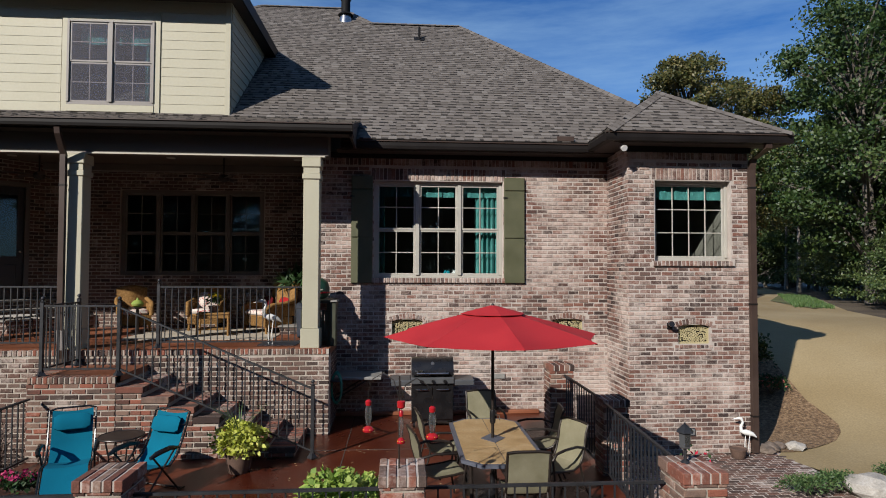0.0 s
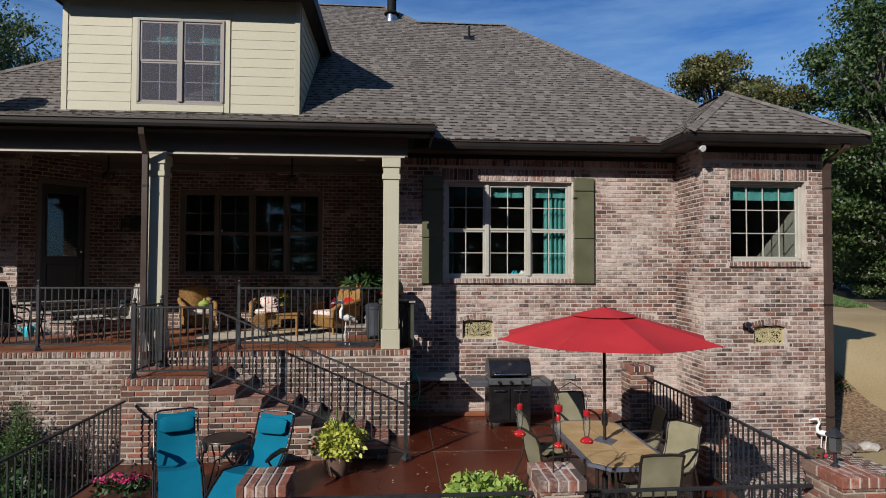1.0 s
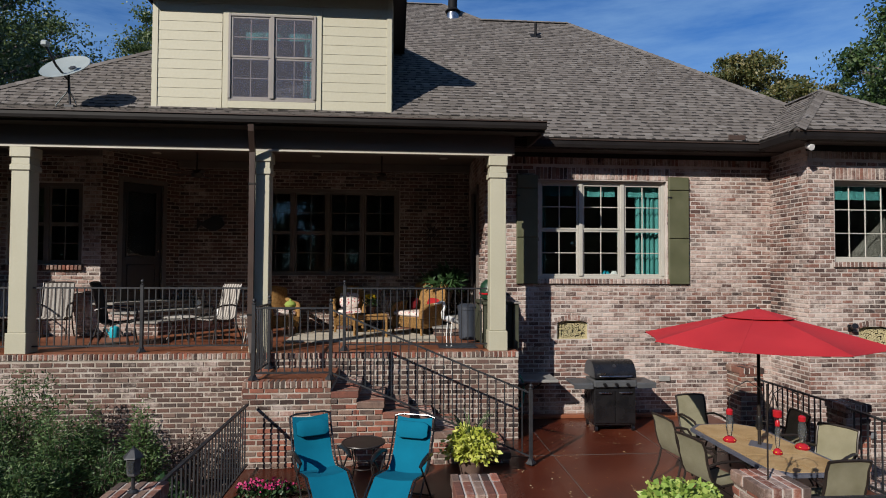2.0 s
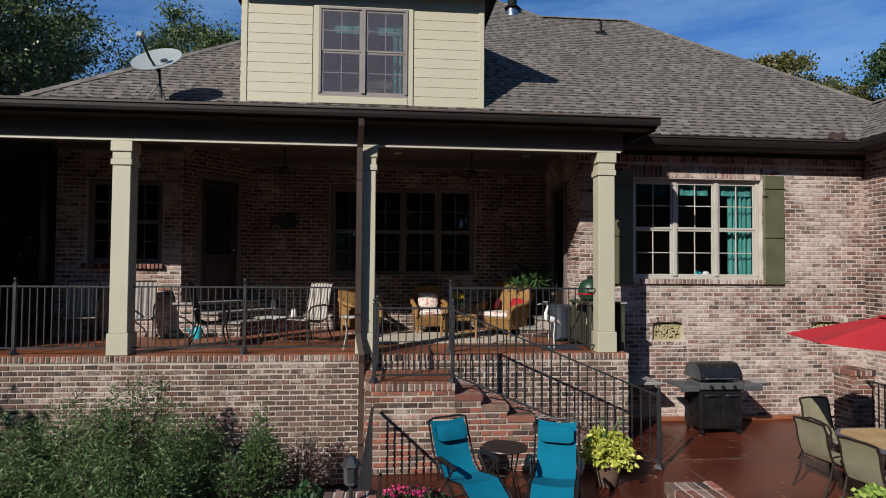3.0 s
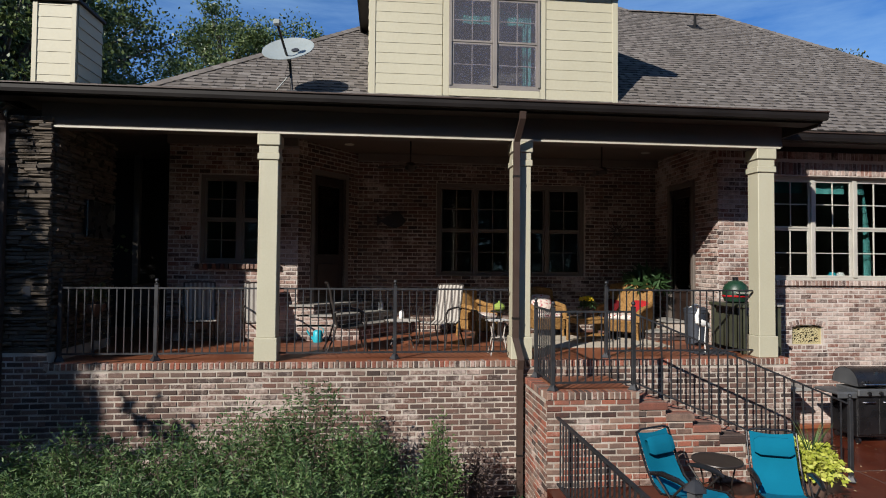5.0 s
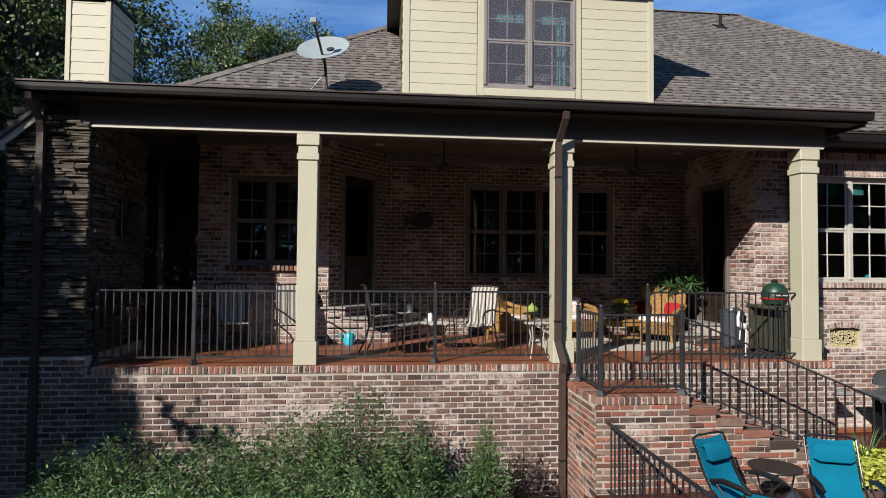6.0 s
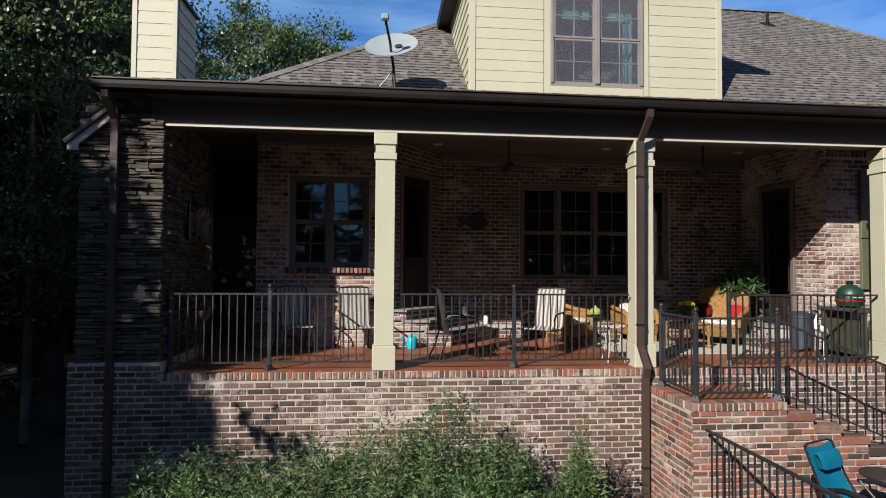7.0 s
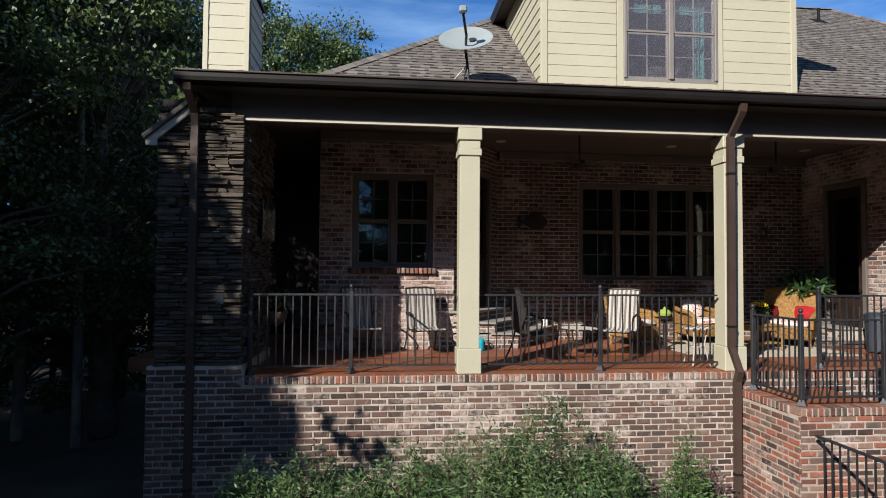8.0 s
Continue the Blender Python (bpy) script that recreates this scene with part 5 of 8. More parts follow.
part("window_sill", Geo().box(dwin[0], dwin[1], DY - 0.03, DY + 0.03, hole[2], dwin[2], 0.006), M["siding"], dorm)
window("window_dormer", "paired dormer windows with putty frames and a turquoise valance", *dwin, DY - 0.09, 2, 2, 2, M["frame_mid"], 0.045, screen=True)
room("wall_room_dormer", DX0 + 0.3, DX1 - 0.3, DY + 0.2, 14.5, 4.2, 6.05)
for a, b in ((-4.9, -4.3), (-4.2, -3.6)):
    drape("curtain", a, b, 5.55, 5.85, DY + 0.2, 3, "short turquoise valance across the top of a window", "valances", 0.006)
drape("curtain", -3.72, -3.55, 4.4, 5.85, DY + 0.22, 2, "long turquoise curtain hanging in folds behind glass")
for sx, name in ((DX0, "wall_dormer_left"), (DX1, "wall_dormer_right")):
    w_ = structure(name, Geo().box(sx - 0.005 if sx == DX0 else sx - 0.10, sx + 0.10 if sx == DX0 else sx + 0.005, DY + 0.15, 15.0, 4.1, DZ1), M["siding"], "cream lap-sided dormer cheek", "dormer wall")
    s = -1 if sx == DX0 else 1
    z = 4.2
    while z < DZ1 - 0.1:
        part("siding_board", lap_board(sx, s, DY + 0.03, 15.0, z, z + 0.18), M["siding"], w_)
        z += 0.182
OV, OF, EZ = 0.24, 0.45, DZ1
structure("soffit_dormer", Geo().box(DX0 - OV, DX1 + OV, DY - OF, 15.5, EZ, EZ + 0.04), M["soffit"], "brown soffit round the dormer", "soffit")
fas = Geo()
fas.box(DX0 - OV - 0.03, DX1 + OV + 0.03, DY - OF - 0.03, DY - OF, EZ - 0.04, EZ + 0.2)
fas.box(DX0 - OV - 0.03, DX0 - OV, DY - OF, 15.5, EZ - 0.04, EZ + 0.2)
fas.box(DX1 + OV, DX1 + OV + 0.03, DY - OF, 15.5, EZ - 0.04, EZ + 0.2)
structure("trim_dormer_fascia", fas, M["brown"], "dark bronze fascia round the dormer eave", "fascia")
cx = (DX0 + DX1) / 2
hw = (DX1 - DX0) / 2 + OV
ez_ = EZ + 0.2
pkz = ez_ + hw * 0.8
g = Geo()
y0, y1 = DY - OF, DY - OF + hw
g.slab([(DX0 - OV, y0, ez_), (DX1 + OV, y0, ez_), (cx, y1, pkz)], 0.06)
g.slab([(DX0 - OV, 19, ez_), (DX0 - OV, y0, ez_), (cx, y1, pkz), (cx, 19, pkz)], 0.06)
g.slab([(DX1 + OV, y0, ez_), (DX1 + OV, 19, ez_), (cx, 19, pkz), (cx, y1, pkz)], 0.06)
structure("roof_dormer", g, M["shingle"], "shingled hip roof of the dormer", "roof")

# ---- chimney ----
CX0, CX1, CY0, CY1 = -11.30, -10.68, 10.58, 11.35
ch = structure("chimney", Geo().box(CX0 + 0.02, CX1 - 0.02, CY0 + 0.02, CY1 - 0.02, 3.4, 5.25), M["siding"], "cream lap-sided chimney box with a dark metal cap", "chimney")
siding_boards(ch, CX0 + 0.07, CX1 - 0.07, 3.6, 5.2, CY0, [])
for a, b in ((CX0, CX0 + 0.07), (CX1 - 0.07, CX1)):
    part("corner_board", Geo().box(a, b, CY0 - 0.012, CY0 + 0.03, 3.5, 5.22, 0.004), M["siding"], ch)
z = 3.6
while z < 5.1:
    part("siding_board", lap_board(CX1, 1, CY0 + 0.03, CY1, z, z + 0.18), M["siding"], ch)
    z += 0.182
part("cap", Geo().box(CX0 - 0.05, CX1 + 0.05, CY0 - 0.05, CY1 + 0.05, 5.22, 5.28, 0.01), M["brown"], ch)
part("flue", Geo().lathe([(0.13, 5.28), (0.13, 5.45), (0.22, 5.46), (0.22, 5.5)], (cx * 0 + (CX0 + CX1) / 2, (CY0 + CY1) / 2, 0), 14), M["brown"], ch, "dark metal flue", True)
# plain walls that close the house
structure("wall_house_left", Geo().box(-9.95, -9.7, 14.85, 26, -1.9, 3.7), M["mortar"], "plain outer house wall", "wall")
structure("wall_house_back", Geo().box(-9.95, 7.4, 26, 26.2, -1.9, 3.8), M["mortar"], "plain outer house wall", "wall")


# ---- railings ----
def post_parts(t, x, y, z, h, w=0.05):
    po = part("post", Geo().box(x - w / 2, x + w / 2, y - w / 2, y + w / 2, z, z + h - 0.09, 0.004), M["iron"], t)
    part("finial", Geo().lathe([(0.03, 0), (0.034, 0.012), (0.014, 0.02), (0.012, 0.03), (0.026, 0.045), (0.028, 0.06), (0.018, 0.078), (0.0, 0.088)], (x, y, z + h - 0.09), 10), M["iron"], po, "", True)
    part("foot", Geo().lathe([(0.075, 0), (0.075, 0.012), (0.045, 0.05), (0.036, 0.075)], (x, y, z), 4), M["iron"], po)


def railing(label, pts, h, posts=(), step=0.105, group="iron railings", low=0.10, rail_r=0.018, post_h=None):
    """An iron railing over base points (x, y, z): top and bottom rail, balusters, posts at the numbered points."""
    t = thing("railing", label, "railing", group)
    for (x0, y0, z0), (x1, y1, z1) in zip(pts, pts[1:]):
        a, b = Vector((x0, y0, z0)), Vector((x1, y1, z1))
        for q, r, nm in ((h, rail_r, "top_rail"), (low, 0.013, "bottom_rail")):
            d = (b - a)
            s = Vector((-d.y, d.x, 0)).normalized() * r
            g = Geo()
            lo, hi = Vector((0, 0, q - 0.012)), Vector((0, 0, q + 0.012))
            p = [a + lo - s, a + lo + s, a + hi + s, a + hi - s, b + lo - s, b + lo + s, b + hi + s, b + hi - s]
            g.add(p, [(0, 1, 2, 3), (7, 6, 5, 4), (0, 4, 5, 1), (1, 5, 6, 2), (2, 6, 7, 3), (3, 7, 4, 0)])
            part(nm, g, M["iron"], t)
        n = max(1, round((Vector((x1, y1)) - Vector((x0, y0))).length / step))
        for i in range(1, n):
            p = a.lerp(b, i / n)
            w = 0.0075
            part("baluster", Geo().box(p.x - w, p.x + w, p.y - w, p.y + w, p.z + low, p.z + h), M["iron"], t)
    for i in posts:
        post_parts(t, *pts[i], post_h or h + 0.14)
    return t


RY = 9.90
railing("grey iron porch railing with slim balusters", [(-10.45, RY, 0), (-9.2, RY, 0), (-7.86, RY, 0)], 1.0, (0, 1))
railing("grey iron porch railing with slim balusters", [(-7.54, RY, 0), (-5.92, RY, 0), (-4.28, RY, 0)], 1.0, (1,))
railing("grey iron porch railing with slim balusters", [(-2.79, RY, 0), (-0.48, RY, 0)], 1.0, (0,))
railing("grey iron railing round the stair landing", [(-3.92, 9.66, LZ), (-3.94, 8.74, LZ), (-2.88, 8.74, LZ)], 1.0, (0, 1, 2))
railing("grey iron stair railing sloping to the patio", [(-2.88, 8.74, LZ), (-0.08, 8.50, PATIO_Z + 0.02)], 0.98, (1,), 0.12)
railing("grey iron guard railing along the patio edge", [(-3.95, 8.50, PATIO_Z), (-3.98, 5.42, PATIO_Z)], 0.9, (), 0.115)
railing("low grey iron railing between brick piers", [(-3.78, 5.15, PATIO_Z), (-1.50, 5.15, PATIO_Z)], 0.8, (), 0.115)
railing("low grey iron railing between brick piers", [(-1.10, 5.15, PATIO_Z), (0.98, 5.15, PATIO_Z)], 0.8, (), 0.115)
railing("low grey iron railing between brick piers", [(1.38, 5.15, PATIO_Z), (3.55, 5.15, PATIO_Z)], 0.8, (), 0.115)
railing("grey iron guard railing along the patio edge", [(3.72, 5.36, PATIO_Z), (3.86, 7.55, PATIO_Z)], 0.96, (), 0.115)
railing("grey iron guard railing along the patio edge", [(3.9, 7.98, PATIO_Z), (3.9, 9.58, PATIO_Z)], 0.96, (), 0.115)


# ---- brick piers ----
def brick_pier(x0, x1, y0, y1, z0, z1, seed, label="square brick pier with a rowlock brick cap"):
    t = thing("brick_pier", label, "brick pier", "brick piers")
    part("core", Geo().box(x0 + 0.01, x1 - 0.01, y0 + 0.01, y1 - 0.01, z0, z1 - 0.09), M["mortar"], t)
    H = z1 - 0.09 - z0
    lay(t, course_rects(x1 - x0, H), (x0, y0 + 0.006, z0), (1, 0, 0), (0, -1, 0), (-9, 9, -9, 9), True, seed)
    lay(t, course_rects(y1 - y0, H, (), 0.1), (x0 + 0.006, y1, z0), (0, -1, 0), (-1, 0, 0), (-9, 9, -9, 9), True, seed + 1)
    lay(t, course_rects(y1 - y0, H, (), 0.1), (x1 - 0.006, y0, z0), (0, 1, 0), (1, 0, 0), (-9, 9, -9, 9), True, seed + 2)
    part("mortar_bed", Geo().box(x0 - 0.005, x1 + 0.005, y0 - 0.005, y1 + 0.005, z1 - 0.09, z1 - 0.005), M["mortar_pale"], t)
    n = 5
    w = (x1 - x0 + 0.04) / n
    L = y1 - y0 + 0.04
    r = random.Random(seed)
    for i in range(n):
        for a, b in ((0, 0.62), (0.62, 1)):
            g = Geo().box(x0 - 0.02 + i * w + 0.008, x0 - 0.02 + (i + 1) * w - 0.008, y0 - 0.02 + L * a + 0.008, y0 - 0.02 + L * b - 0.008, z1 - 0.095, z1 + r.uniform(-0.001, 0.004), 0.006)
            part("brick", g, M["brick_warm_obj"], t)
    return t


brick_pier(-4.22, -3.84, 4.95, 5.40, YARD_Z, -0.42, 101)
brick_pier(-1.49, -1.11, 4.95, 5.40, PATIO_Z, -0.42, 104)
brick_pier(0.99, 1.37, 4.90, 5.36, PATIO_Z, -0.42, 107)
brick_pier(3.57, 3.95, 4.80, 5.28, PATIO_Z, -0.42, 110)
brick_pier(3.86, 4.20, 7.58, 7.94, YARD_Z, -0.42, 113)
brick_pier(3.66, 4.06, 9.60, 10.0, YARD_Z, -0.29, 116)


def lantern(x, y, z):
    t = thing("pier_lantern", "dark metal post lantern standing on a brick pier", "lantern", "pier lanterns", (x, y, z))
    t.scale = (0.82, 0.82, 0.82)
    part("stem", Geo().tube([(0, 0, 0), (0, 0, 0.16)], 0.018, 8), M["iron"], t)
    part("base_plate", Geo().lathe([(0.05, 0), (0.05, 0.01), (0.025, 0.03)], n=10), M["iron"], t)
    part("body", Geo().lathe([(0.05, 0.16), (0.062, 0.175), (0.068, 0.33), (0.06, 0.335)], n=6), M["grey"], t)
    part("pane", Geo().box(-0.028, 0.028, -0.066, -0.058, 0.20, 0.31), M["clear"], t)
    part("roof", Geo().lathe([(0.10, 0.335), (0.095, 0.345), (0.03, 0.41), (0.012, 0.42), (0.012, 0.435), (0.0, 0.44)], n=6), M["iron"], t)


lantern(3.72, 5.08, -0.42)
lantern(-4.02, 5.18, -0.42)


# ---- loungers ----
def lounger(at, turn):
    """A zero-gravity lounger facing -y, its head towards +y."""
    t = thing("lounge_chair", "turquoise reclining patio lounge chair with black frame and headrest", "lounge chair", "patio loungers", at, turn)
    prof = [(0.60, 0.94), (0.535, 0.77), (0.46, 0.59), (0.37, 0.44), (0.26, 0.36), (0.0, 0.40), (-0.16, 0.42), (-0.34, 0.30), (-0.55, 0.13)]
    w = 0.255
    rows = [[(-w + 2 * w * i / 6, y, z - 0.025 * math.sin(math.pi * i / 6)) for i in range(7)] for y, z in prof[:5]]
    part("backrest_sling", Geo().sheet([r[::-1] for r in rows], 0.006), M["teal"], t, "", True)
    rows = [[(-w + 2 * w * i / 6, y, z - 0.02 * math.sin(math.pi * i / 6)) for i in range(7)] for y, z in prof[4:]]
    part("seat_sling", Geo().sheet([r[::-1] for r in rows], 0.006), M["teal"], t, "", True)
    for s in (-1, 1):
        part("side_tube", Geo().tube([(s * 0.29, y, z) for y, z in prof], 0.013, 8), M["black"], t, "", True)
        lace = Geo()
        for i in range(22):
            u = i / 21 * (len(prof) - 1)
            k = min(int(u), len(prof) - 2)
            f = u - k
            y, z = prof[k][0] * (1 - f) + prof[k + 1][0] * f, prof[k][1] * (1 - f) + prof[k + 1][1] * f
            lace.tube([(s * 0.255, y, z), (s * 0.29, y + 0.012, z - 0.012)], 0.004, 4)
        part("lacing", lace, M["black"], t)["kind"] = "stuff"
        arm = part("armrest", Geo().tube([(s * 0.33, 0.36, 0.56), (s * 0.34, 0.2, 0.60), (s * 0.34, 0.0, 0.59), (s * 0.33, -0.1, 0.56)], [0.02, 0.032, 0.032, 0.022], 10), M["black"], t, "", True)
        part("leg", Geo().tube([(s * 0.31, 0.33, 0.57), (s * 0.31, -0.22, 0.015), (s * 0.31, -0.30, 0.015)], 0.012, 8), M["bronze"], t, "", True)
        part("leg", Geo().tube([(s * 0.31, -0.05, 0.56), (s * 0.31, 0.40, 0.015), (s * 0.31, 0.50, 0.015)], 0.012, 8), M["bronze"], t, "", True)
    part("head_bar", Geo().tube([(-0.29, 0.60, 0.94), (-0.2, 0.61, 0.965), (0.2, 0.61, 0.965), (0.29, 0.60, 0.94)], 0.013, 8), M["black"], t, "", True)
    part("floor_bar", Geo().tube([(-0.31, -0.26, 0.015), (0.31, -0.26, 0.015)], 0.012, 8), M["bronze"], t)
    part("floor_bar", Geo().tube([(-0.31, 0.46, 0.015), (0.31, 0.46, 0.015)], 0.012, 8), M["bronze"], t)
    pil = Geo()
    rows = []
    for j in range(13):
        a = 2 * math.pi * j / 12
        row = []
        for i in range(9):
            e = 1 - 0.30 * abs(i / 4 - 1) ** 12
            s = 0.105 * math.copysign(abs(math.sin(a)) ** 0.42, math.sin(a)) * e
            q = 0.034 * math.copysign(abs(math.cos(a)) ** 0.6, math.cos(a)) * e
            row.append((-0.225 + 0.45 * i / 8, 0.492 + 0.36 * s - 0.93 * q, 0.80 + 0.93 * s + 0.36 * q))
        rows.append(row)
    pil.sheet(rows)
    p = part("headrest", pil, M["teal"], t, "padded turquoise headrest bolster", True)
    part("strap", Geo().tube([(0.195, 0.50, 0.80), (0.23, 0.52, 0.80), (0.28, 0.545, 0.80)], 0.008, 5), M["black"], p)
    t.scale = (0.88, 1.0, 0.96)
    return t


lounger((-2.80, 7.33, PATIO_Z), 23)
lounger((-1.93, 7.14, PATIO_Z), -20)


def side_table(name, label, at, r, h, mat, slats=False, group="", legs=None):
    legs = legs or M["bronze"]
    t = thing(name, label, "side table", group, at)
    if slats:
        n = 9
        for i in range(n):
            y = -r + (i + 0.5) * 2 * r / n
            hw_ = math.sqrt(max(0.0, r * r - y * y))
            part("slat", Geo().box(-hw_, hw_, y - r / n + 0.006, y + r / n - 0.006, h - 0.02, h, 0.003), mat, t)
        part("rim", Geo().tube([(r * math.cos(a), r * math.sin(a), h - 0.012) for a in np.linspace(0, 2 * math.pi, 25)[:-1]], 0.012, 6, close=True), legs, t, "", True)
    else:
        part("top", Geo().lathe([(0.0, h - 0.012), (r - 0.01, h - 0.012), (r, h - 0.004), (r - 0.004, h), (0.0, h)], n=28), mat, t, "", True)
        part("rim", Geo().tube([(r * math.cos(a), r * math.sin(a), h - 0.004) for a in np.linspace(0, 2 * math.pi, 29)[:-1]], 0.012, 6, close=True), legs, t, "", True)
    for i in range(4):
        a = math.pi / 4 + i * math.pi / 2
        c, s = math.cos(a), math.sin(a)
        part("leg", Geo().tube([(c * r * 0.75, s * r * 0.75, h - 0.01), (c * r * 0.55, s * r * 0.55, h * 0.55), (c * r * 0.8, s * r * 0.8, 0.1), (c * r * 0.95, s * r * 0.95, 0.0)], 0.010, 6), legs, t, "", True)
    part("ring", Geo().tube([(r * 0.56 * math.cos(a), r * 0.56 * math.sin(a), h * 0.5) for a in np.linspace(0, 2 * math.pi, 19)[:-1]], 0.007, 6, close=True), legs, t, "", True)
    return t


side_table("side_table", "small round black metal mesh side table between the loungers", (-2.36, 7.72, PATIO_Z), 0.26, 0.60, M["bronze"])


# ---- sling chairs ----
def sling_chair(name, label, at, turn, sling, group, w=0.24, stripes=False, tall=0.88):
    """A patio chair with a one-piece sling, facing -y."""
    t = thing(name, label, "chair", group, at, turn)
    prof = [(0.34, tall), (0.30, tall - 0.10), (0.28, tall - 0.24), (0.24, tall - 0.38), (0.20, 0.43), (0.10, 0.385), (-0.10, 0.40), (-0.22, 0.42), (-0.26, 0.405)]

    def strip(x0, x1, mat, nm, rows_):
        part(nm, Geo().sheet([[(x1, y, z), ((x0 + x1) / 2, y, z), (x0, y, z)] for y, z in rows_], 0.006), mat, t, "", True)

    if stripes:
        n = 13
        for i in range(n):
            a, b = -w + 2 * w * i / n, -w + 2 * w * (i + 1) / n
            strip(a, b, M["stripe_dark"] if i % 2 else M["stripe_light"], "sling_stripe", prof)
    else:
        strip(-w, w, sling, "backrest", prof[:5])
        strip(-w, w, sling, "seat", prof[4:])
    for s in (-1, 1):
        x = s * (w + 0.015)
        part("side_rail", Geo().tube([(x, y, z) for y, z in prof], 0.014, 8), M["bronze"], t, "", True)
        part("arm", Geo().tube([(x, 0.26, 0.62), (x + s * 0.03, 0.12, 0.66), (x + s * 0.04, -0.08, 0.655), (x + s * 0.035, -0.20, 0.63), (x + s * 0.03, -0.25, 0.56)], 0.016, 8), M["bronze"], t, "", True)
        part("front_leg", Geo().tube([(x + s * 0.03, -0.25, 0.57), (x + s * 0.02, -0.21, 0.3), (x + s * 0.02, -0.26, 0.02)], 0.013, 8), M["bronze"], t, "", True)
        part("rear_leg", Geo().tube([(x, 0.20, 0.45), (x, 0.26, 0.22), (x + s * 0.01, 0.36, 0.02)], 0.013, 8), M["bronze"], t, "", True)
    part("top_bar", Geo().tube([(-w - 0.015, 0.34, tall), (-w * 0.5, 0.345, tall + 0.012), (w * 0.5, 0.345, tall + 0.012), (w + 0.015, 0.34, tall)], 0.014, 8), M["bronze"], t, "", True)
    part("cross_bar", Geo().tube([(-w, 0.05, 0.36), (w, 0.05, 0.36)], 0.011, 6), M["bronze"], t)
    return t


chair = sling_chair("patio_chair", "khaki mesh sling patio chair with dark bronze frame", (2.46, 6.14, PATIO_Z), 180, M["sling"], "chairs round the patio table", 0.205, False, 0.88)
for x, y, turn in ((1.72, 7.62, 98), (1.62, 6.78, 102), (2.99, 6.84, -62), (2.97, 7.72, -96), (2.40, 8.45, 4)):
    copy_thing(chair, pose(x, y, PATIO_Z, 0, 0, turn))


# ---- patio table and umbrella ----
def patio_table(at):
    t = thing("patio_table", "octagonal tan tile patio table with blue-grey border", "table", "", at)
    hw_, hl, c, h = 0.46, 0.95, 0.20, 0.70

    def octo(a, b, k, z0, z1):
        p = [(-a + k, -b), (a - k, -b), (a, -b + k), (a, b - k), (a - k, b), (-a + k, b), (-a, b - k), (-a, -b + k)]
        return Geo().slab([(x, y, z1) for x, y in p], z1 - z0)

    part("border", octo(hw_, hl, c, h - 0.035, h), M["slate"], t, "blue-grey slate border")
    xs = (-hw_ + 0.05, -0.005, 0.005, hw_ - 0.05)
    ys = (-hl + 0.05, -0.33, -0.32, 0.32, 0.33, hl - 0.05)
    for a, b in ((xs[0], xs[1]), (xs[2], xs[3])):
        for d, e in ((ys[0], ys[1]), (ys[2], ys[3]), (ys[4], ys[5])):
            poly = [(a, d), (b, d), (b, e), (a, e)]
            k = c * 0.85
            if d == ys[0]:
                poly = [(a + k, d), (b, d), (b, e), (a, e), (a, d + k)] if a < 0 - 0.01 else [(a, d), (b - k, d), (b, d + k), (b, e), (a, e)]
            if e == ys[5]:
                poly = [(a, d), (b, d), (b, e), (a + k, e), (a, e - k)] if a < 0 - 0.01 else [(a, d), (b, d), (b, e - k), (b - k, e), (a, e)]
            part("tile", Geo().slab([(x, y, h + 0.006) for x, y in poly], 0.006), M["tabletile"], t)
    r = 0.15
    part("medallion", Geo().slab([(-r, 0, h + 0.011), (0, -r * 1.25, h + 0.011), (r, 0, h + 0.011), (0, r * 1.25, h + 0.011)], 0.005), M["slate"], t, "blue mosaic centre piece")
    for sx in (-1, 1):
        for sy in (-1, 1):
            part("leg", Geo().tube([(sx * 0.36, sy * 0.75, h - 0.03), (sx * 0.34, sy * 0.70, 0.3), (sx * 0.38, sy * 0.78, 0.0)], 0.022, 8), M["bronze"], t, "", True)
    return t


TX, TY = 2.27, 6.93
patio_table((TX, TY, PATIO_Z))


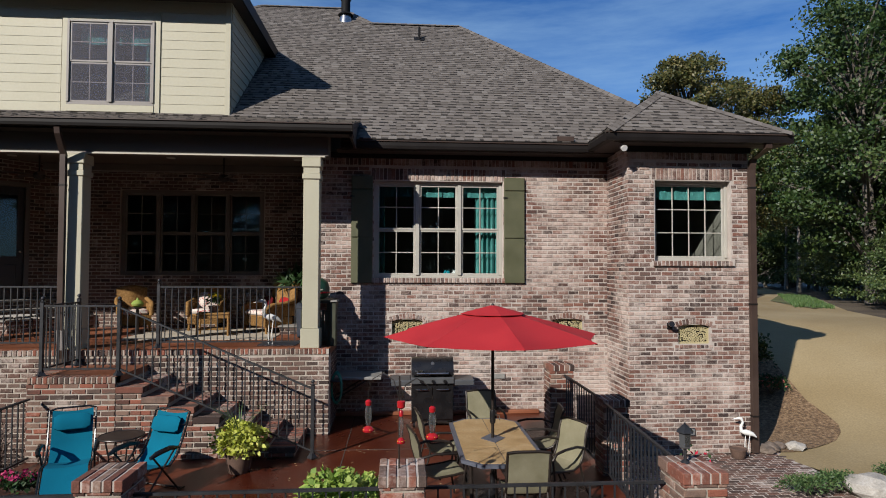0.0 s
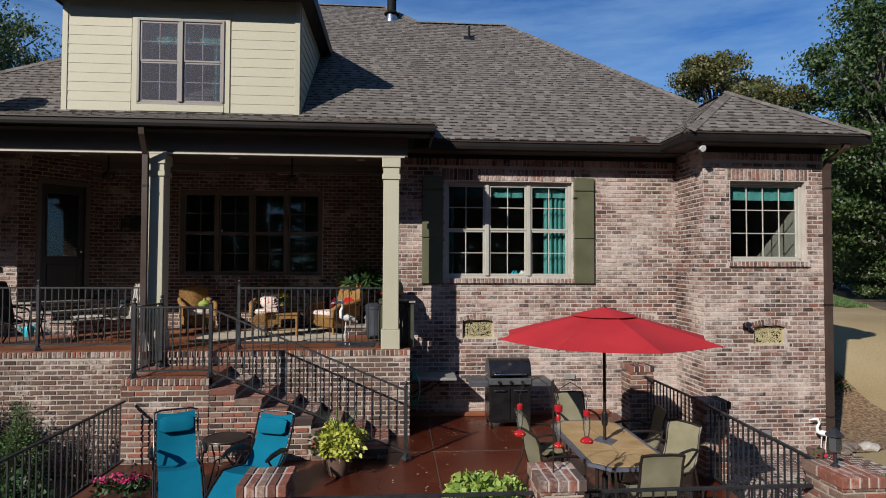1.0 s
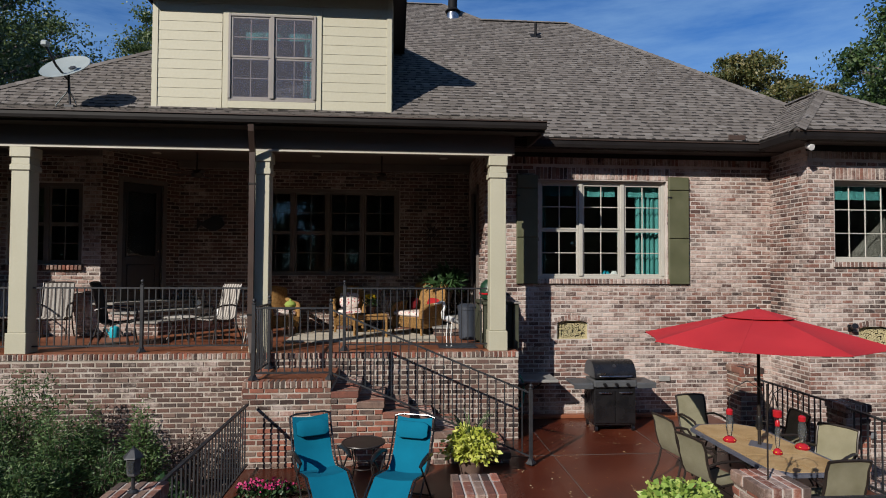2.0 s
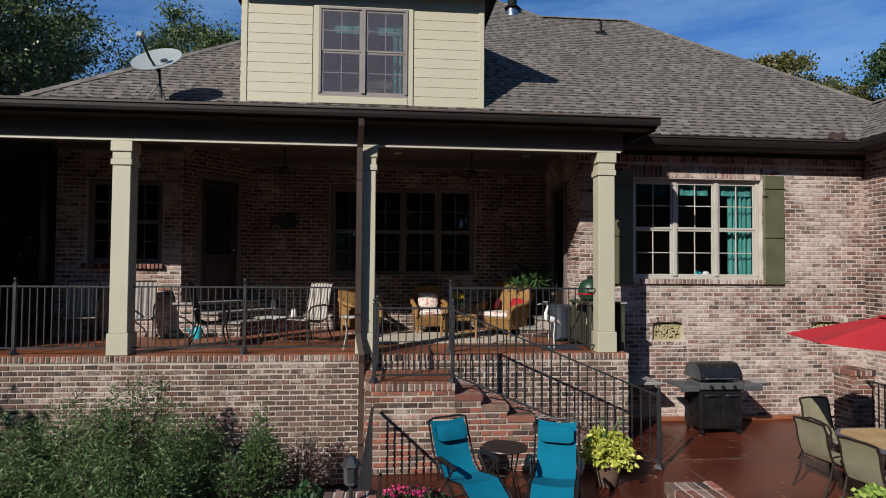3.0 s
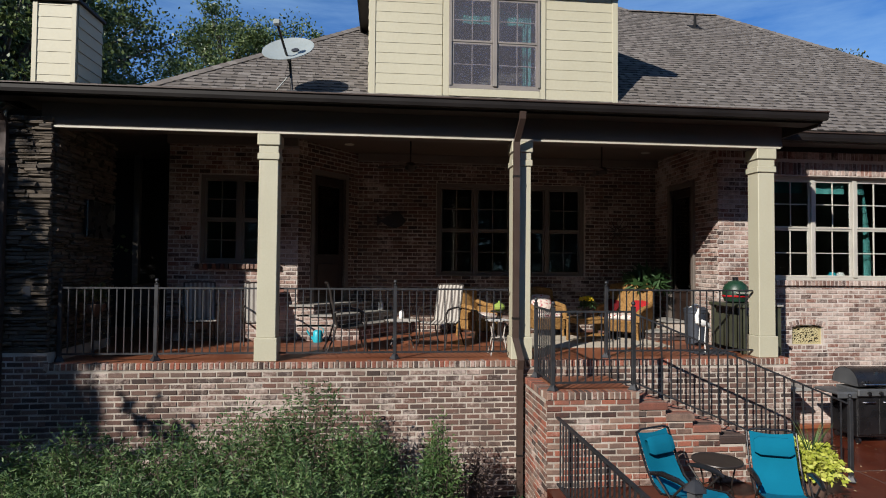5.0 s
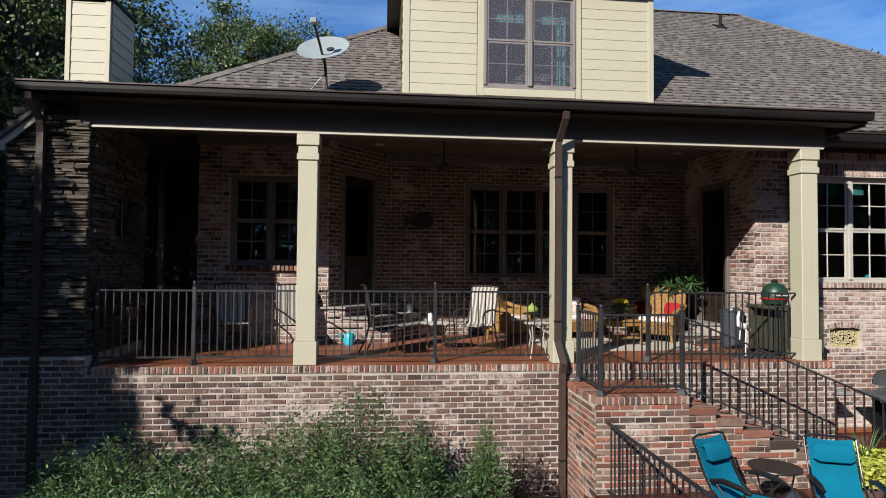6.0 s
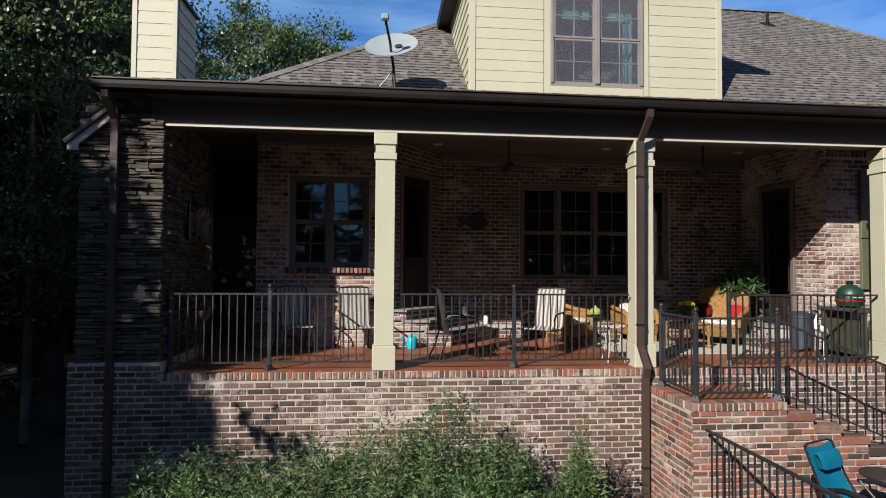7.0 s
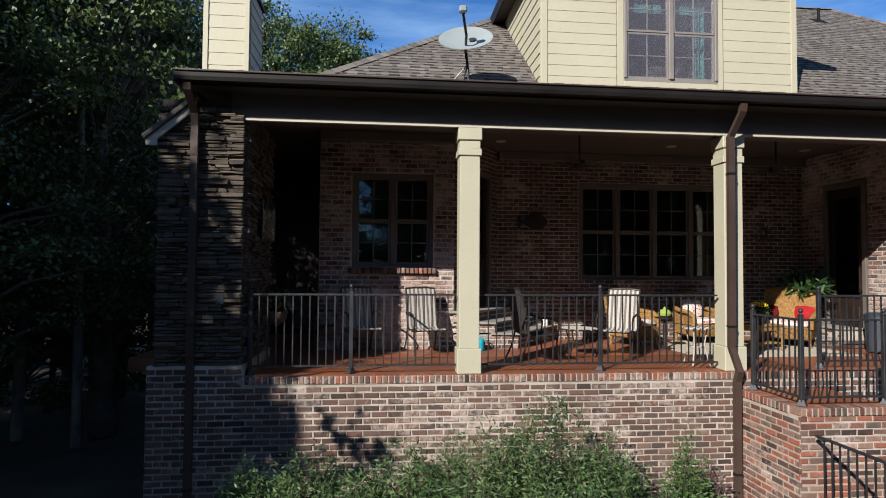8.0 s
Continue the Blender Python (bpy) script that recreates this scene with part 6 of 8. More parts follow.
def umbrella(at):
    t = thing("patio_umbrella", "open red octagonal patio umbrella on a dark pole", "umbrella", "", at)
    part("pole", Geo().tube([(0, 0, 0.05), (0, 0, 2.22)], 0.019, 12), M["bronze"], t, "", True)
    part("crank_box", Geo().lathe([(0.03, 0.88), (0.036, 0.90), (0.036, 1.02), (0.03, 1.04)], n=12), M["black"], t, "", True)
    part("crank_handle", Geo().tube([(0.03, -0.01, 0.98), (0.075, -0.02, 0.98), (0.08, -0.02, 0.92)], 0.007, 6), M["steel"], t, "", True)
    part("base", Geo().lathe([(0.24, 0.0), (0.24, 0.05), (0.06, 0.075), (0.035, 0.09), (0.035, 0.3)], n=20), M["black"], t, "", True)
    R, ze, zt = 1.31, 1.925, 2.255
    n = 8
    off = radians(-90 + 5)
    for i in range(n):
        a0, a1 = off + 2 * math.pi * i / n, off + 2 * math.pi * (i + 1) / n
        rows = []
        m = 7
        for j in range(m + 1):
            f = 0.09 + 0.91 * j / m
            row = []
            for k in range(7):
                g_ = k / 6
                p0 = Vector((math.cos(a0), math.sin(a0), 0)) * R * f
                p1 = Vector((math.cos(a1), math.sin(a1), 0)) * R * f
                p = p0.lerp(p1, g_)
                sag = 0.035 * math.sin(math.pi * g_) * f
                z = zt - (zt - ze) * (f ** 1.12) - sag * 0.6
                shrink = 1 - 0.05 * math.sin(math.pi * g_) * f
                row.append((p.x * shrink, p.y * shrink, z))
            rows.append(row)
        part("canopy_panel", Geo().sheet(rows, 0.004), M["red"], t, "", True)
        am = Vector((math.cos(a0), math.sin(a0), 0))
        rib = part("rib", Geo().tube([am * 0.05 + Vector((0, 0, zt - 0.05)), am * R * 0.5 + Vector((0, 0, zt - (zt - ze) * 0.5 ** 1.12 - 0.02)), am * R + Vector((0, 0, ze - 0.008))], 0.007, 6), M["bronze"], t)
        part("strut", Geo().tube([am * 0.04 + Vector((0, 0, 1.97)), am * R * 0.52 + Vector((0, 0, zt - (zt - ze) * 0.52 ** 1.12 - 0.03))], 0.006, 6), M["bronze"], rib)
    part("runner", Geo().lathe([(0.028, 1.93), (0.04, 1.95), (0.04, 1.99), (0.028, 2.01)], n=12), M["black"], t)
    top = []
    for j in range(3):
        f = (0.02, 0.16, 0.30)[j]
        top.append([(math.cos(off + 2 * math.pi * i / n) * R * f, math.sin(off + 2 * math.pi * i / n) * R * f, zt + 0.035 - (zt - ze) * f * 1.02) for i in range(n + 1)])
    part("vent_cap", Geo().sheet(top, 0.004), M["red"], t, "raised red wind vent")
    part("finial", Geo().lathe([(0.02, 2.25), (0.028, 2.28), (0.018, 2.30), (0.0, 2.32)], n=10), M["bronze"], t, "", True)
    return t


umbrella((TX, TY + 0.02, PATIO_Z))


# ---- grill, counter, hose ----
def grill(at):
    t = thing("gas_grill", "black gas grill with steel trim and side shelves on a cart", "grill", "", at)
    w, d = 0.36, 0.28
    part("cart", Geo().box(-w, w, -d + 0.03, d, 0.10, 0.74, 0.012), M["black"], t)
    for a, b in ((-w + 0.01, -0.006), (0.006, w - 0.01)):
        dr_ = part("door", Geo().box(a, b, -d + 0.008, -d + 0.03, 0.14, 0.70, 0.006), M["black"], t)
        part("handle", Geo().tube([(a + 0.06, -d - 0.002, 0.655), (a + 0.09, -d - 0.03, 0.655), (b - 0.09, -d - 0.03, 0.655), (b - 0.06, -d - 0.002, 0.655)], 0.010, 6), M["steel"], dr_, "steel handle", True)
    part("control_panel", Geo().box(-w - 0.01, w + 0.01, -d - 0.02, d - 0.1, 0.745, 0.86, 0.015), M["grey"], t)
    for i in range(3):
        part("knob", Geo().tube([(-0.2 + 0.2 * i, -d - 0.02, 0.80), (-0.2 + 0.2 * i, -d - 0.055, 0.80)], 0.026, 12), M["black"], t, "", True)
    rows = []
    for j in range(9):
        a = math.pi * (0.02 + 0.96 * j / 8)
        rows.append([(x, -math.cos(a) * 0.27 - 0.01, 0.865 + 0.30 * math.sin(a) ** 0.8) for x in (w, w * 0.5, 0, -w * 0.5, -w)])
    part("hood", Geo().sheet(rows, 0.01), M["black"], t, "domed black hood", True)
    for s in (-1, 1):
        pts = [(s * w, -math.cos(math.pi * (0.02 + 0.96 * j / 8)) * 0.27 - 0.01, 0.865 + 0.30 * math.sin(math.pi * (0.02 + 0.96 * j / 8)) ** 0.8) for j in range(9)]
        part("hood_end", Geo().slab(pts if s < 0 else pts[::-1], 0.012), M["grey"], t)
        part("side_shelf", Geo().box(s * (w + 0.01) if s > 0 else -w - 0.36, w + 0.36 if s > 0 else -w - 0.01, -d, d - 0.06, 0.775, 0.815, 0.012), M["grey"], t)
        part("shelf_apron", Geo().box(w + 0.02 if s > 0 else -w - 0.35, w + 0.35 if s > 0 else -w - 0.02, -d - 0.006, -d + 0.01, 0.72, 0.80, 0.006), M["grey"], t)
    part("hood_handle", Geo().tube([(-0.27, -d - 0.0, 0.93), (-0.27, -d - 0.05, 0.935), (0.27, -d - 0.05, 0.935), (0.27, -d - 0.0, 0.93)], 0.013, 8), M["steel"], t, "steel hood handle", True)
    part("thermometer", Geo().tube([(0.0, -0.20, 1.085), (0.0, -0.222, 1.09)], 0.03, 14), M["steel"], t, "round steel thermometer", True)
    part("badge", Geo().box(-0.3, -0.17, -0.292, -0.285, 0.955, 0.985), M["steel"], t)
    for sx in (-1, 1):
        for sy in (-1, 1):
            part("wheel", Geo().tube([(sx * 0.32 - 0.018, sy * 0.22, 0.045), (sx * 0.32 + 0.018, sy * 0.22, 0.045)], 0.045, 12), M["black"], t)
    return t


grill((1.73, 10.32, PATIO_Z))
t = thing("outdoor_counter", "grey stone slab counter on iron brackets beside the porch", "counter", "", (0, 0, 0))
part("slab", Geo().box(0.02, 0.84, 10.35, 11.0, -0.64, -0.59, 0.008), M["counter"], t)
for yy in (10.45, 10.9):
    part("bracket", Geo().tube([(0.02, yy, -1.0), (0.6, yy, -0.65)], 0.015, 6), M["iron"], t)
t = thing("garden_hose", "coiled green garden hose hanging on the porch end wall", "hose", "", (0.0, 9.9, 0))
hg = Geo()
for i in range(6):
    rr_ = 0.19 + 0.012 * (i % 3)
    hg.tube([(0.09 + rr_ * 0.42 * math.cos(a), 0.16 + 0.018 * i, -0.72 + rr_ * 1.25 * math.sin(a)) for a in np.linspace(0, 2 * math.pi, 25)[:-1]], 0.011, 6, close=True)
part("coil", hg, M["hose"], t, "", True)
part("hanger", Geo().box(0.0, 0.16, 0.04, 0.16, -0.60, -0.57, 0.006), M["iron"], t)


# ---- hummingbird feeders ----
def hook(at):
    t = thing("shepherd_hook", "tall dark iron shepherd hook with several arms", "garden hook", "", at)
    part("pole", Geo().tube([(0, 0, -0.3), (0, 0, 0.80)], 0.007, 8), M["bronze"], t, "", True)
    for k, (dx, dy, z) in enumerate(((0.27, -0.03, 0.72), (-0.26, 0.09, 0.76), (0.015, -0.10, 0.70))):
        L = Vector((dx, dy, 0))
        part("arm", Geo().tube([Vector((0, 0, z - 0.16)), L * 0.2 + Vector((0, 0, z)), L * 0.55 + Vector((0, 0, z + 0.06)), L * 0.9 + Vector((0, 0, z)), L + Vector((0, 0, z - 0.06)), L * 1.06 + Vector((0, 0, z - 0.02))], 0.0045, 6), M["bronze"], t, "", True)
    return t


def feeder(at, s=1.0):
    t = thing("hummingbird_feeder", "red and clear glass hummingbird feeder hanging from a hook", "bird feeder", "hummingbird feeders", at)
    part("bottle", Geo().lathe([(0.022 * s, 0.05), (0.03 * s, 0.07), (0.045 * s, 0.13), (0.043 * s, 0.2), (0.032 * s, 0.235)], n=14), M["clear"], t, "", True)
    part("cap", Geo().lathe([(0.04 * s, 0.235), (0.042 * s, 0.27), (0.02 * s, 0.285)], n=14), M["redplastic"], t, "red cap", True)
    part("tray", Geo().lathe([(0.03 * s, 0.0), (0.075 * s, 0.006), (0.082 * s, 0.022), (0.06 * s, 0.04), (0.02 * s, 0.055)], n=18), M["redplastic"], t, "red feeding tray", True)
    for i in range(5):
        a = 2 * math.pi * i / 5
        part("port", Geo().lathe([(0.007, 0), (0.008, 0.005), (0.0, 0.008)], (0.068 * s * math.cos(a), 0.068 * s * math.sin(a), 0.024), 8), M["flower_yellow"], t)
    part("wire", Geo().tube([(0, 0, 0.28), (0, 0, 0.36), (0.01, 0, 0.39)], 0.003, 5), M["bronze"], t)
    return t


hook((1.15, 5.10, -0.42))
feeder((1.437, 5.07, -0.165), 0.72)
feeder((0.876, 5.20, -0.13), 0.66)
f2 = feeder((1.165, 4.99, -0.178), 0.46)
part("ant_moat", Geo().lathe([(0.02, 0.30), (0.034, 0.31), (0.036, 0.36), (0.028, 0.365)], n=14), M["redplastic"], f2, "red ant moat cup", True)


# ---- planters ----
def pot(name, label, at, r, h, category="planter", group="planters"):
    t = thing(name, label, category, group, at)
    part("pot", Geo().lathe([(r * 0.68, 0), (r * 0.72, 0.01), (r * 0.95, h * 0.8), (r, h * 0.82), (r * 1.04, h), (r * 0.94, h), (r * 0.9, h * 0.9), (0.0, h * 0.88)], n=20), M["pot"], t, "", True)
    return t


def foliage(t, name, n, center, radii, length, width, mat, seed, droop=0.3, power=0.5):
    r = np.random.default_rng(seed)
    d = r.normal(size=(n, 3))
    d /= np.linalg.norm(d, axis=1, keepdims=True)
    d[:, 2] = np.where(d[:, 2] < -0.35, -d[:, 2], d[:, 2])
    rad = r.uniform(0, 1, n) ** power
    wob = 1 + 0.25 * np.sin(d[:, 0] * 5 + seed) * np.cos(d[:, 1] * 6 + 2 * d[:, 2])
    p = np.array(center) + d * (rad * wob)[:, None] * np.array(radii)
    return part(name, quads_mesh(name, leaves(p, length, width, r, droop, d), mat), None, t)


def planter(at, label, mat, seed, size=1.0, spikes=True, n=1500):
    t = pot("planter", label, at, 0.19 * size, 0.30 * size)
    foliage(t, "leafy_plant", n, (0, 0, 0.36 * size), (0.36 * size, 0.32 * size, 0.30 * size), 0.08, 0.05, mat, seed, 0.45, 0.4)
    if spikes:
        g = Geo()
        r = random.Random(seed)
        for i in range(26):
            a, e = r.uniform(0, 6.28), r.uniform(0.15, 0.55)
            p0 = Vector((0, 0, 0.5 * size))
            d = Vector((math.cos(a) * e, math.sin(a) * e, 0.42))
            s = Vector((-math.sin(a), math.cos(a), 0)) * 0.007
            g.add([p0 - s, p0 + s, p0 + d * 0.6 + s * 0.7, p0 + d * 0.6 - s * 0.7, p0 + d + Vector((0, 0, -0.1 * e))], [(0, 1, 2, 3), (3, 2, 4)])
        part("spiky_grass", g, M["shrub"], t, "thin arching grass blades")
        foliage(t, "red_flower", 30, (-0.2 * size, 0.05, 0.5 * size), (0.07, 0.06, 0.05), 0.03, 0.026, M["flower_red"], seed + 1)
    return t


planter((-0.98, 8.05, PATIO_Z), "lime green sweet potato vine spilling from a pot with spiky grass", M["lime"], 201)
planter((0.60, 5.45, PATIO_Z + 0.1), "bright green bushy plant in a pot by the brick piers", M["limedark"], 202, 1.15, False, 1900)
for i, (x, y, rx) in enumerate(((-3.45, 7.45, 0.42), (-2.75, 6.35, 0.4))):
    t = thing("flower_patch", "magenta geraniums with dark leaves at the patio edge", "flowers", "geraniums", (x, y, PATIO_Z))
    foliage(t, "foliage", 500, (0, 0, 0.10), (rx, 0.24, 0.13), 0.06, 0.045, M["fern"], 205 + 2 * i)
    foliage(t, "bloom", 150, (0, 0, 0.19), (rx * 0.95, 0.22, 0.07), 0.04, 0.036, M["flower_pink"], 206 + 2 * i)
t = thing("rose_bush", "thin rose bush with red blooms beside the railing", "rose bush", "", (4.25, 5.9, YARD_Z))
foliage(t, "foliage", 500, (0, 0, 0.75), (0.26, 0.35, 0.6), 0.05, 0.035, M["fern"], 207)
foliage(t, "bloom", 70, (0, 0, 0.95), (0.24, 0.3, 0.45), 0.045, 0.04, M["flower_red"], 208)
part("stem", Geo().tube([(0, 0, 0), (0.05, 0.03, 0.5), (-0.03, 0.05, 1.1)], 0.008, 6), M["bark"], t)

# ---- shutters, lights, wall details ----
def shutter(x0, x1, z0, z1):
    t = thing("shutter", "olive green panelled wooden shutter fixed beside the window", "shutter", "window shutters", (x0, FY, z0))
    w, h = x1 - x0, z1 - z0
    part("backboard", Geo().box(0, w, -0.04, -0.015, 0, h, 0.004), M["shutter"], t)
    for a, b in ((0.0, h * 0.42), (h * 0.42 + 0.012, h * 0.87), (h * 0.87 + 0.012, h)):
        part("panel", Geo().box(0.006, w - 0.006, -0.062, -0.0405, a + 0.004, b, 0.008), M["shutter"], t)
    part("hinge", Geo().box(-0.02, 0.06, -0.07, -0.067, h * 0.8, h * 0.8 + 0.03), M["black"], t)
    return t


shutter(0.24, 0.64, 1.04, 3.06)
shutter(3.14, 3.54, 1.04, 3.06)


def flood(at, label):
    t = thing("flood_light", label, "flood light", "flood lights", at)
    part("base", Geo().lathe([(0.05, 0), (0.05, 0.02), (0.02, 0.03)], n=12), M["soffit"], t)
    part("lamp_head", Geo().tube([(0, 0, -0.02), (0.0, -0.03, -0.07), (0.01, -0.12, -0.11)], [0.03, 0.045, 0.055], 12), M["white"], t, "pale lamp head", True)


flood((4.95, 9.72, 3.49), "white flood light under the bay eave")
t = thing("wall_light", "small dark spot light on the bay wall", "wall light", "", (5.91, BY - 0.01, 0.32))
part("plate", Geo().box(-0.05, 0.05, -0.02, 0.01, -0.06, 0.06, 0.008), M["black"], t)
part("lamp_head", Geo().tube([(0, -0.02, 0.0), (-0.02, -0.09, 0.03), (-0.03, -0.15, 0.05)], [0.03, 0.045, 0.05], 12), M["black"], t, "", True)
t = thing("faucet_box", "small grey outlet cover on the brick wall", "outlet cover", "", (3.05, FY - 0.012, -0.72))
part("cover", Geo().box(-0.11, 0.11, -0.02, 0.0, -0.05, 0.05, 0.008), M["counter"], t)
t = thing("outlet_plate", "small grey switch plate on the stone pier", "outlet cover", "", (-10.78, SY0 - 0.045, 0.95))
part("cover", Geo().box(-0.05, 0.05, -0.012, 0.02, -0.07, 0.07, 0.006), M["bluegrey"], t)

# ---- roof things ----
t = thing("roof_vent_pipe", "black roof flue pipe with a silver flashing cone and storm collar", "vent pipe", "", (-0.42, 16.62, main_z(16.62)))
part("flashing", Geo().lathe([(0.22, -0.2), (0.19, -0.05), (0.15, 0.1), (0.145, 0.14)], n=16), M["steel"], t, "silver flashing", True)
part("storm_collar", Geo().lathe([(0.21, 0.12), (0.215, 0.135), (0.15, 0.20), (0.13, 0.21)], n=16), M["soot"], t, "", True)
part("pipe", Geo().tube([(0, 0, -0.1), (0, 0, 0.95)], 0.128, 16), M["soot"], t, "", True)
part("pipe_joint", Geo().lathe([(0.13, 0.56), (0.15, 0.565), (0.15, 0.60), (0.13, 0.605)], n=16), M["soot"], t, "", True)
part("cap", Geo().lathe([(0.13, 0.93), (0.19, 0.95), (0.19, 1.04), (0.05, 1.10), (0.0, 1.11)], n=16), M["soot"], t, "", True)
t = thing("roof_vent", "small dark plumbing vent pipe on the roof", "vent pipe", "", (1.64, 15.33, main_z(15.33)))
part("flashing", Geo().slab([(-0.14, -0.12, 0.025 - 0.12 * SLOPE), (0.14, -0.12, 0.025 - 0.12 * SLOPE), (0.14, 0.12, 0.025 + 0.12 * SLOPE), (-0.14, 0.12, 0.025 + 0.12 * SLOPE)], 0.012), M["soot"], t)
part("pipe", Geo().tube([(0, 0, -0.05), (0, 0, 0.33)], 0.034, 10), M["soot"], t, "", True)
t = thing("roof_kick", "small metal splash guard on the gutter", "splash guard", "", (4.2, 10.5, 3.68))
part("plate", Geo().box(-0.16, 0.16, 0.0, 0.02, 0.0, 0.09, 0.004), M["spout"], t)


def dish(at):
    t = thing("satellite_dish", "pale grey satellite dish on a tripod mast on the porch roof", "satellite dish", "", at)
    part("mast", Geo().tube([(0.06, 0, 0.0), (0.03, 0, 0.40), (0, 0.03, 0.68)], 0.022, 10), M["black"], t, "", True)
    for dx, dy in ((-0.22, 0.05), (0.0, 0.32)):
        part("strut", Geo().tube([(dx, dy, 0.085 + dy * 0.30), (0.03, 0.0, 0.38)], 0.010, 6), M["dish"], t)
    part("foot_plate", Geo().box(-0.02, 0.14, -0.06, 0.06, 0.05, 0.11, 0.006), M["iron"], t)
    rows = []
    for j in range(7):
        r = 0.40 * j / 6
        rows.append([(r * 1.02 * math.cos(a), 0.0 + 0.38 * (r * r), r * 0.86 * math.sin(a)) for a in np.linspace(0, 2 * math.pi, 29)])
    bowl = part("bowl", Geo().sheet(rows, 0.008), M["dish"], t, "shallow oval dish bowl", True)
    aim = Vector((-0.10, -0.74, 0.67)).normalized()
    face = Matrix.Translation((0.0, -0.03, 0.72)) @ Vector((0, 1, 0)).rotation_difference(aim).to_matrix().to_4x4()
    bowl.matrix_basis = face
    part("emblem", Geo().slab([(0.10 + 0.06 * math.cos(a), 0.022, 0.02 + 0.05 * math.sin(a)) for a in np.linspace(0, 2 * math.pi, 13)[:-1]], 0.006), M["iron"], t).matrix_basis = face
    part("feed_arm", Geo().tube([(0.0, 0.0, 0.56), (-0.03, -0.30, 0.70), (-0.10, -0.46, 0.96)], 0.02, 8), M["black"], t, "", True)
    part("feed_horn", Geo().box(-0.16, -0.05, -0.53, -0.43, 0.945, 1.04, 0.02), M["dish"], t, "pale receiver head")
    return t


dish((-7.62, 10.85, porch_z(10.85) - 0.07))


# ---- porch furniture ----
# stoop before the angled door: treads parallel to the door wall, a brick cheek in line with the left wall
S_EDGE = (ELBOW - CORNER).normalized()
S_OUT = Vector((S_EDGE.y, -S_EDGE.x, 0.0))
CHEEK_Y = LWY - 0.03
stoop = structure("steps_stoop", Geo().slab([(-7.20, 12.45, 0.2), (-6.80, 12.45, 0.2), (-6.35, 13.2, 0.2), (-6.65, 13.2, 0.2)], 0.19), M["mortar_pale"], "brick stoop with grey stone treads at the back door", "steps")
for k_, (z0, z1) in enumerate(((0.0, 0.24), (0.275, 0.42), (0.455, 0.60))):
    a = Vector((-6.52 - 0.40 * k_, CHEEK_Y, 0.0))
    run = (KY - 0.01 - CHEEK_Y) / S_EDGE.y
    wall_pt = a + S_EDGE * run
    part("riser", Geo().slab([(a.x, a.y, z1), (wall_pt.x, wall_pt.y, z1), (ELBOW.x, KY - 0.01, z1), (CORNER.x, CHEEK_Y, z1)], z1 - z0), M["mortar_pale"], stoop)
    rows = max(1, round((z1 - z0) / 0.078))
    lay(stoop, course_rects(run - 0.03, z1 - z0, (), 0.05 * k_, BL, (z1 - z0) / rows), a + Vector((0, 0, z0)), S_EDGE, S_OUT, (-1, 9, -1, 9), "plain", 300 + k_)
    lay(stoop, course_rects(a.x - CORNER.x, z1 - z0, (), 0.05 * k_, BL, (z1 - z0) / rows), (CORNER.x, CHEEK_Y, z0), (1, 0, 0), (0, -1, 0), (-1, 9, -1, 9), False, 303 + k_)
    f_, lip = a + S_OUT * 0.04, Vector((-0.02, -0.035, 0.0))
    tread = [f_ + lip, f_ + S_EDGE * run, wall_pt - Vector((0.46, 0, 0)), a - Vector((0.46, 0, 0)) + lip]
    part("tread", Geo().slab([(p.x, p.y, z1 + 0.035) for p in tread], 0.035), M["tread"], stoop, "grey stone tread")
for wall_, w_, y_ in ((facade, fw, FY), (bay_wall, bw, BY)):
    part("sill_mortar", Geo().box(w_[0] - 0.045, w_[1] + 0.045, y_ - 0.045, y_ - 0.01, w_[2] - 0.088, w_[2] - 0.006), M["mortar_pale"], wall_)
    rowlock_edge(wall_, w_[0] - 0.05, w_[1] + 0.06, y_ - 0.035, w_[2] - 0.006, mat="brick_obj")
rowlock_edge(left_wall, -9.38, -7.91, LWY - 0.06, 1.345)
striped = sling_chair("striped_chair", "cream and grey striped sling chair with curled dark metal arms", (-5.15, 11.15, 0), -38, None, "porch sling chairs", 0.23, True, 1.02)
copy_thing(striped, pose(-8.12, 11.5, 0, 0, 0, 14))
copy_thing(striped, pose(-9.12, 11.6, 0, 0, 0, 20))
sling_chair("dark_chair", "dark sling porch chair with curled metal arms", (-6.62, 10.62, 0), 100, M["dark_sling"], "porch sling chairs", 0.23, False, 1.06)
sling_chair("dark_chair", "dark sling porch chair beside the dining table", (-9.9, 11.9, 0), 60, M["dark_sling"], "porch sling chairs", 0.23, False, 0.98)
side_table("side_table", "small round cream slatted porch table with dark legs", (-5.78, 11.2, 0), 0.29, 0.44, M["stripe_light"], True)
side_table("side_table", "small round pale wire table beside a porch column", (-4.34, 10.32, 0), 0.19, 0.52, M["white"], False, "", M["stripe_light"])


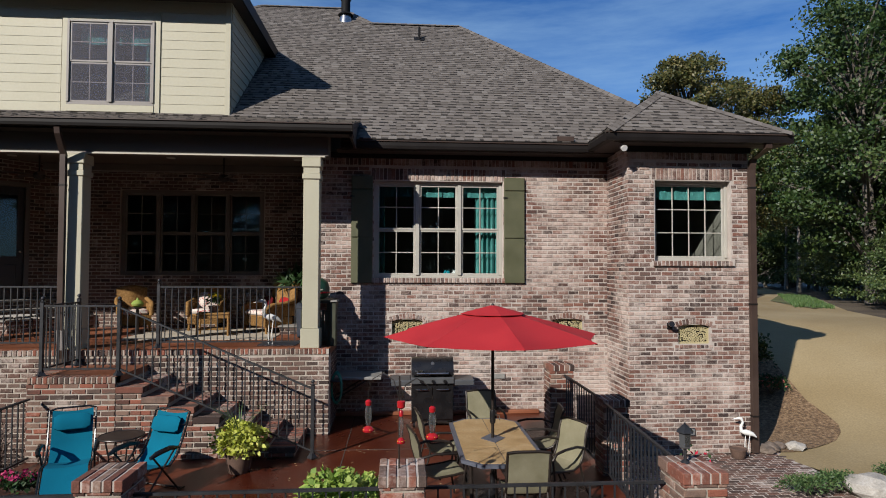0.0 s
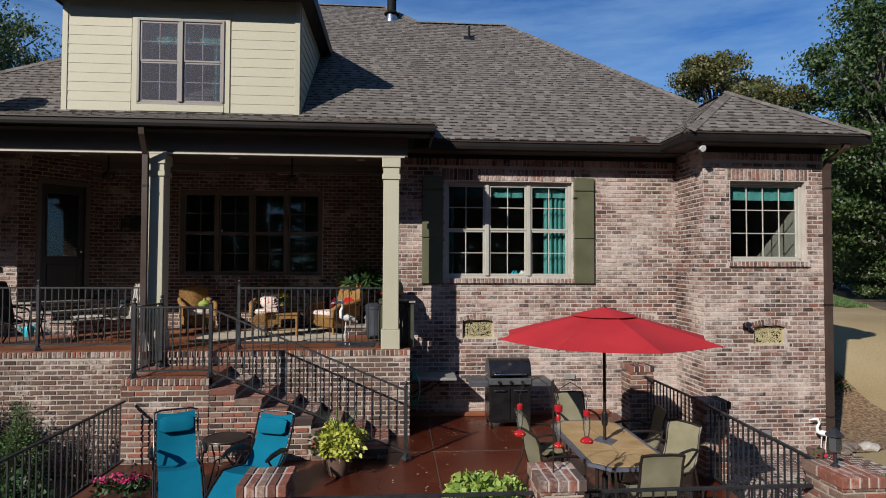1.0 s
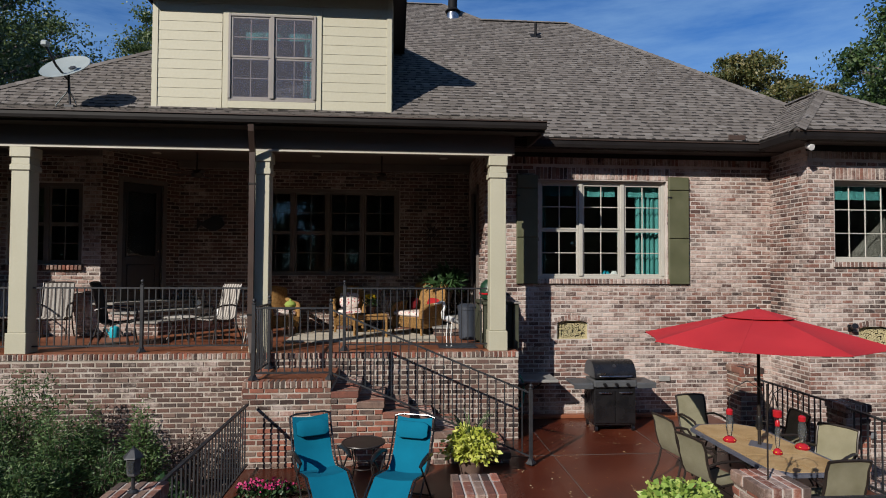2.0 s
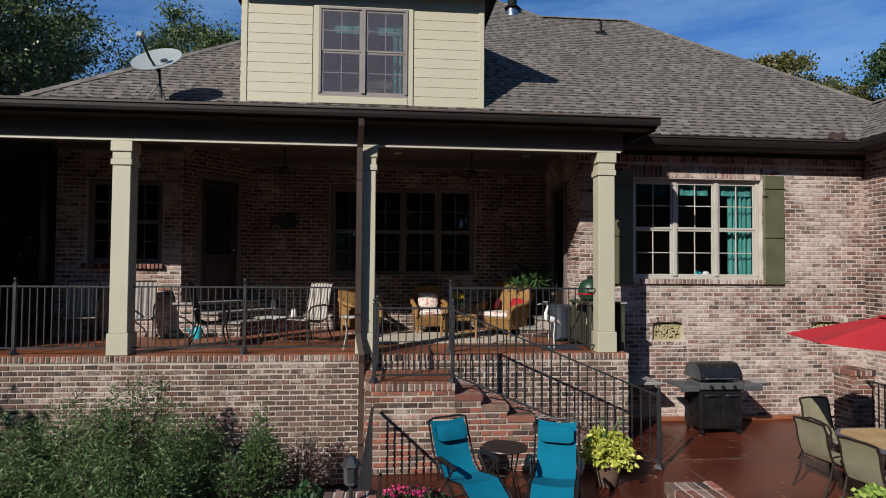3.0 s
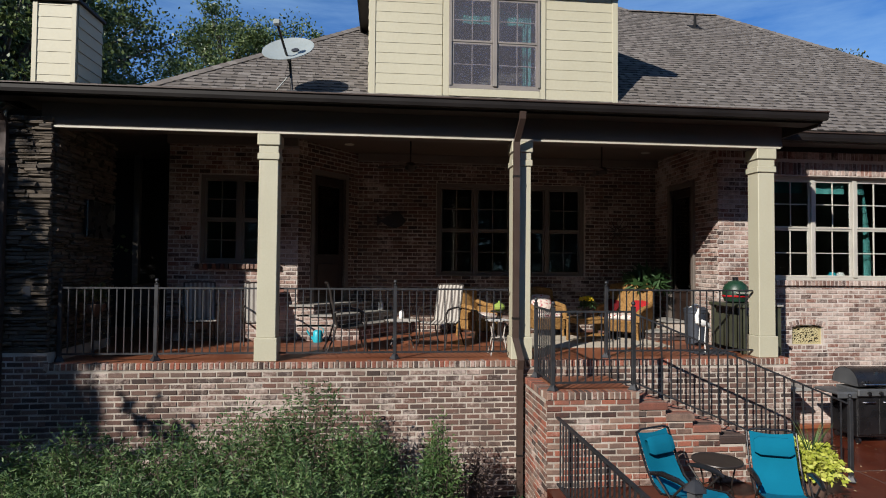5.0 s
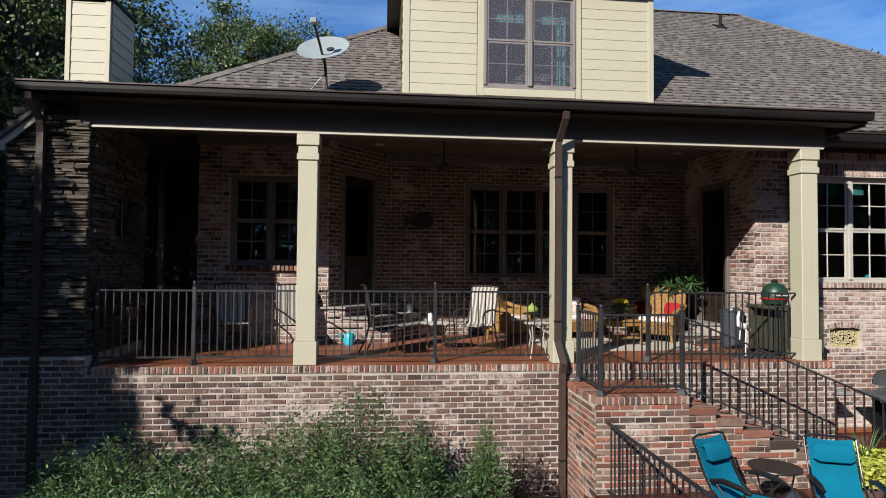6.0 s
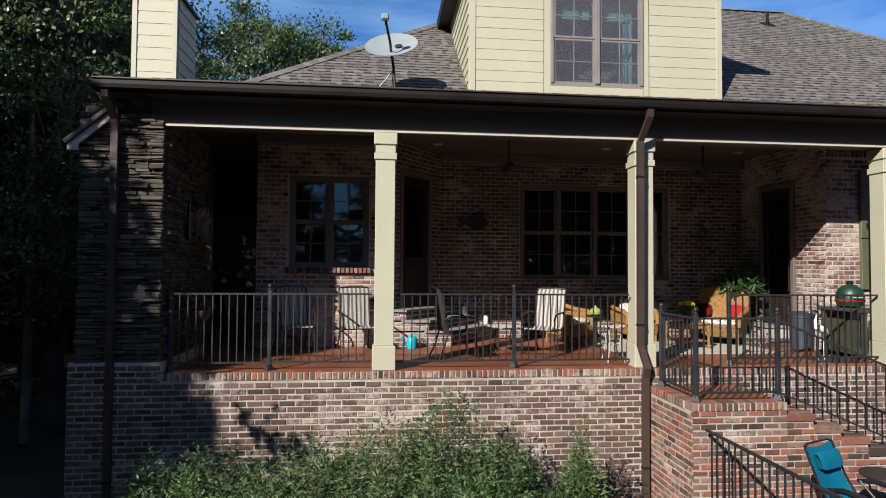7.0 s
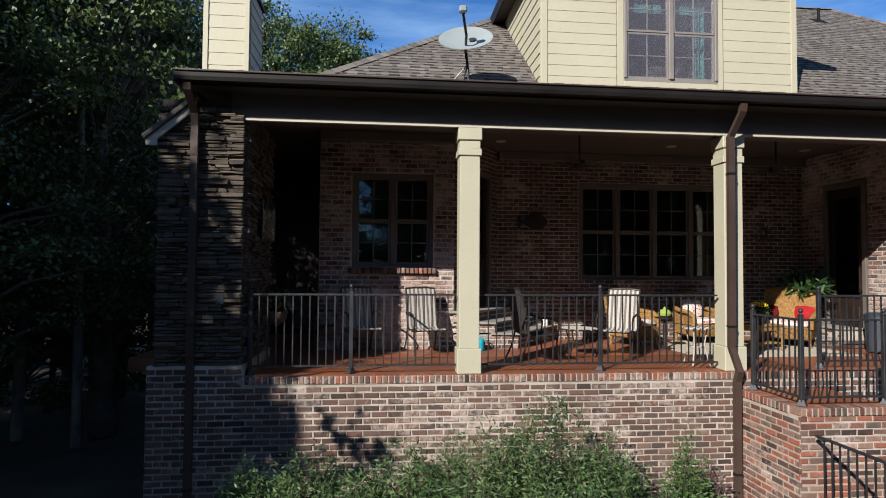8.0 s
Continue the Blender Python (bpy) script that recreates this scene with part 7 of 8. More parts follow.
def wicker_seat(name, label, at, turn, w, group, pillows, tall=0.50, pw=0.15):
    """A wicker armchair or loveseat facing -y."""
    t = thing(name, label, "wicker seat", group, at, turn)
    part("base", Geo().box(-w, w, -0.30, 0.34, 0.14, 0.36, 0.03), M["wicker"], t, "", True)
    rows = []
    for j in range(6):
        z = 0.34 + tall * j / 5
        rows.append([(w * 1.02 * (1 - i / 6), 0.34 + 0.08 * j / 5 - 0.03 * math.cos(math.pi * (i / 6 - 1)), z + (0.06 * math.sin(math.pi * i / 12) if j == 5 else 0)) for i in range(13)])
    back = part("backrest", Geo().sheet(rows, 0.05), M["wicker"], t, "", True)
    strands = Geo()
    for k_ in range(int(tall / 0.021)):
        f = (k_ + 0.5) * 0.021 / tall
        strands.tube([(w * 1.02 * (1 - i / 6), 0.336 + 0.08 * f - 0.03 * math.cos(math.pi * (i / 6 - 1)) - 0.004 * (i % 2), 0.34 + tall * f) for i in range(13)], 0.0085, 5)
    part("weave", strands, M["wicker"], back)["kind"] = "stuff"
    part("back_rim", Geo().tube([(w * 1.03 * (1 - i / 6), 0.42 - 0.03 * math.cos(math.pi * (i / 6 - 1)), 0.35 + tall + 0.06 * math.sin(math.pi * i / 12)) for i in range(13)], 0.035, 8), M["wicker"], back, "", True)
    for s in (-1, 1):
        part("arm", Geo().tube([(s * w, 0.38, 0.66), (s * (w + 0.03), 0.15, 0.60), (s * (w + 0.03), -0.18, 0.575), (s * w, -0.30, 0.50), (s * w, -0.31, 0.34)], 0.045, 10), M["wicker"], t, "", True)
        part("arm_panel", Geo().box(s * w - 0.02, s * w + 0.02, -0.28, 0.34, 0.34, 0.56, 0.01), M["wicker"], t)
        for y in (-0.27, 0.31):
            part("leg", Geo().tube([(s * (w - 0.03), y, 0.16), (s * (w - 0.02), y, 0.0)], 0.024, 8), M["wicker"], t, "", True)
    for k_ in range(14):
        z = 0.16 + 0.014 * k_
        part("weave", Geo().tube([(-w - 0.004, -0.303, z), (w + 0.004, -0.303, z)], 0.006, 5), M["wicker"], t)
    n = max(1, round(w / 0.3))
    for i in range(n):
        a, b = -w + 0.04 + (2 * w - 0.08) * i / n, -w + 0.04 + (2 * w - 0.08) * (i + 1) / n
        part("seat_cushion", Geo().box(a + 0.005, b - 0.005, -0.31, 0.30, 0.36, 0.46, 0.035), M["floral"], t, "floral seat cushion", True)
    for x, mat, *size in pillows:
        g = Geo()
        ps = size[0] if size else pw
        rows = []
        for j in range(7):
            v = j / 3 - 1
            rows.append([(x + ps * 1.2 * (i / 3 - 1) * (1 - 0.06 * v * v), 0.24 + 0.055 * v * 0.6 - 0.05 * max(0.0, (1 - (i / 3 - 1) ** 4) * (1 - v ** 4)), 0.47 + ps + (ps - 0.01) * v * (1 - 0.06 * (i / 3 - 1) ** 2)) for i in range(7)])
        part("pillow", g.sheet([r[::-1] for r in rows], 0.045), mat, t, "throw pillow", True)
    return t


wicker_seat("wicker_armchair", "honey wicker armchair with floral cushions", (-2.93, 12.75, 0), 4, 0.30, "wicker seating", ((0, M["floral"]),))
wicker_seat("wicker_armchair", "honey wicker armchair beside the striped chair", (-4.3, 12.5, 0), 30, 0.28, "wicker seating", ())
wicker_seat("wicker_loveseat", "honey wicker loveseat with red pillows and a tall woven back", (-1.55, 12.25, 0), -46, 0.42, "wicker seating", ((0.25, M["redcloth"], 0.11), (-0.33, M["redcloth_shade"], 0.11)), 0.62, 0.12)
t = thing("coffee_table", "honey wicker coffee table with a lower shelf", "coffee table", "wicker seating", (-2.45, 11.7, 0), 10)
part("top", Geo().box(-0.30, 0.30, -0.22, 0.22, 0.41, 0.45, 0.012), M["wicker"], t)
part("apron", Geo().box(-0.28, 0.28, -0.20, 0.20, 0.34, 0.409, 0.008), M["wicker"], t)
part("shelf", Geo().box(-0.27, 0.27, -0.19, 0.19, 0.12, 0.15, 0.008), M["wicker"], t)
for sx in (-1, 1):
    for sy in (-1, 1):
        part("leg", Geo().tube([(sx * 0.28, sy * 0.20, 0.40), (sx * 0.28, sy * 0.20, 0)], 0.022, 8), M["wicker"], t, "", True)
t = pot("flower_pot", "potted yellow chrysanthemums on the coffee table", (-2.45, 11.68, 0.45), 0.10, 0.13, "flower pot", "")
foliage(t, "foliage", 200, (0, 0, 0.2), (0.15, 0.15, 0.12), 0.06, 0.035, M["fern"], 221)
foliage(t, "bloom", 200, (0, 0, 0.31), (0.13, 0.13, 0.06), 0.04, 0.035, M["flower_yellow"], 222)
t = thing("green_gourd", "green gourd ornament on a small stand", "ornament", "", (-4.0, 11.95, 0))
part("stand", Geo().lathe([(0.14, 0), (0.14, 0.02), (0.03, 0.04), (0.03, 0.50), (0.16, 0.52), (0.16, 0.54)], n=14), M["bronze"], t, "", True)
part("gourd", Geo().lathe([(0.04, 0.54), (0.10, 0.57), (0.115, 0.61), (0.08, 0.66), (0.03, 0.68), (0.012, 0.72)], n=14), M["limedark"], t, "green gourd", True)
rug = structure("rug", Geo().box(-3.95, -1.2, 10.95, 13.0, 0.001, 0.012, 0.003), M["rug"], "beige woven outdoor rug under the wicker seating", "rug")
t = thing("fern_stand", "bushy green houseplant in a pot on a tall stand", "potted plant", "", (-0.95, 12.55, 0))
part("stand", Geo().lathe([(0.16, 0), (0.16, 0.03), (0.04, 0.06), (0.04, 0.55), (0.17, 0.58), (0.17, 0.61)], n=14), M["bronze"], t, "", True)
part("pot", Geo().lathe([(0.11, 0.61), (0.16, 0.82), (0.17, 0.84), (0.13, 0.84), (0.0, 0.81)], n=16), M["pot"], t, "", True)
foliage(t, "foliage", 520, (0, 0, 0.98), (0.46, 0.42, 0.32), 0.34, 0.075, M["fern"], 231, 0.30, 0.6)


def heron(name, at, turn, s=1.0, label="white heron garden statue on thin legs"):
    g = Geo()
    g.tube([(-0.16 * s, 0, 0.36 * s), (-0.08 * s, 0, 0.42 * s), (0.04 * s, 0, 0.45 * s), (0.12 * s, 0, 0.47 * s), (0.13 * s, 0, 0.56 * s), (0.09 * s, 0, 0.64 * s), (0.12 * s, 0, 0.71 * s), (0.17 * s, 0, 0.715 * s), (0.29 * s, 0, 0.69 * s)],
           [0.010 * s, 0.042 * s, 0.058 * s, 0.036 * s, 0.028 * s, 0.022 * s, 0.028 * s, 0.026 * s, 0.003 * s], 10)
    g.tube([(-0.02 * s, 0.03 * s, 0.40 * s), (0.0, 0.03 * s, 0.2 * s), (-0.01 * s, 0.03 * s, 0.0)], 0.008 * s, 6)
    g.tube([(0.03 * s, -0.03 * s, 0.40 * s), (0.05 * s, -0.03 * s, 0.2 * s), (0.04 * s, -0.03 * s, 0.0)], 0.008 * s, 6)
    ob = part(name, g, M["white"], None, "", True)
    ob.matrix_basis = pose(*at, 0, 0, turn)
    return tagged(ob, label, "garden statue", "heron statues")


heron("heron_statue", (-1.05, 10.3, 0), 200, 1.05, "white heron statue on the porch floor")
heron("heron_statue", (7.22, 9.82, YARD_Z), 168, 0.90, "white heron statue at the foot of the bay wall")
t = thing("grill_cart", "olive wooden cart holding a green ceramic grill", "grill cart", "", (0, 0, 0))
part("top", Geo().box(-0.54, -0.02, 10.08, 11.02, 0.72, 0.77, 0.008), M["greenwood"], t)
for x in (-0.51, -0.09):
    for y in (10.11, 10.93):
        part("leg", Geo().box(x, x + 0.06, y, y + 0.06, 0, 0.72, 0.005), M["greenwood"], t)
for i in range(7):
    part("slat", Geo().box(-0.535, -0.52, 10.18 + i * 0.108, 10.18 + i * 0.108 + 0.10, 0.08, 0.60), M["greenwood"], t)
    part("slat", Geo().box(-0.45 + i * 0.055, -0.40 + i * 0.055, 10.085, 10.10, 0.08, 0.60), M["greenwood"], t)
part("shelf", Geo().box(-0.50, -0.05, 10.14, 10.96, 0.12, 0.15), M["greenwood"], t)
part("side_panel", Geo().box(-0.018, 0.075, 10.02, 10.30, 0.0, 0.74, 0.006), M["greenwood"], t)
part("cap_board", Geo().box(-0.018, 0.10, 9.99, 10.32, 0.742, 0.775, 0.006), M["tread"], t, "pale weathered cap board")
side_stoop = structure("steps_side_door", Geo().box(-0.84, -0.40, 11.82, 12.74, 0, 0.30), M["mortar"], "brick steps with grey stone treads at the side door", "steps")
for k_, (x0, z0, z1) in enumerate(((-1.22, 0.0, 0.14), (-0.84, 0.175, 0.32))):
    part("riser", Geo().box(x0 + 0.02, -0.40, 11.82 + 0.03 * k_, 12.74 - 0.03 * k_, z0, z1), M["mortar"], side_stoop)
    lay(side_stoop, course_rects(-0.40 - x0, z1 - z0, (), 0.05 * k_, BL, (z1 - z0) / 2), (x0, 11.81 + 0.03 * k_, z0), (1, 0, 0), (0, -1, 0), (-1, 9, -1, 9), "plain", 330 + k_)
    lay(side_stoop, course_rects(0.92 - 0.06 * k_, z1 - z0, (), 0.02, BL, (z1 - z0) / 2), (x0 + 0.01, 12.74 - 0.03 * k_, z0), (0, -1, 0), (-1, 0, 0), (-1, 9, -1, 9), "plain", 334 + k_)
    part("tread", Geo().box(x0 - 0.03, x0 + 0.42, 11.78 + 0.03 * k_, 12.76 - 0.03 * k_, z1, z1 + 0.035, 0.008), M["tread"], side_stoop, "grey stone tread")
structure("sill_inner", Geo().box(0.66, 3.12, 11.305, 11.55, 1.10, 1.138, 0.006), M["frame_dark"], "inner window ledge behind the facade window", "sill")
for x, mt, lb in ((2.08, M["cyan"], "small turquoise pot on the window ledge"), (2.24, M["white"], "small white jug on the window ledge")):
    q_ = thing("sill_pot", lb, "pot", "window ledge pots", (x, 11.42, 1.138))
    part("body", Geo().lathe([(0.05, 0), (0.075, 0.05), (0.07, 0.10), (0.045, 0.135), (0.05, 0.15)], n=16), mt, q_, "", True)
t = thing("ceramic_grill", "dark green egg-shaped ceramic grill with a red band", "ceramic grill", "", (-0.30, 10.62, 0.77))
part("bowl", Geo().lathe([(0.10, 0), (0.17, 0.03), (0.2, 0.10)], n=22), M["egg"], t, "", True)
part("band", Geo().lathe([(0.205, 0.10), (0.21, 0.105), (0.21, 0.125), (0.205, 0.13)], n=22), M["redplastic"], t, "red gasket band", True)
part("dome", Geo().lathe([(0.2, 0.13), (0.2, 0.2), (0.17, 0.29), (0.10, 0.355), (0.05, 0.37), (0.0, 0.375)], n=22), M["egg"], t, "", True)
part("chimney_cap", Geo().lathe([(0.045, 0.36), (0.045, 0.42), (0.03, 0.43)], n=12), M["black"], t, "", True)
part("handle", Geo().tube([(-0.10, -0.19, 0.17), (-0.10, -0.25, 0.17), (0.10, -0.25, 0.17), (0.10, -0.19, 0.17)], 0.012, 6), M["stripe_light"], t, "pale handle", True)
t = thing("refuse_bin", "blue-grey plastic bin beside the grill cart", "bin", "", (-0.62, 11.3, 0))
part("body", Geo().lathe([(0.13, 0), (0.17, 0.02), (0.19, 0.55), (0.2, 0.56), (0.2, 0.6), (0.16, 0.6)], n=20), M["bluegrey"], t, "", True)
part("lid", Geo().lathe([(0.2, 0.6), (0.205, 0.62), (0.15, 0.66), (0.0, 0.67)], n=20), M["bluegrey"], t, "", True)
t = thing("door_mat", "dark blue patterned mat on the porch floor", "mat", "", (-0.95, 10.25, 0))
part("mat", Geo().box(-0.3, 0.35, -0.15, 0.32, 0.001, 0.012, 0.002), M["bluegrey"], t)
t = thing("watering_can", "turquoise watering can on the porch floor", "watering can", "", (-7.22, 11.87, 0))
t.scale = (0.8, 0.8, 0.8)
part("body", Geo().lathe([(0.10, 0), (0.105, 0.02), (0.10, 0.22), (0.08, 0.25), (0.05, 0.26)], n=18), M["cyan"], t, "", True)
part("spout", Geo().tube([(-0.09, 0, 0.06), (-0.18, 0, 0.16), (-0.23, 0, 0.25)], [0.03, 0.018, 0.02], 10), M["cyan"], t, "", True)
part("handle", Geo().tube([(0.0, 0, 0.26), (0.04, 0, 0.33), (0.13, 0, 0.28), (0.105, 0, 0.12)], 0.011, 8), M["cyan"], t, "", True)
for x, y, z in ((-5.72, 13.27, 0.275), (-6.14, 13.27, 0.455)):
    t = thing("candle_jar", "white candle jar standing on a stone step", "candle jar", "candle jars", (x, y, z))
    part("jar", Geo().lathe([(0.05, 0), (0.055, 0.01), (0.055, 0.12), (0.045, 0.14)], n=14), M["white"], t, "", True)
    part("lid", Geo().lathe([(0.048, 0.14), (0.05, 0.155), (0.015, 0.165), (0.012, 0.18), (0.0, 0.185)], n=14), M["white"], t, "", True)
t = thing("fish_ornament", "dark metal fish hanging on the brick wall", "wall ornament", "", (-5.93, KY - 0.03, 2.24))
prof = [(-0.30, 0.14), (-0.22, 0.02), (-0.12, 0.09), (0.02, 0.17), (0.12, 0.20), (0.2, 0.12), (0.28, 0.01), (0.2, -0.09), (0.06, -0.15), (-0.1, -0.09), (-0.22, -0.02), (-0.31, -0.13)]
part("body", Geo().slab([(x, -0.02, z) for x, z in prof[::-1]], 0.025), M["bronze"], t)
part("fin", Geo().slab([(0.12, -0.046, -0.02), (0.0, -0.046, -0.08), (0.02, -0.046, 0.02)], 0.01), M["bronze"], t)
t = thing("wall_wreath", "dark metal sunburst ornament on the brick wall", "wall ornament", "", (-1.2, KY - 0.03, 2.1))
for i in range(12):
    a = 2 * math.pi * i / 12
    part("ray", Geo().tube([(0.05 * math.cos(a), 0, 0.05 * math.sin(a)), (0.27 * math.cos(a), 0, 0.27 * math.sin(a))], [0.012, 0.004], 6), M["bronze"], t)


def fan(at):
    t = thing("ceiling_fan", "dark ceiling fan hanging still under the porch ceiling", "ceiling fan", "porch fans", at)
    part("rod", Geo().tube([(0, 0, 0.27), (0, 0, -0.22)], 0.015, 8), M["bronze"], t)
    part("motor", Geo().lathe([(0.03, -0.36), (0.09, -0.34), (0.11, -0.28), (0.08, -0.22), (0.02, -0.21)], n=16), M["bronze"], t, "", True)
    for i in range(5):
        a = 360 * i / 5 + 11
        b = part("blade", Geo().box(0.12, 0.60, -0.06, 0.06, -0.285, -0.277, 0.003), M["door"], t)
        b.matrix_basis = pose(0, 0, 0, 0, 0, a) @ pose(0, 0, 0, 8, 0, 0)
    return t


fan((-5.65, 11.5, 3.33))
fan((-2.25, 11.5, 3.33))
t = thing("television", "dark television screen mounted on the fireplace wall", "television", "", (-10.5, 11.0, 2.0), 0)
part("screen", Geo().box(0.0, 0.06, -0.45, 0.45, -0.28, 0.28, 0.01), M["black"], t)
t = thing("hanging_basket", "dry hanging flower basket by the railing", "hanging basket", "", (-10.2, 10.3, 0.85))
foliage(t, "foliage", 260, (0, 0, 0), (0.2, 0.18, 0.2), 0.08, 0.03, M["leaf_olive"], 241)
part("basket", Geo().lathe([(0.02, -0.28), (0.12, -0.2), (0.15, -0.1), (0.13, -0.09)], n=12), M["pot"], t, "", True)
part("stand", Geo().tube([(0, 0, -0.85), (0, 0, -0.27)], 0.012, 6), M["iron"], t)
post = thing("far_post", "pale square post at the far side of the porch", "post", "", (-11.2, 14.2, 0))
part("shaft", Geo().box(-0.06, 0.06, -0.06, 0.06, 0, 3.6, 0.006), M["frame_dark"], post)

# ---- bed by the bay ----
t = thing("conduit_box", "small grey electrical plate on the bay wall near the ground", "electrical box", "", (6.25, BY - 0.012, -1.60))
part("box", Geo().box(-0.10, 0.10, -0.025, 0.012, 0.0, 0.13, 0.008), M["iron"], t)
part("cover", Geo().box(-0.085, 0.085, -0.032, -0.025, 0.015, 0.115, 0.004), M["spout_grey"], t)
def rock(at, r, seed, label="weathered brown rock at the edge of the mulch bed"):
    rg = random.Random(seed)
    bm = bmesh.new()
    bmesh.ops.create_icosphere(bm, subdivisions=2, radius=1.0)
    for v in bm.verts:
        f = 1 + 0.35 * noise.noise(v.co * 1.3 + Vector((seed, 0, 0)))
        v.co = Vector((v.co.x * r * 1.3 * f, v.co.y * r * f, max(v.co.z * r * 0.6 * f, -r * 0.3)))
    me = bpy.data.meshes.new("rock")
    bm.to_mesh(me)
    bm.free()
    me.materials.append(M["rock_pale"] if "pale" in label else M["rock"])
    ob = new("garden_rock", me)
    ob.matrix_basis = pose(at[0], at[1], at[2] + r * 0.25, 0, 0, rg.uniform(0, 180))
    tagged(ob, label, "rock", "garden rocks")


for i, (x, y, r) in enumerate(((7.62, 10.02, 0.15), (7.82, 10.10, 0.14), (8.05, 10.20, 0.11), (7.58, 10.42, 0.19))):
    rock((x, y, ground_z(x, y) + 0.02), r, 10 + i)
rock((8.02, 8.02, YARD_Z + 0.0), 0.36, 21, "large pale grey boulder beside the brick path")
rock((8.28, 10.10, YARD_Z + 0.02), 0.15, 22, "flat pale pinkish stone at the tip of the mulch bed")
t = pot("flower_pot", "low terracotta bowl on the brick path", (6.98, 9.72, YARD_Z), 0.14, 0.17, "flower pot", "")


def shrub(label, at, radii, n, length, width, mat, seed, flowers=None, group="shrubs"):
    t = thing("shrub", label, "shrub", group, at)
    g = Geo()
    r = random.Random(seed)
    for i in range(9):
        a = r.uniform(0, 6.28)
        g.tube([(0, 0, 0), (math.cos(a) * radii[0] * 0.3, math.sin(a) * radii[1] * 0.3, radii[2] * 0.8), (math.cos(a) * radii[0] * 0.7, math.sin(a) * radii[1] * 0.7, radii[2] * 1.5)], [0.012, 0.008, 0.004], 5)
    part("woody_stem", g, M["bark"], t)
    foliage(t, "foliage", n, (0, 0, radii[2]), radii, length, width, mat, seed, 0.1, 0.55)
    if flowers:
        foliage(t, "bloom", 60, (0, -0.1, radii[2] * 1.1), (radii[0] * 0.9, radii[1] * 0.9, radii[2] * 0.8), 0.06, 0.05, flowers, seed + 1)
    return t


for i, (x, y, h) in enumerate(((9.6, 13.6, 0.55), (10.2, 15.2, 0.6), (10.6, 17.0, 0.6))):
    shrub("green foundation shrub in the mulch bed", (x, y, ground_z(x, y)), (0.5, 0.6, h), 1300, 0.10, 0.055, M["leaf"], 401 + 10 * i)
shrub("low shrub with coral blooms in the mulch bed", (9.55, 12.7, ground_z(9.55, 12.7)), (0.42, 0.35, 0.22), 800, 0.07, 0.04, M["fern"], 402, M["flower_coral"])
shrub("low evergreen shrub beside the brick path", (7.0, 8.05, YARD_Z), (0.42, 0.25, 0.14), 1100, 0.06, 0.022, M["shrub"], 403)
shrub("low evergreen shrub beside the brick path", (7.55, 8.15, YARD_Z), (0.36, 0.24, 0.15), 1100, 0.06, 0.022, M["shrub"], 404)
shrub("low evergreen shrub beside the driveway", (8.75, 8.45, YARD_Z), (0.4, 0.28, 0.14), 1000, 0.06, 0.022, M["shrub"], 408)
shrub("dark low shrub at the patio corner", (-4.6, 6.2, YARD_Z), (0.55, 0.5, 0.45), 1600, 0.08, 0.05, M["fern"], 405)
shrub("dark low shrub at the patio corner", (-4.7, 7.4, YARD_Z), (0.45, 0.45, 0.4), 1200, 0.08, 0.05, M["fern"], 406)


# ---- feathery shrubs along the porch wall ----
def feathery(at, seed, h, rad, n, mat, label="tall feathery green shrub growing along the brick wall"):
    t = thing("feathery_shrub", label, "shrub", "feathery shrubs", at)
    r = np.random.default_rng(seed)
    stems = Geo()
    cen, out = [], []
    ns = 46
    for i in range(ns):
        a, q = r.uniform(0, 2 * math.pi), math.sqrt(r.uniform(0, 1))
        tip = Vector((math.cos(a) * q * rad[0], math.sin(a) * q * rad[1], h * (1.0 - 0.42 * q * q) * r.uniform(0.72, 1.08)))
        base = Vector((tip.x * 0.35, tip.y * 0.35, 0))
        mid = base.lerp(tip, 0.5) + Vector((0, 0, h * 0.08))
        stems.tube([base, mid, tip], [0.008, 0.005, 0.002], 4)
        k = n // ns
        for j in range(k):
            f = 0.25 + 0.77 * (j / k) ** 0.8
            p = base.lerp(mid, f * 2) if f < 0.5 else mid.lerp(tip, f * 2 - 1)
            spread = 0.16 * (1.08 - f) + 0.035
            v = r.normal(size=3)
            cen.append((p.x + v[0] * spread, p.y + v[1] * spread, p.z + v[2] * spread * 0.8))
            out.append((v[0], v[1], 0.35 + v[2] * 0.5))
    part("woody_stem", stems, M["shrub_dark"], t)
    part("foliage", quads_mesh("foliage", leaves(np.array(cen), 0.07, 0.019, r, 0.0, np.array(out)), mat), None, t)
    return t


for i, (x, y, h, rx) in enumerate(((-10.1, 8.7, 1.25, 0.55), (-9.4, 8.6, 1.42, 0.65), (-8.6, 8.75, 1.42, 0.65), (-7.7, 8.75, 1.62, 0.65), (-6.95, 8.75, 1.85, 0.6), (-6.35, 8.7, 1.55, 0.45),
                                   (-9.8, 7.9, 1.05, 0.6), (-8.9, 7.7, 1.15, 0.75), (-7.9, 7.8, 1.2, 0.75), (-7.0, 7.8, 1.25, 0.6), (-6.4, 7.9, 1.0, 0.4))):
    feathery((x, y, YARD_Z), 500 + i, h, (rx, 0.5), 5200, M["shrub"])
feathery((-5.37, 8.67, YARD_Z), 530, 1.4, (0.20, 0.18), 2600, M["juniper"], "small bright green juniper-like shrub by the wall")
feathery((-5.7, 8.5, YARD_Z), 533, 0.95, (0.32, 0.25), 1800, M["shrub"])
feathery((-4.95, 9.2, YARD_Z), 531, 0.95, (0.35, 0.25), 900, M["shrub_dark"], "dry purple-brown stems by the brick wall")
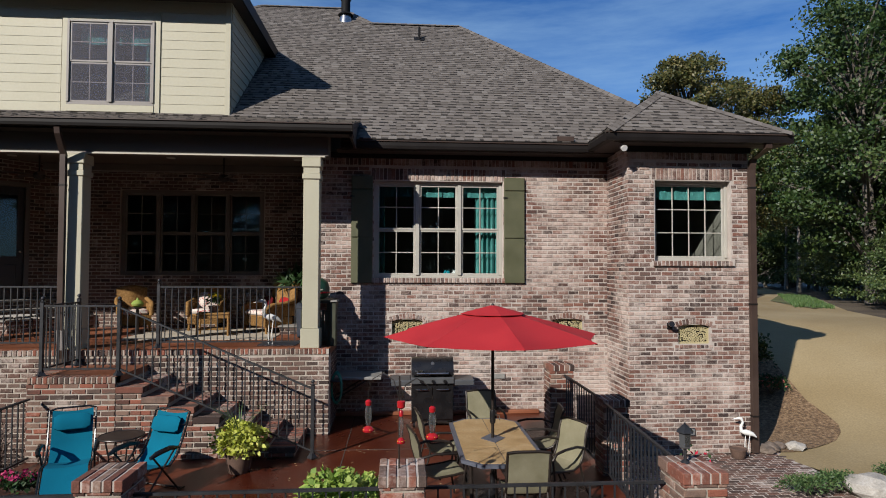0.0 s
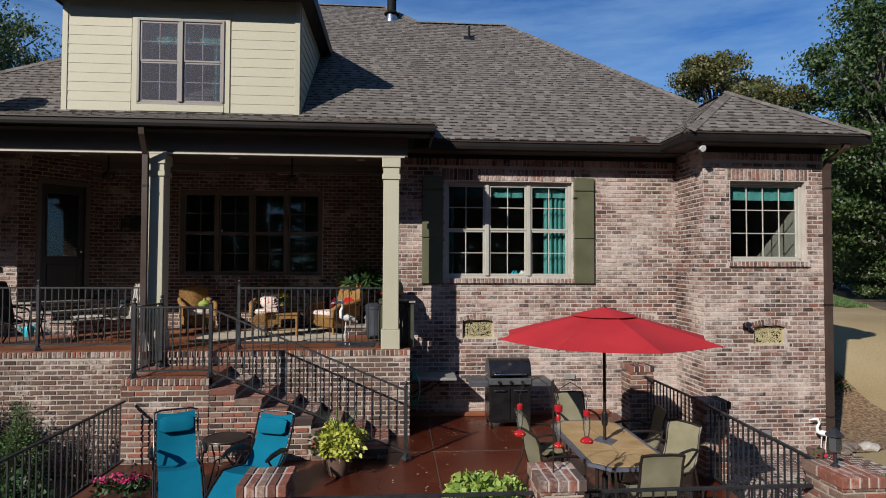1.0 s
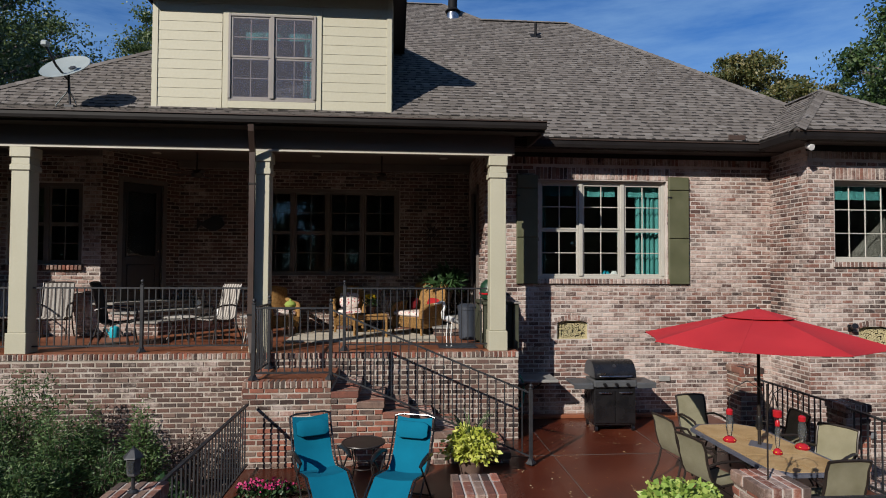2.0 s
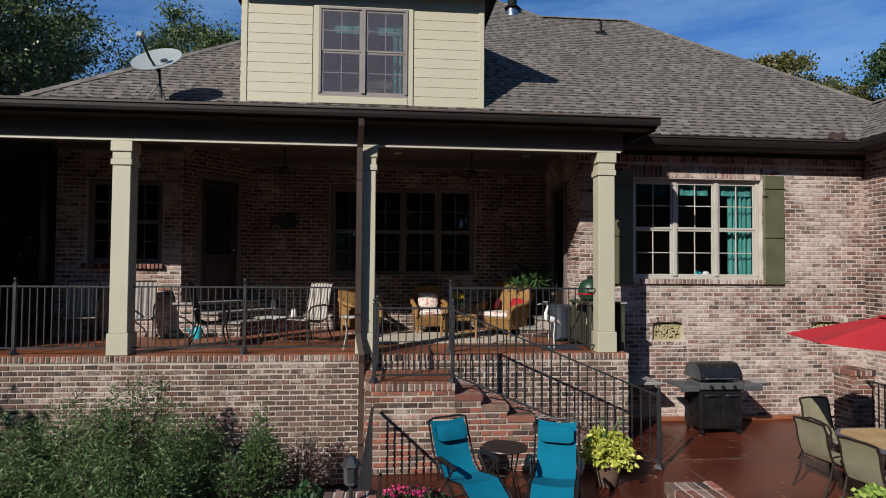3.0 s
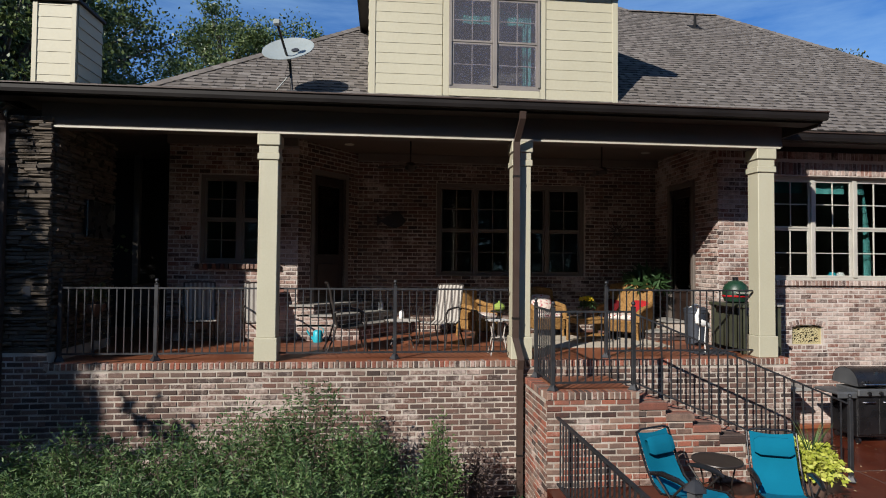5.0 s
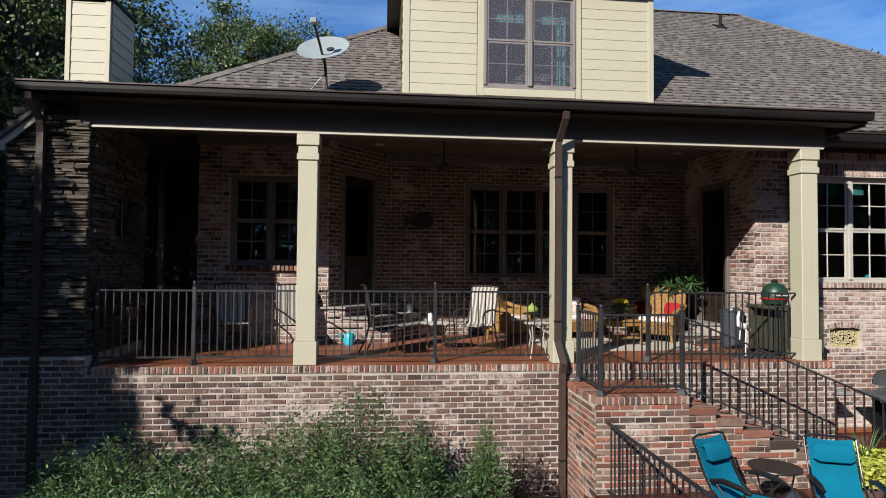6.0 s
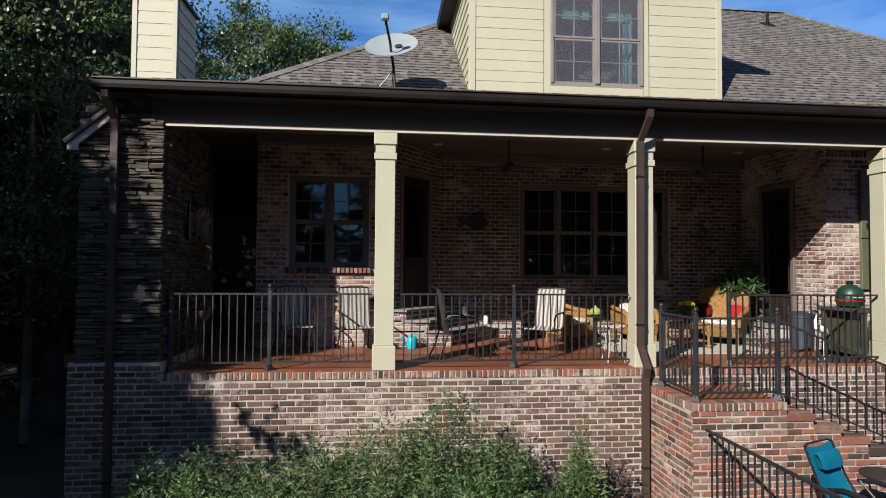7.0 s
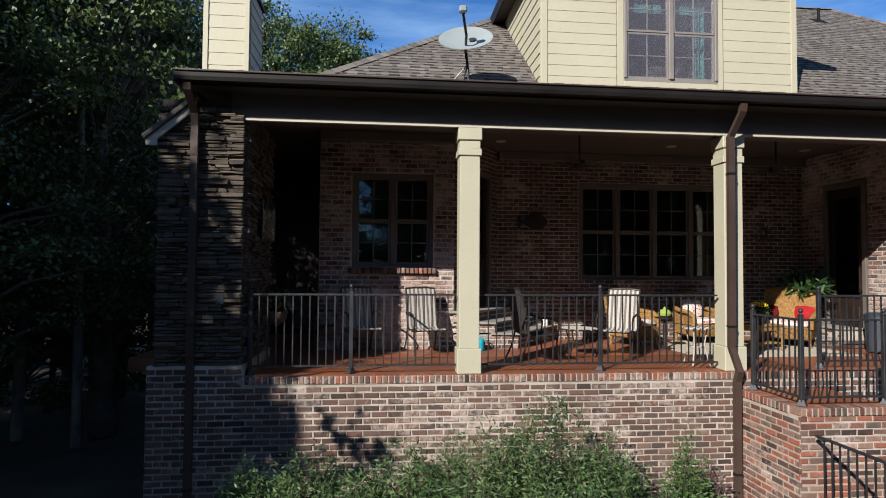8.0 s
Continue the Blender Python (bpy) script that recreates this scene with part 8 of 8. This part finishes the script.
feathery((-6.2, 9.25, YARD_Z), 534, 1.35, (0.5, 0.2), 1200, M["shrub_dark"], "dry purple-brown stems by the brick wall")

# ---- fallen leaves on the patio ----
r = np.random.default_rng(600)
p = np.stack([r.uniform(-0.3, 2.0, 230), r.uniform(6.0, 10.9, 230), np.full(230, PATIO_Z + 0.008)], axis=1)
q = leaves(p, 0.045, 0.03, r, 0.0)
q[:, :, 2] = PATIO_Z + 0.004 + np.abs(q[:, :, 2] - PATIO_Z - 0.008) * 0.25
tagged(part("fallen_leaves", quads_mesh("fallen_leaves", q, M["drylleaf"]), None), "small dry fallen leaves scattered over the red patio", "fallen leaves", kind="stuff")


# rough grass beside the driveway
r = np.random.default_rng(610)
u_, v_ = r.uniform(0, 1, 2600), r.uniform(-0.8, 0.8, 2600)
p = np.stack([17.2 + 6.2 * u_ + v_ * 0.7, 21.6 + 10.2 * u_ - v_ * 0.5, np.zeros(2600)], axis=1)
p[:, 2] = [ground_z(a, b) + 0.06 for a, b, _ in p]
tagged(part("rough_grass", quads_mesh("rough_grass", leaves(p, 0.19, 0.04, r, 0.0, np.tile((0.0, 0.0, 2.2), (2600, 1))), M["juniper"]), None), "tufts of rough green grass at the driveway edge", "grass", kind="stuff")


# ---- trees ----
def tree_meshes(seed, h, crown_r, clusters, per, leaf, mat, base=0.35):
    """A tapered trunk with limbs, and a crown of leaves in clumps."""
    r = np.random.default_rng(seed)
    g = Geo()
    lean = r.uniform(-0.04, 0.04, 2) * h
    pts = [Vector((lean[0] * f * f + 0.06 * math.sin(5 * f + seed), lean[1] * f * f, h * 0.86 * f)) for f in np.linspace(0, 1, 8)]
    g.tube(pts, [0.022 * h * (1 - 0.85 * f) for f in np.linspace(0, 1, 8)], 9)
    cen = []
    for i in range(clusters):
        f = base + (1 - base) * r.uniform(0, 1) ** 0.85
        a = r.uniform(0, 2 * math.pi)
        env = crown_r * (math.sin(math.pi * min(1.0, (f - base) / (1.02 - base)) ** 0.75) ** 0.6 + 0.12)
        rad = env * r.uniform(0.35, 1.0) * (1 + 0.25 * math.sin(3 * a + seed))
        c = Vector((math.cos(a) * rad + lean[0] * f, math.sin(a) * rad + lean[1] * f, h * f * r.uniform(0.94, 1.04)))
        cen.append(c)
        if i % 2 == 0:
            s = pts[min(7, max(1, int(f * 6.5)))]
            g.tube([s, s.lerp(c, 0.5) + Vector((0, 0, 0.03 * h)), c], [0.006 * h, 0.0035 * h, 0.001 * h], 5, cap=False)
    C = np.array([tuple(c) for c in cen])
    idx = r.integers(0, clusters, clusters * per)
    size = r.uniform(0.3, 1.0, clusters)[idx][:, None] * crown_r * 0.17
    off = np.clip(r.normal(size=(clusters * per, 3)), -1.7, 1.7) * size * np.array([1, 1, 0.5])
    L = leaves(C[idx] + off, leaf, leaf * 0.62, r, 0.35)
    return g.mesh("trunk", M["bark"], True), quads_mesh("crown", L, mat)


def tree(meshes, label, at, s, turn, group):
    t = thing("tree", label, "tree", group, at, turn)
    t.scale = (s, s, s)
    part("trunk", meshes[0], None, t)
    part("crown", meshes[1], None, t)
    return t


TA = tree_meshes(1, 11.0, 3.3, 170, 170, 0.15, M["leaf"], 0.16)
TB = tree_meshes(2, 12.0, 3.0, 150, 170, 0.17, M["leaf_olive"], 0.3)
TC = tree_meshes(3, 12.0, 3.0, 200, 170, 0.115, M["leaf_dark"], 0.2)
TD = tree_meshes(4, 13.0, 3.6, 210, 165, 0.12, M["leaf_dark"], 0.10)
TS = tree_meshes(11, 13.0, 2.8, 52, 60, 0.34, M["leaf_dark"], 0.68)
TE = tree_meshes(7, 12.5, 3.4, 190, 170, 0.15, M["leaf"], 0.08)
TX = tree_meshes(9, 12.0, 3.6, 90, 105, 0.27, M["leaf_dark"], 0.10)
TF = tree_meshes(6, 12.0, 3.1, 230, 230, 0.12, M["leaf_dark"], 0.2)
TU = tree_meshes(5, 3.6, 1.9, 70, 100, 0.12, M["leaf_dark"], 0.05)
WOOD, FAR = "woodland trees", "far trees"
for i, (x, y, s) in enumerate(((22.0, 24.5, 1.3), (25.2, 21, 1.2), (27, 27, 1.3), (30.5, 33, 1.4), (36, 40, 1.5), (33, 27, 1.4), (40, 34, 1.5), (24.5, 17.0, 1.0), (29, 22, 1.3), (36, 22, 1.4), (32.5, 45, 1.15), (35.5, 50, 1.1), (31.0, 40, 0.8), (28.6, 34, 0.75), (23.0, 20.5, 0.8), (24.8, 27.5, 0.9))):
    tree((TA, TE)[i % 2], "tall green leafy tree beyond the driveway", (x, y, ground_z(x, y)), s, 40 * i, WOOD)
for i, (x, y, s) in enumerate(((16.1, 29.0, 1.03), (20.4, 31.5, 0.98))):
    tree(TB, "large olive-tinged tree beyond the roof", (x, y, ground_z(x, y)), s, 70 * i, FAR)
for i, (x, y, s) in enumerate(((-14.2, 14.5, 1.0), (-17.0, 12.5, 1.05), (-15.5, 18.0, 1.1), (-19.5, 17.0, 1.15), (-18.0, 21.0, 1.0), (-20.5, 23.5, 1.2), (-22.5, 22.0, 1.2), (-17.8, 27.0, 1.05), (-21.5, 13.0, 1.1), (-25, 18, 1.2), (-20, 29, 1.3))):
    tree((TC, TD)[i % 3 == 2], "dark woodland tree at the shaded side of the house", (x, y, YARD_Z), s, 53 * i, WOOD)
for i, (x, y, s) in enumerate(((-14.3, 33, 1.36), (-11.3, 34, 1.32), (-8.6, 36, 1.25))):
    tree(TF, "leafy green tree rising behind the roof", (x, y, YARD_Z), s, 61 * i, FAR)
# trees added out of view, set so their shadows land on the pier end
for i, (x, y, s) in enumerate(((-24.1, -1.2, 1.0), (-22.0, 0.2, 0.95), (-25.4, 2.5, 1.1), (-27.5, -3.0, 1.2), (-27.5, 7, 1.2), (-22.9, 7.0, 0.9), (-21.5, 4.0, 0.85), (-20.8, 1.5, 0.92), (-18.85, 3.6, 0.92), (-20.1, 2.6, 0.94), (-17.75, 5.0, 0.78), (-22.9, -0.6, 1.0), (-19.45, 3.0, 0.84))):
    tree(TS if i == 1 else TX, "unseen dark woodland tree added to shade the end of the porch", (x, y, YARD_Z), s, 37 * i, WOOD)
for i, (x, y, s) in enumerate(((-16.9, 9.2, 0.85), (-17.9, 11.4, 0.95), (-15.5, 11.6, 0.72))):
    tree(TC, "dark woodland tree beside the stone pier", (x, y, YARD_Z), s, 71 * i, WOOD)
# unseen woods added behind the garden block skylight; two openings hold only low growth
for i in range(60):
    x, row = -56 + (i % 20) * 5.5 + (i // 20) * 1.9, i // 20
    low = -17 < x < -7 or 4 < x < 9
    size = (1.35, 1.55, 1.9)[row] + 0.07 * (i % 3)
    tree(TX, "unseen woodland tree added behind the garden to block skylight", (x, (-21, -26, -32)[row] - 3 * ((i * 7) % 2), YARD_Z), 0.5 + 0.06 * (i % 4) if low else size, 47 * i, WOOD)
for i, (x, y, s) in enumerate(((19.4, 18.2, 0.7), (20.6, 20.6, 0.9), (21.8, 22.8, 0.8), (23.0, 25.4, 1.0), (24.6, 28.4, 1.0), (26.6, 31.6, 1.2), (28.8, 35.5, 1.2), (31.0, 39.5, 1.3), (33, 43.5, 1.4), (22.4, 19.5, 1.2), (24.0, 22.5, 1.3), (25.8, 26, 1.4), (28, 30.5, 1.5), (30.5, 35, 1.6), (33.5, 40, 1.7), (36, 46, 1.8), (35, 48, 1.6), (21.0, 17.0, 1.0), (30.2, 46, 2.0), (32.0, 47.5, 2.1), (34, 52, 2.2), (28.8, 48.5, 2.0), (31, 50, 2.2),
                               (-13.5, 16.5, 0.9), (-16, 15, 1.0), (-18.5, 14, 1.1), (-15, 20, 1.1), (-18, 20, 1.1), (-21, 18, 1.2), (-23, 15, 1.2), (-14.5, 24, 1.1), (-25, 13, 1.3), (-20, 24, 1.3), (-27, 17, 1.4))):
    tree(TU, "leafy undergrowth at the edge of the woods", (x, y, ground_z(x, y)), s, 31 * i, "woodland undergrowth")
# bare pale trunks at the wood's edge
for i, (x, y, h, rr_) in enumerate(((-15.6, 14.2, 7, 0.09), (-14.3, 13.6, 7, 0.08), (27.3, 36.6, 5, 0.13), (29.4, 41.0, 5, 0.11), (18.6, 19.6, 5, 0.05), (17.7, 17.6, 5, 0.05))):
    t = thing("tree", "slender bare pale trunk at the edge of the woods", "tree", WOOD, (x, y, ground_z(x, y)), 60 * i)
    part("trunk", Geo().tube([(0.05 * math.sin(2 * f + i), 0.06 * f, h * f) for f in np.linspace(0, 1, 7)], [rr_ * (1.15 - 0.6 * f) for f in np.linspace(0, 1, 7)], 9), M["bark_pale"], t, "", True)
    foliage(t, "crown", 260, (0, 0, h), (1.3, 1.3, 1.2), 0.16, 0.1, M["leaf_dark"], 700 + i)
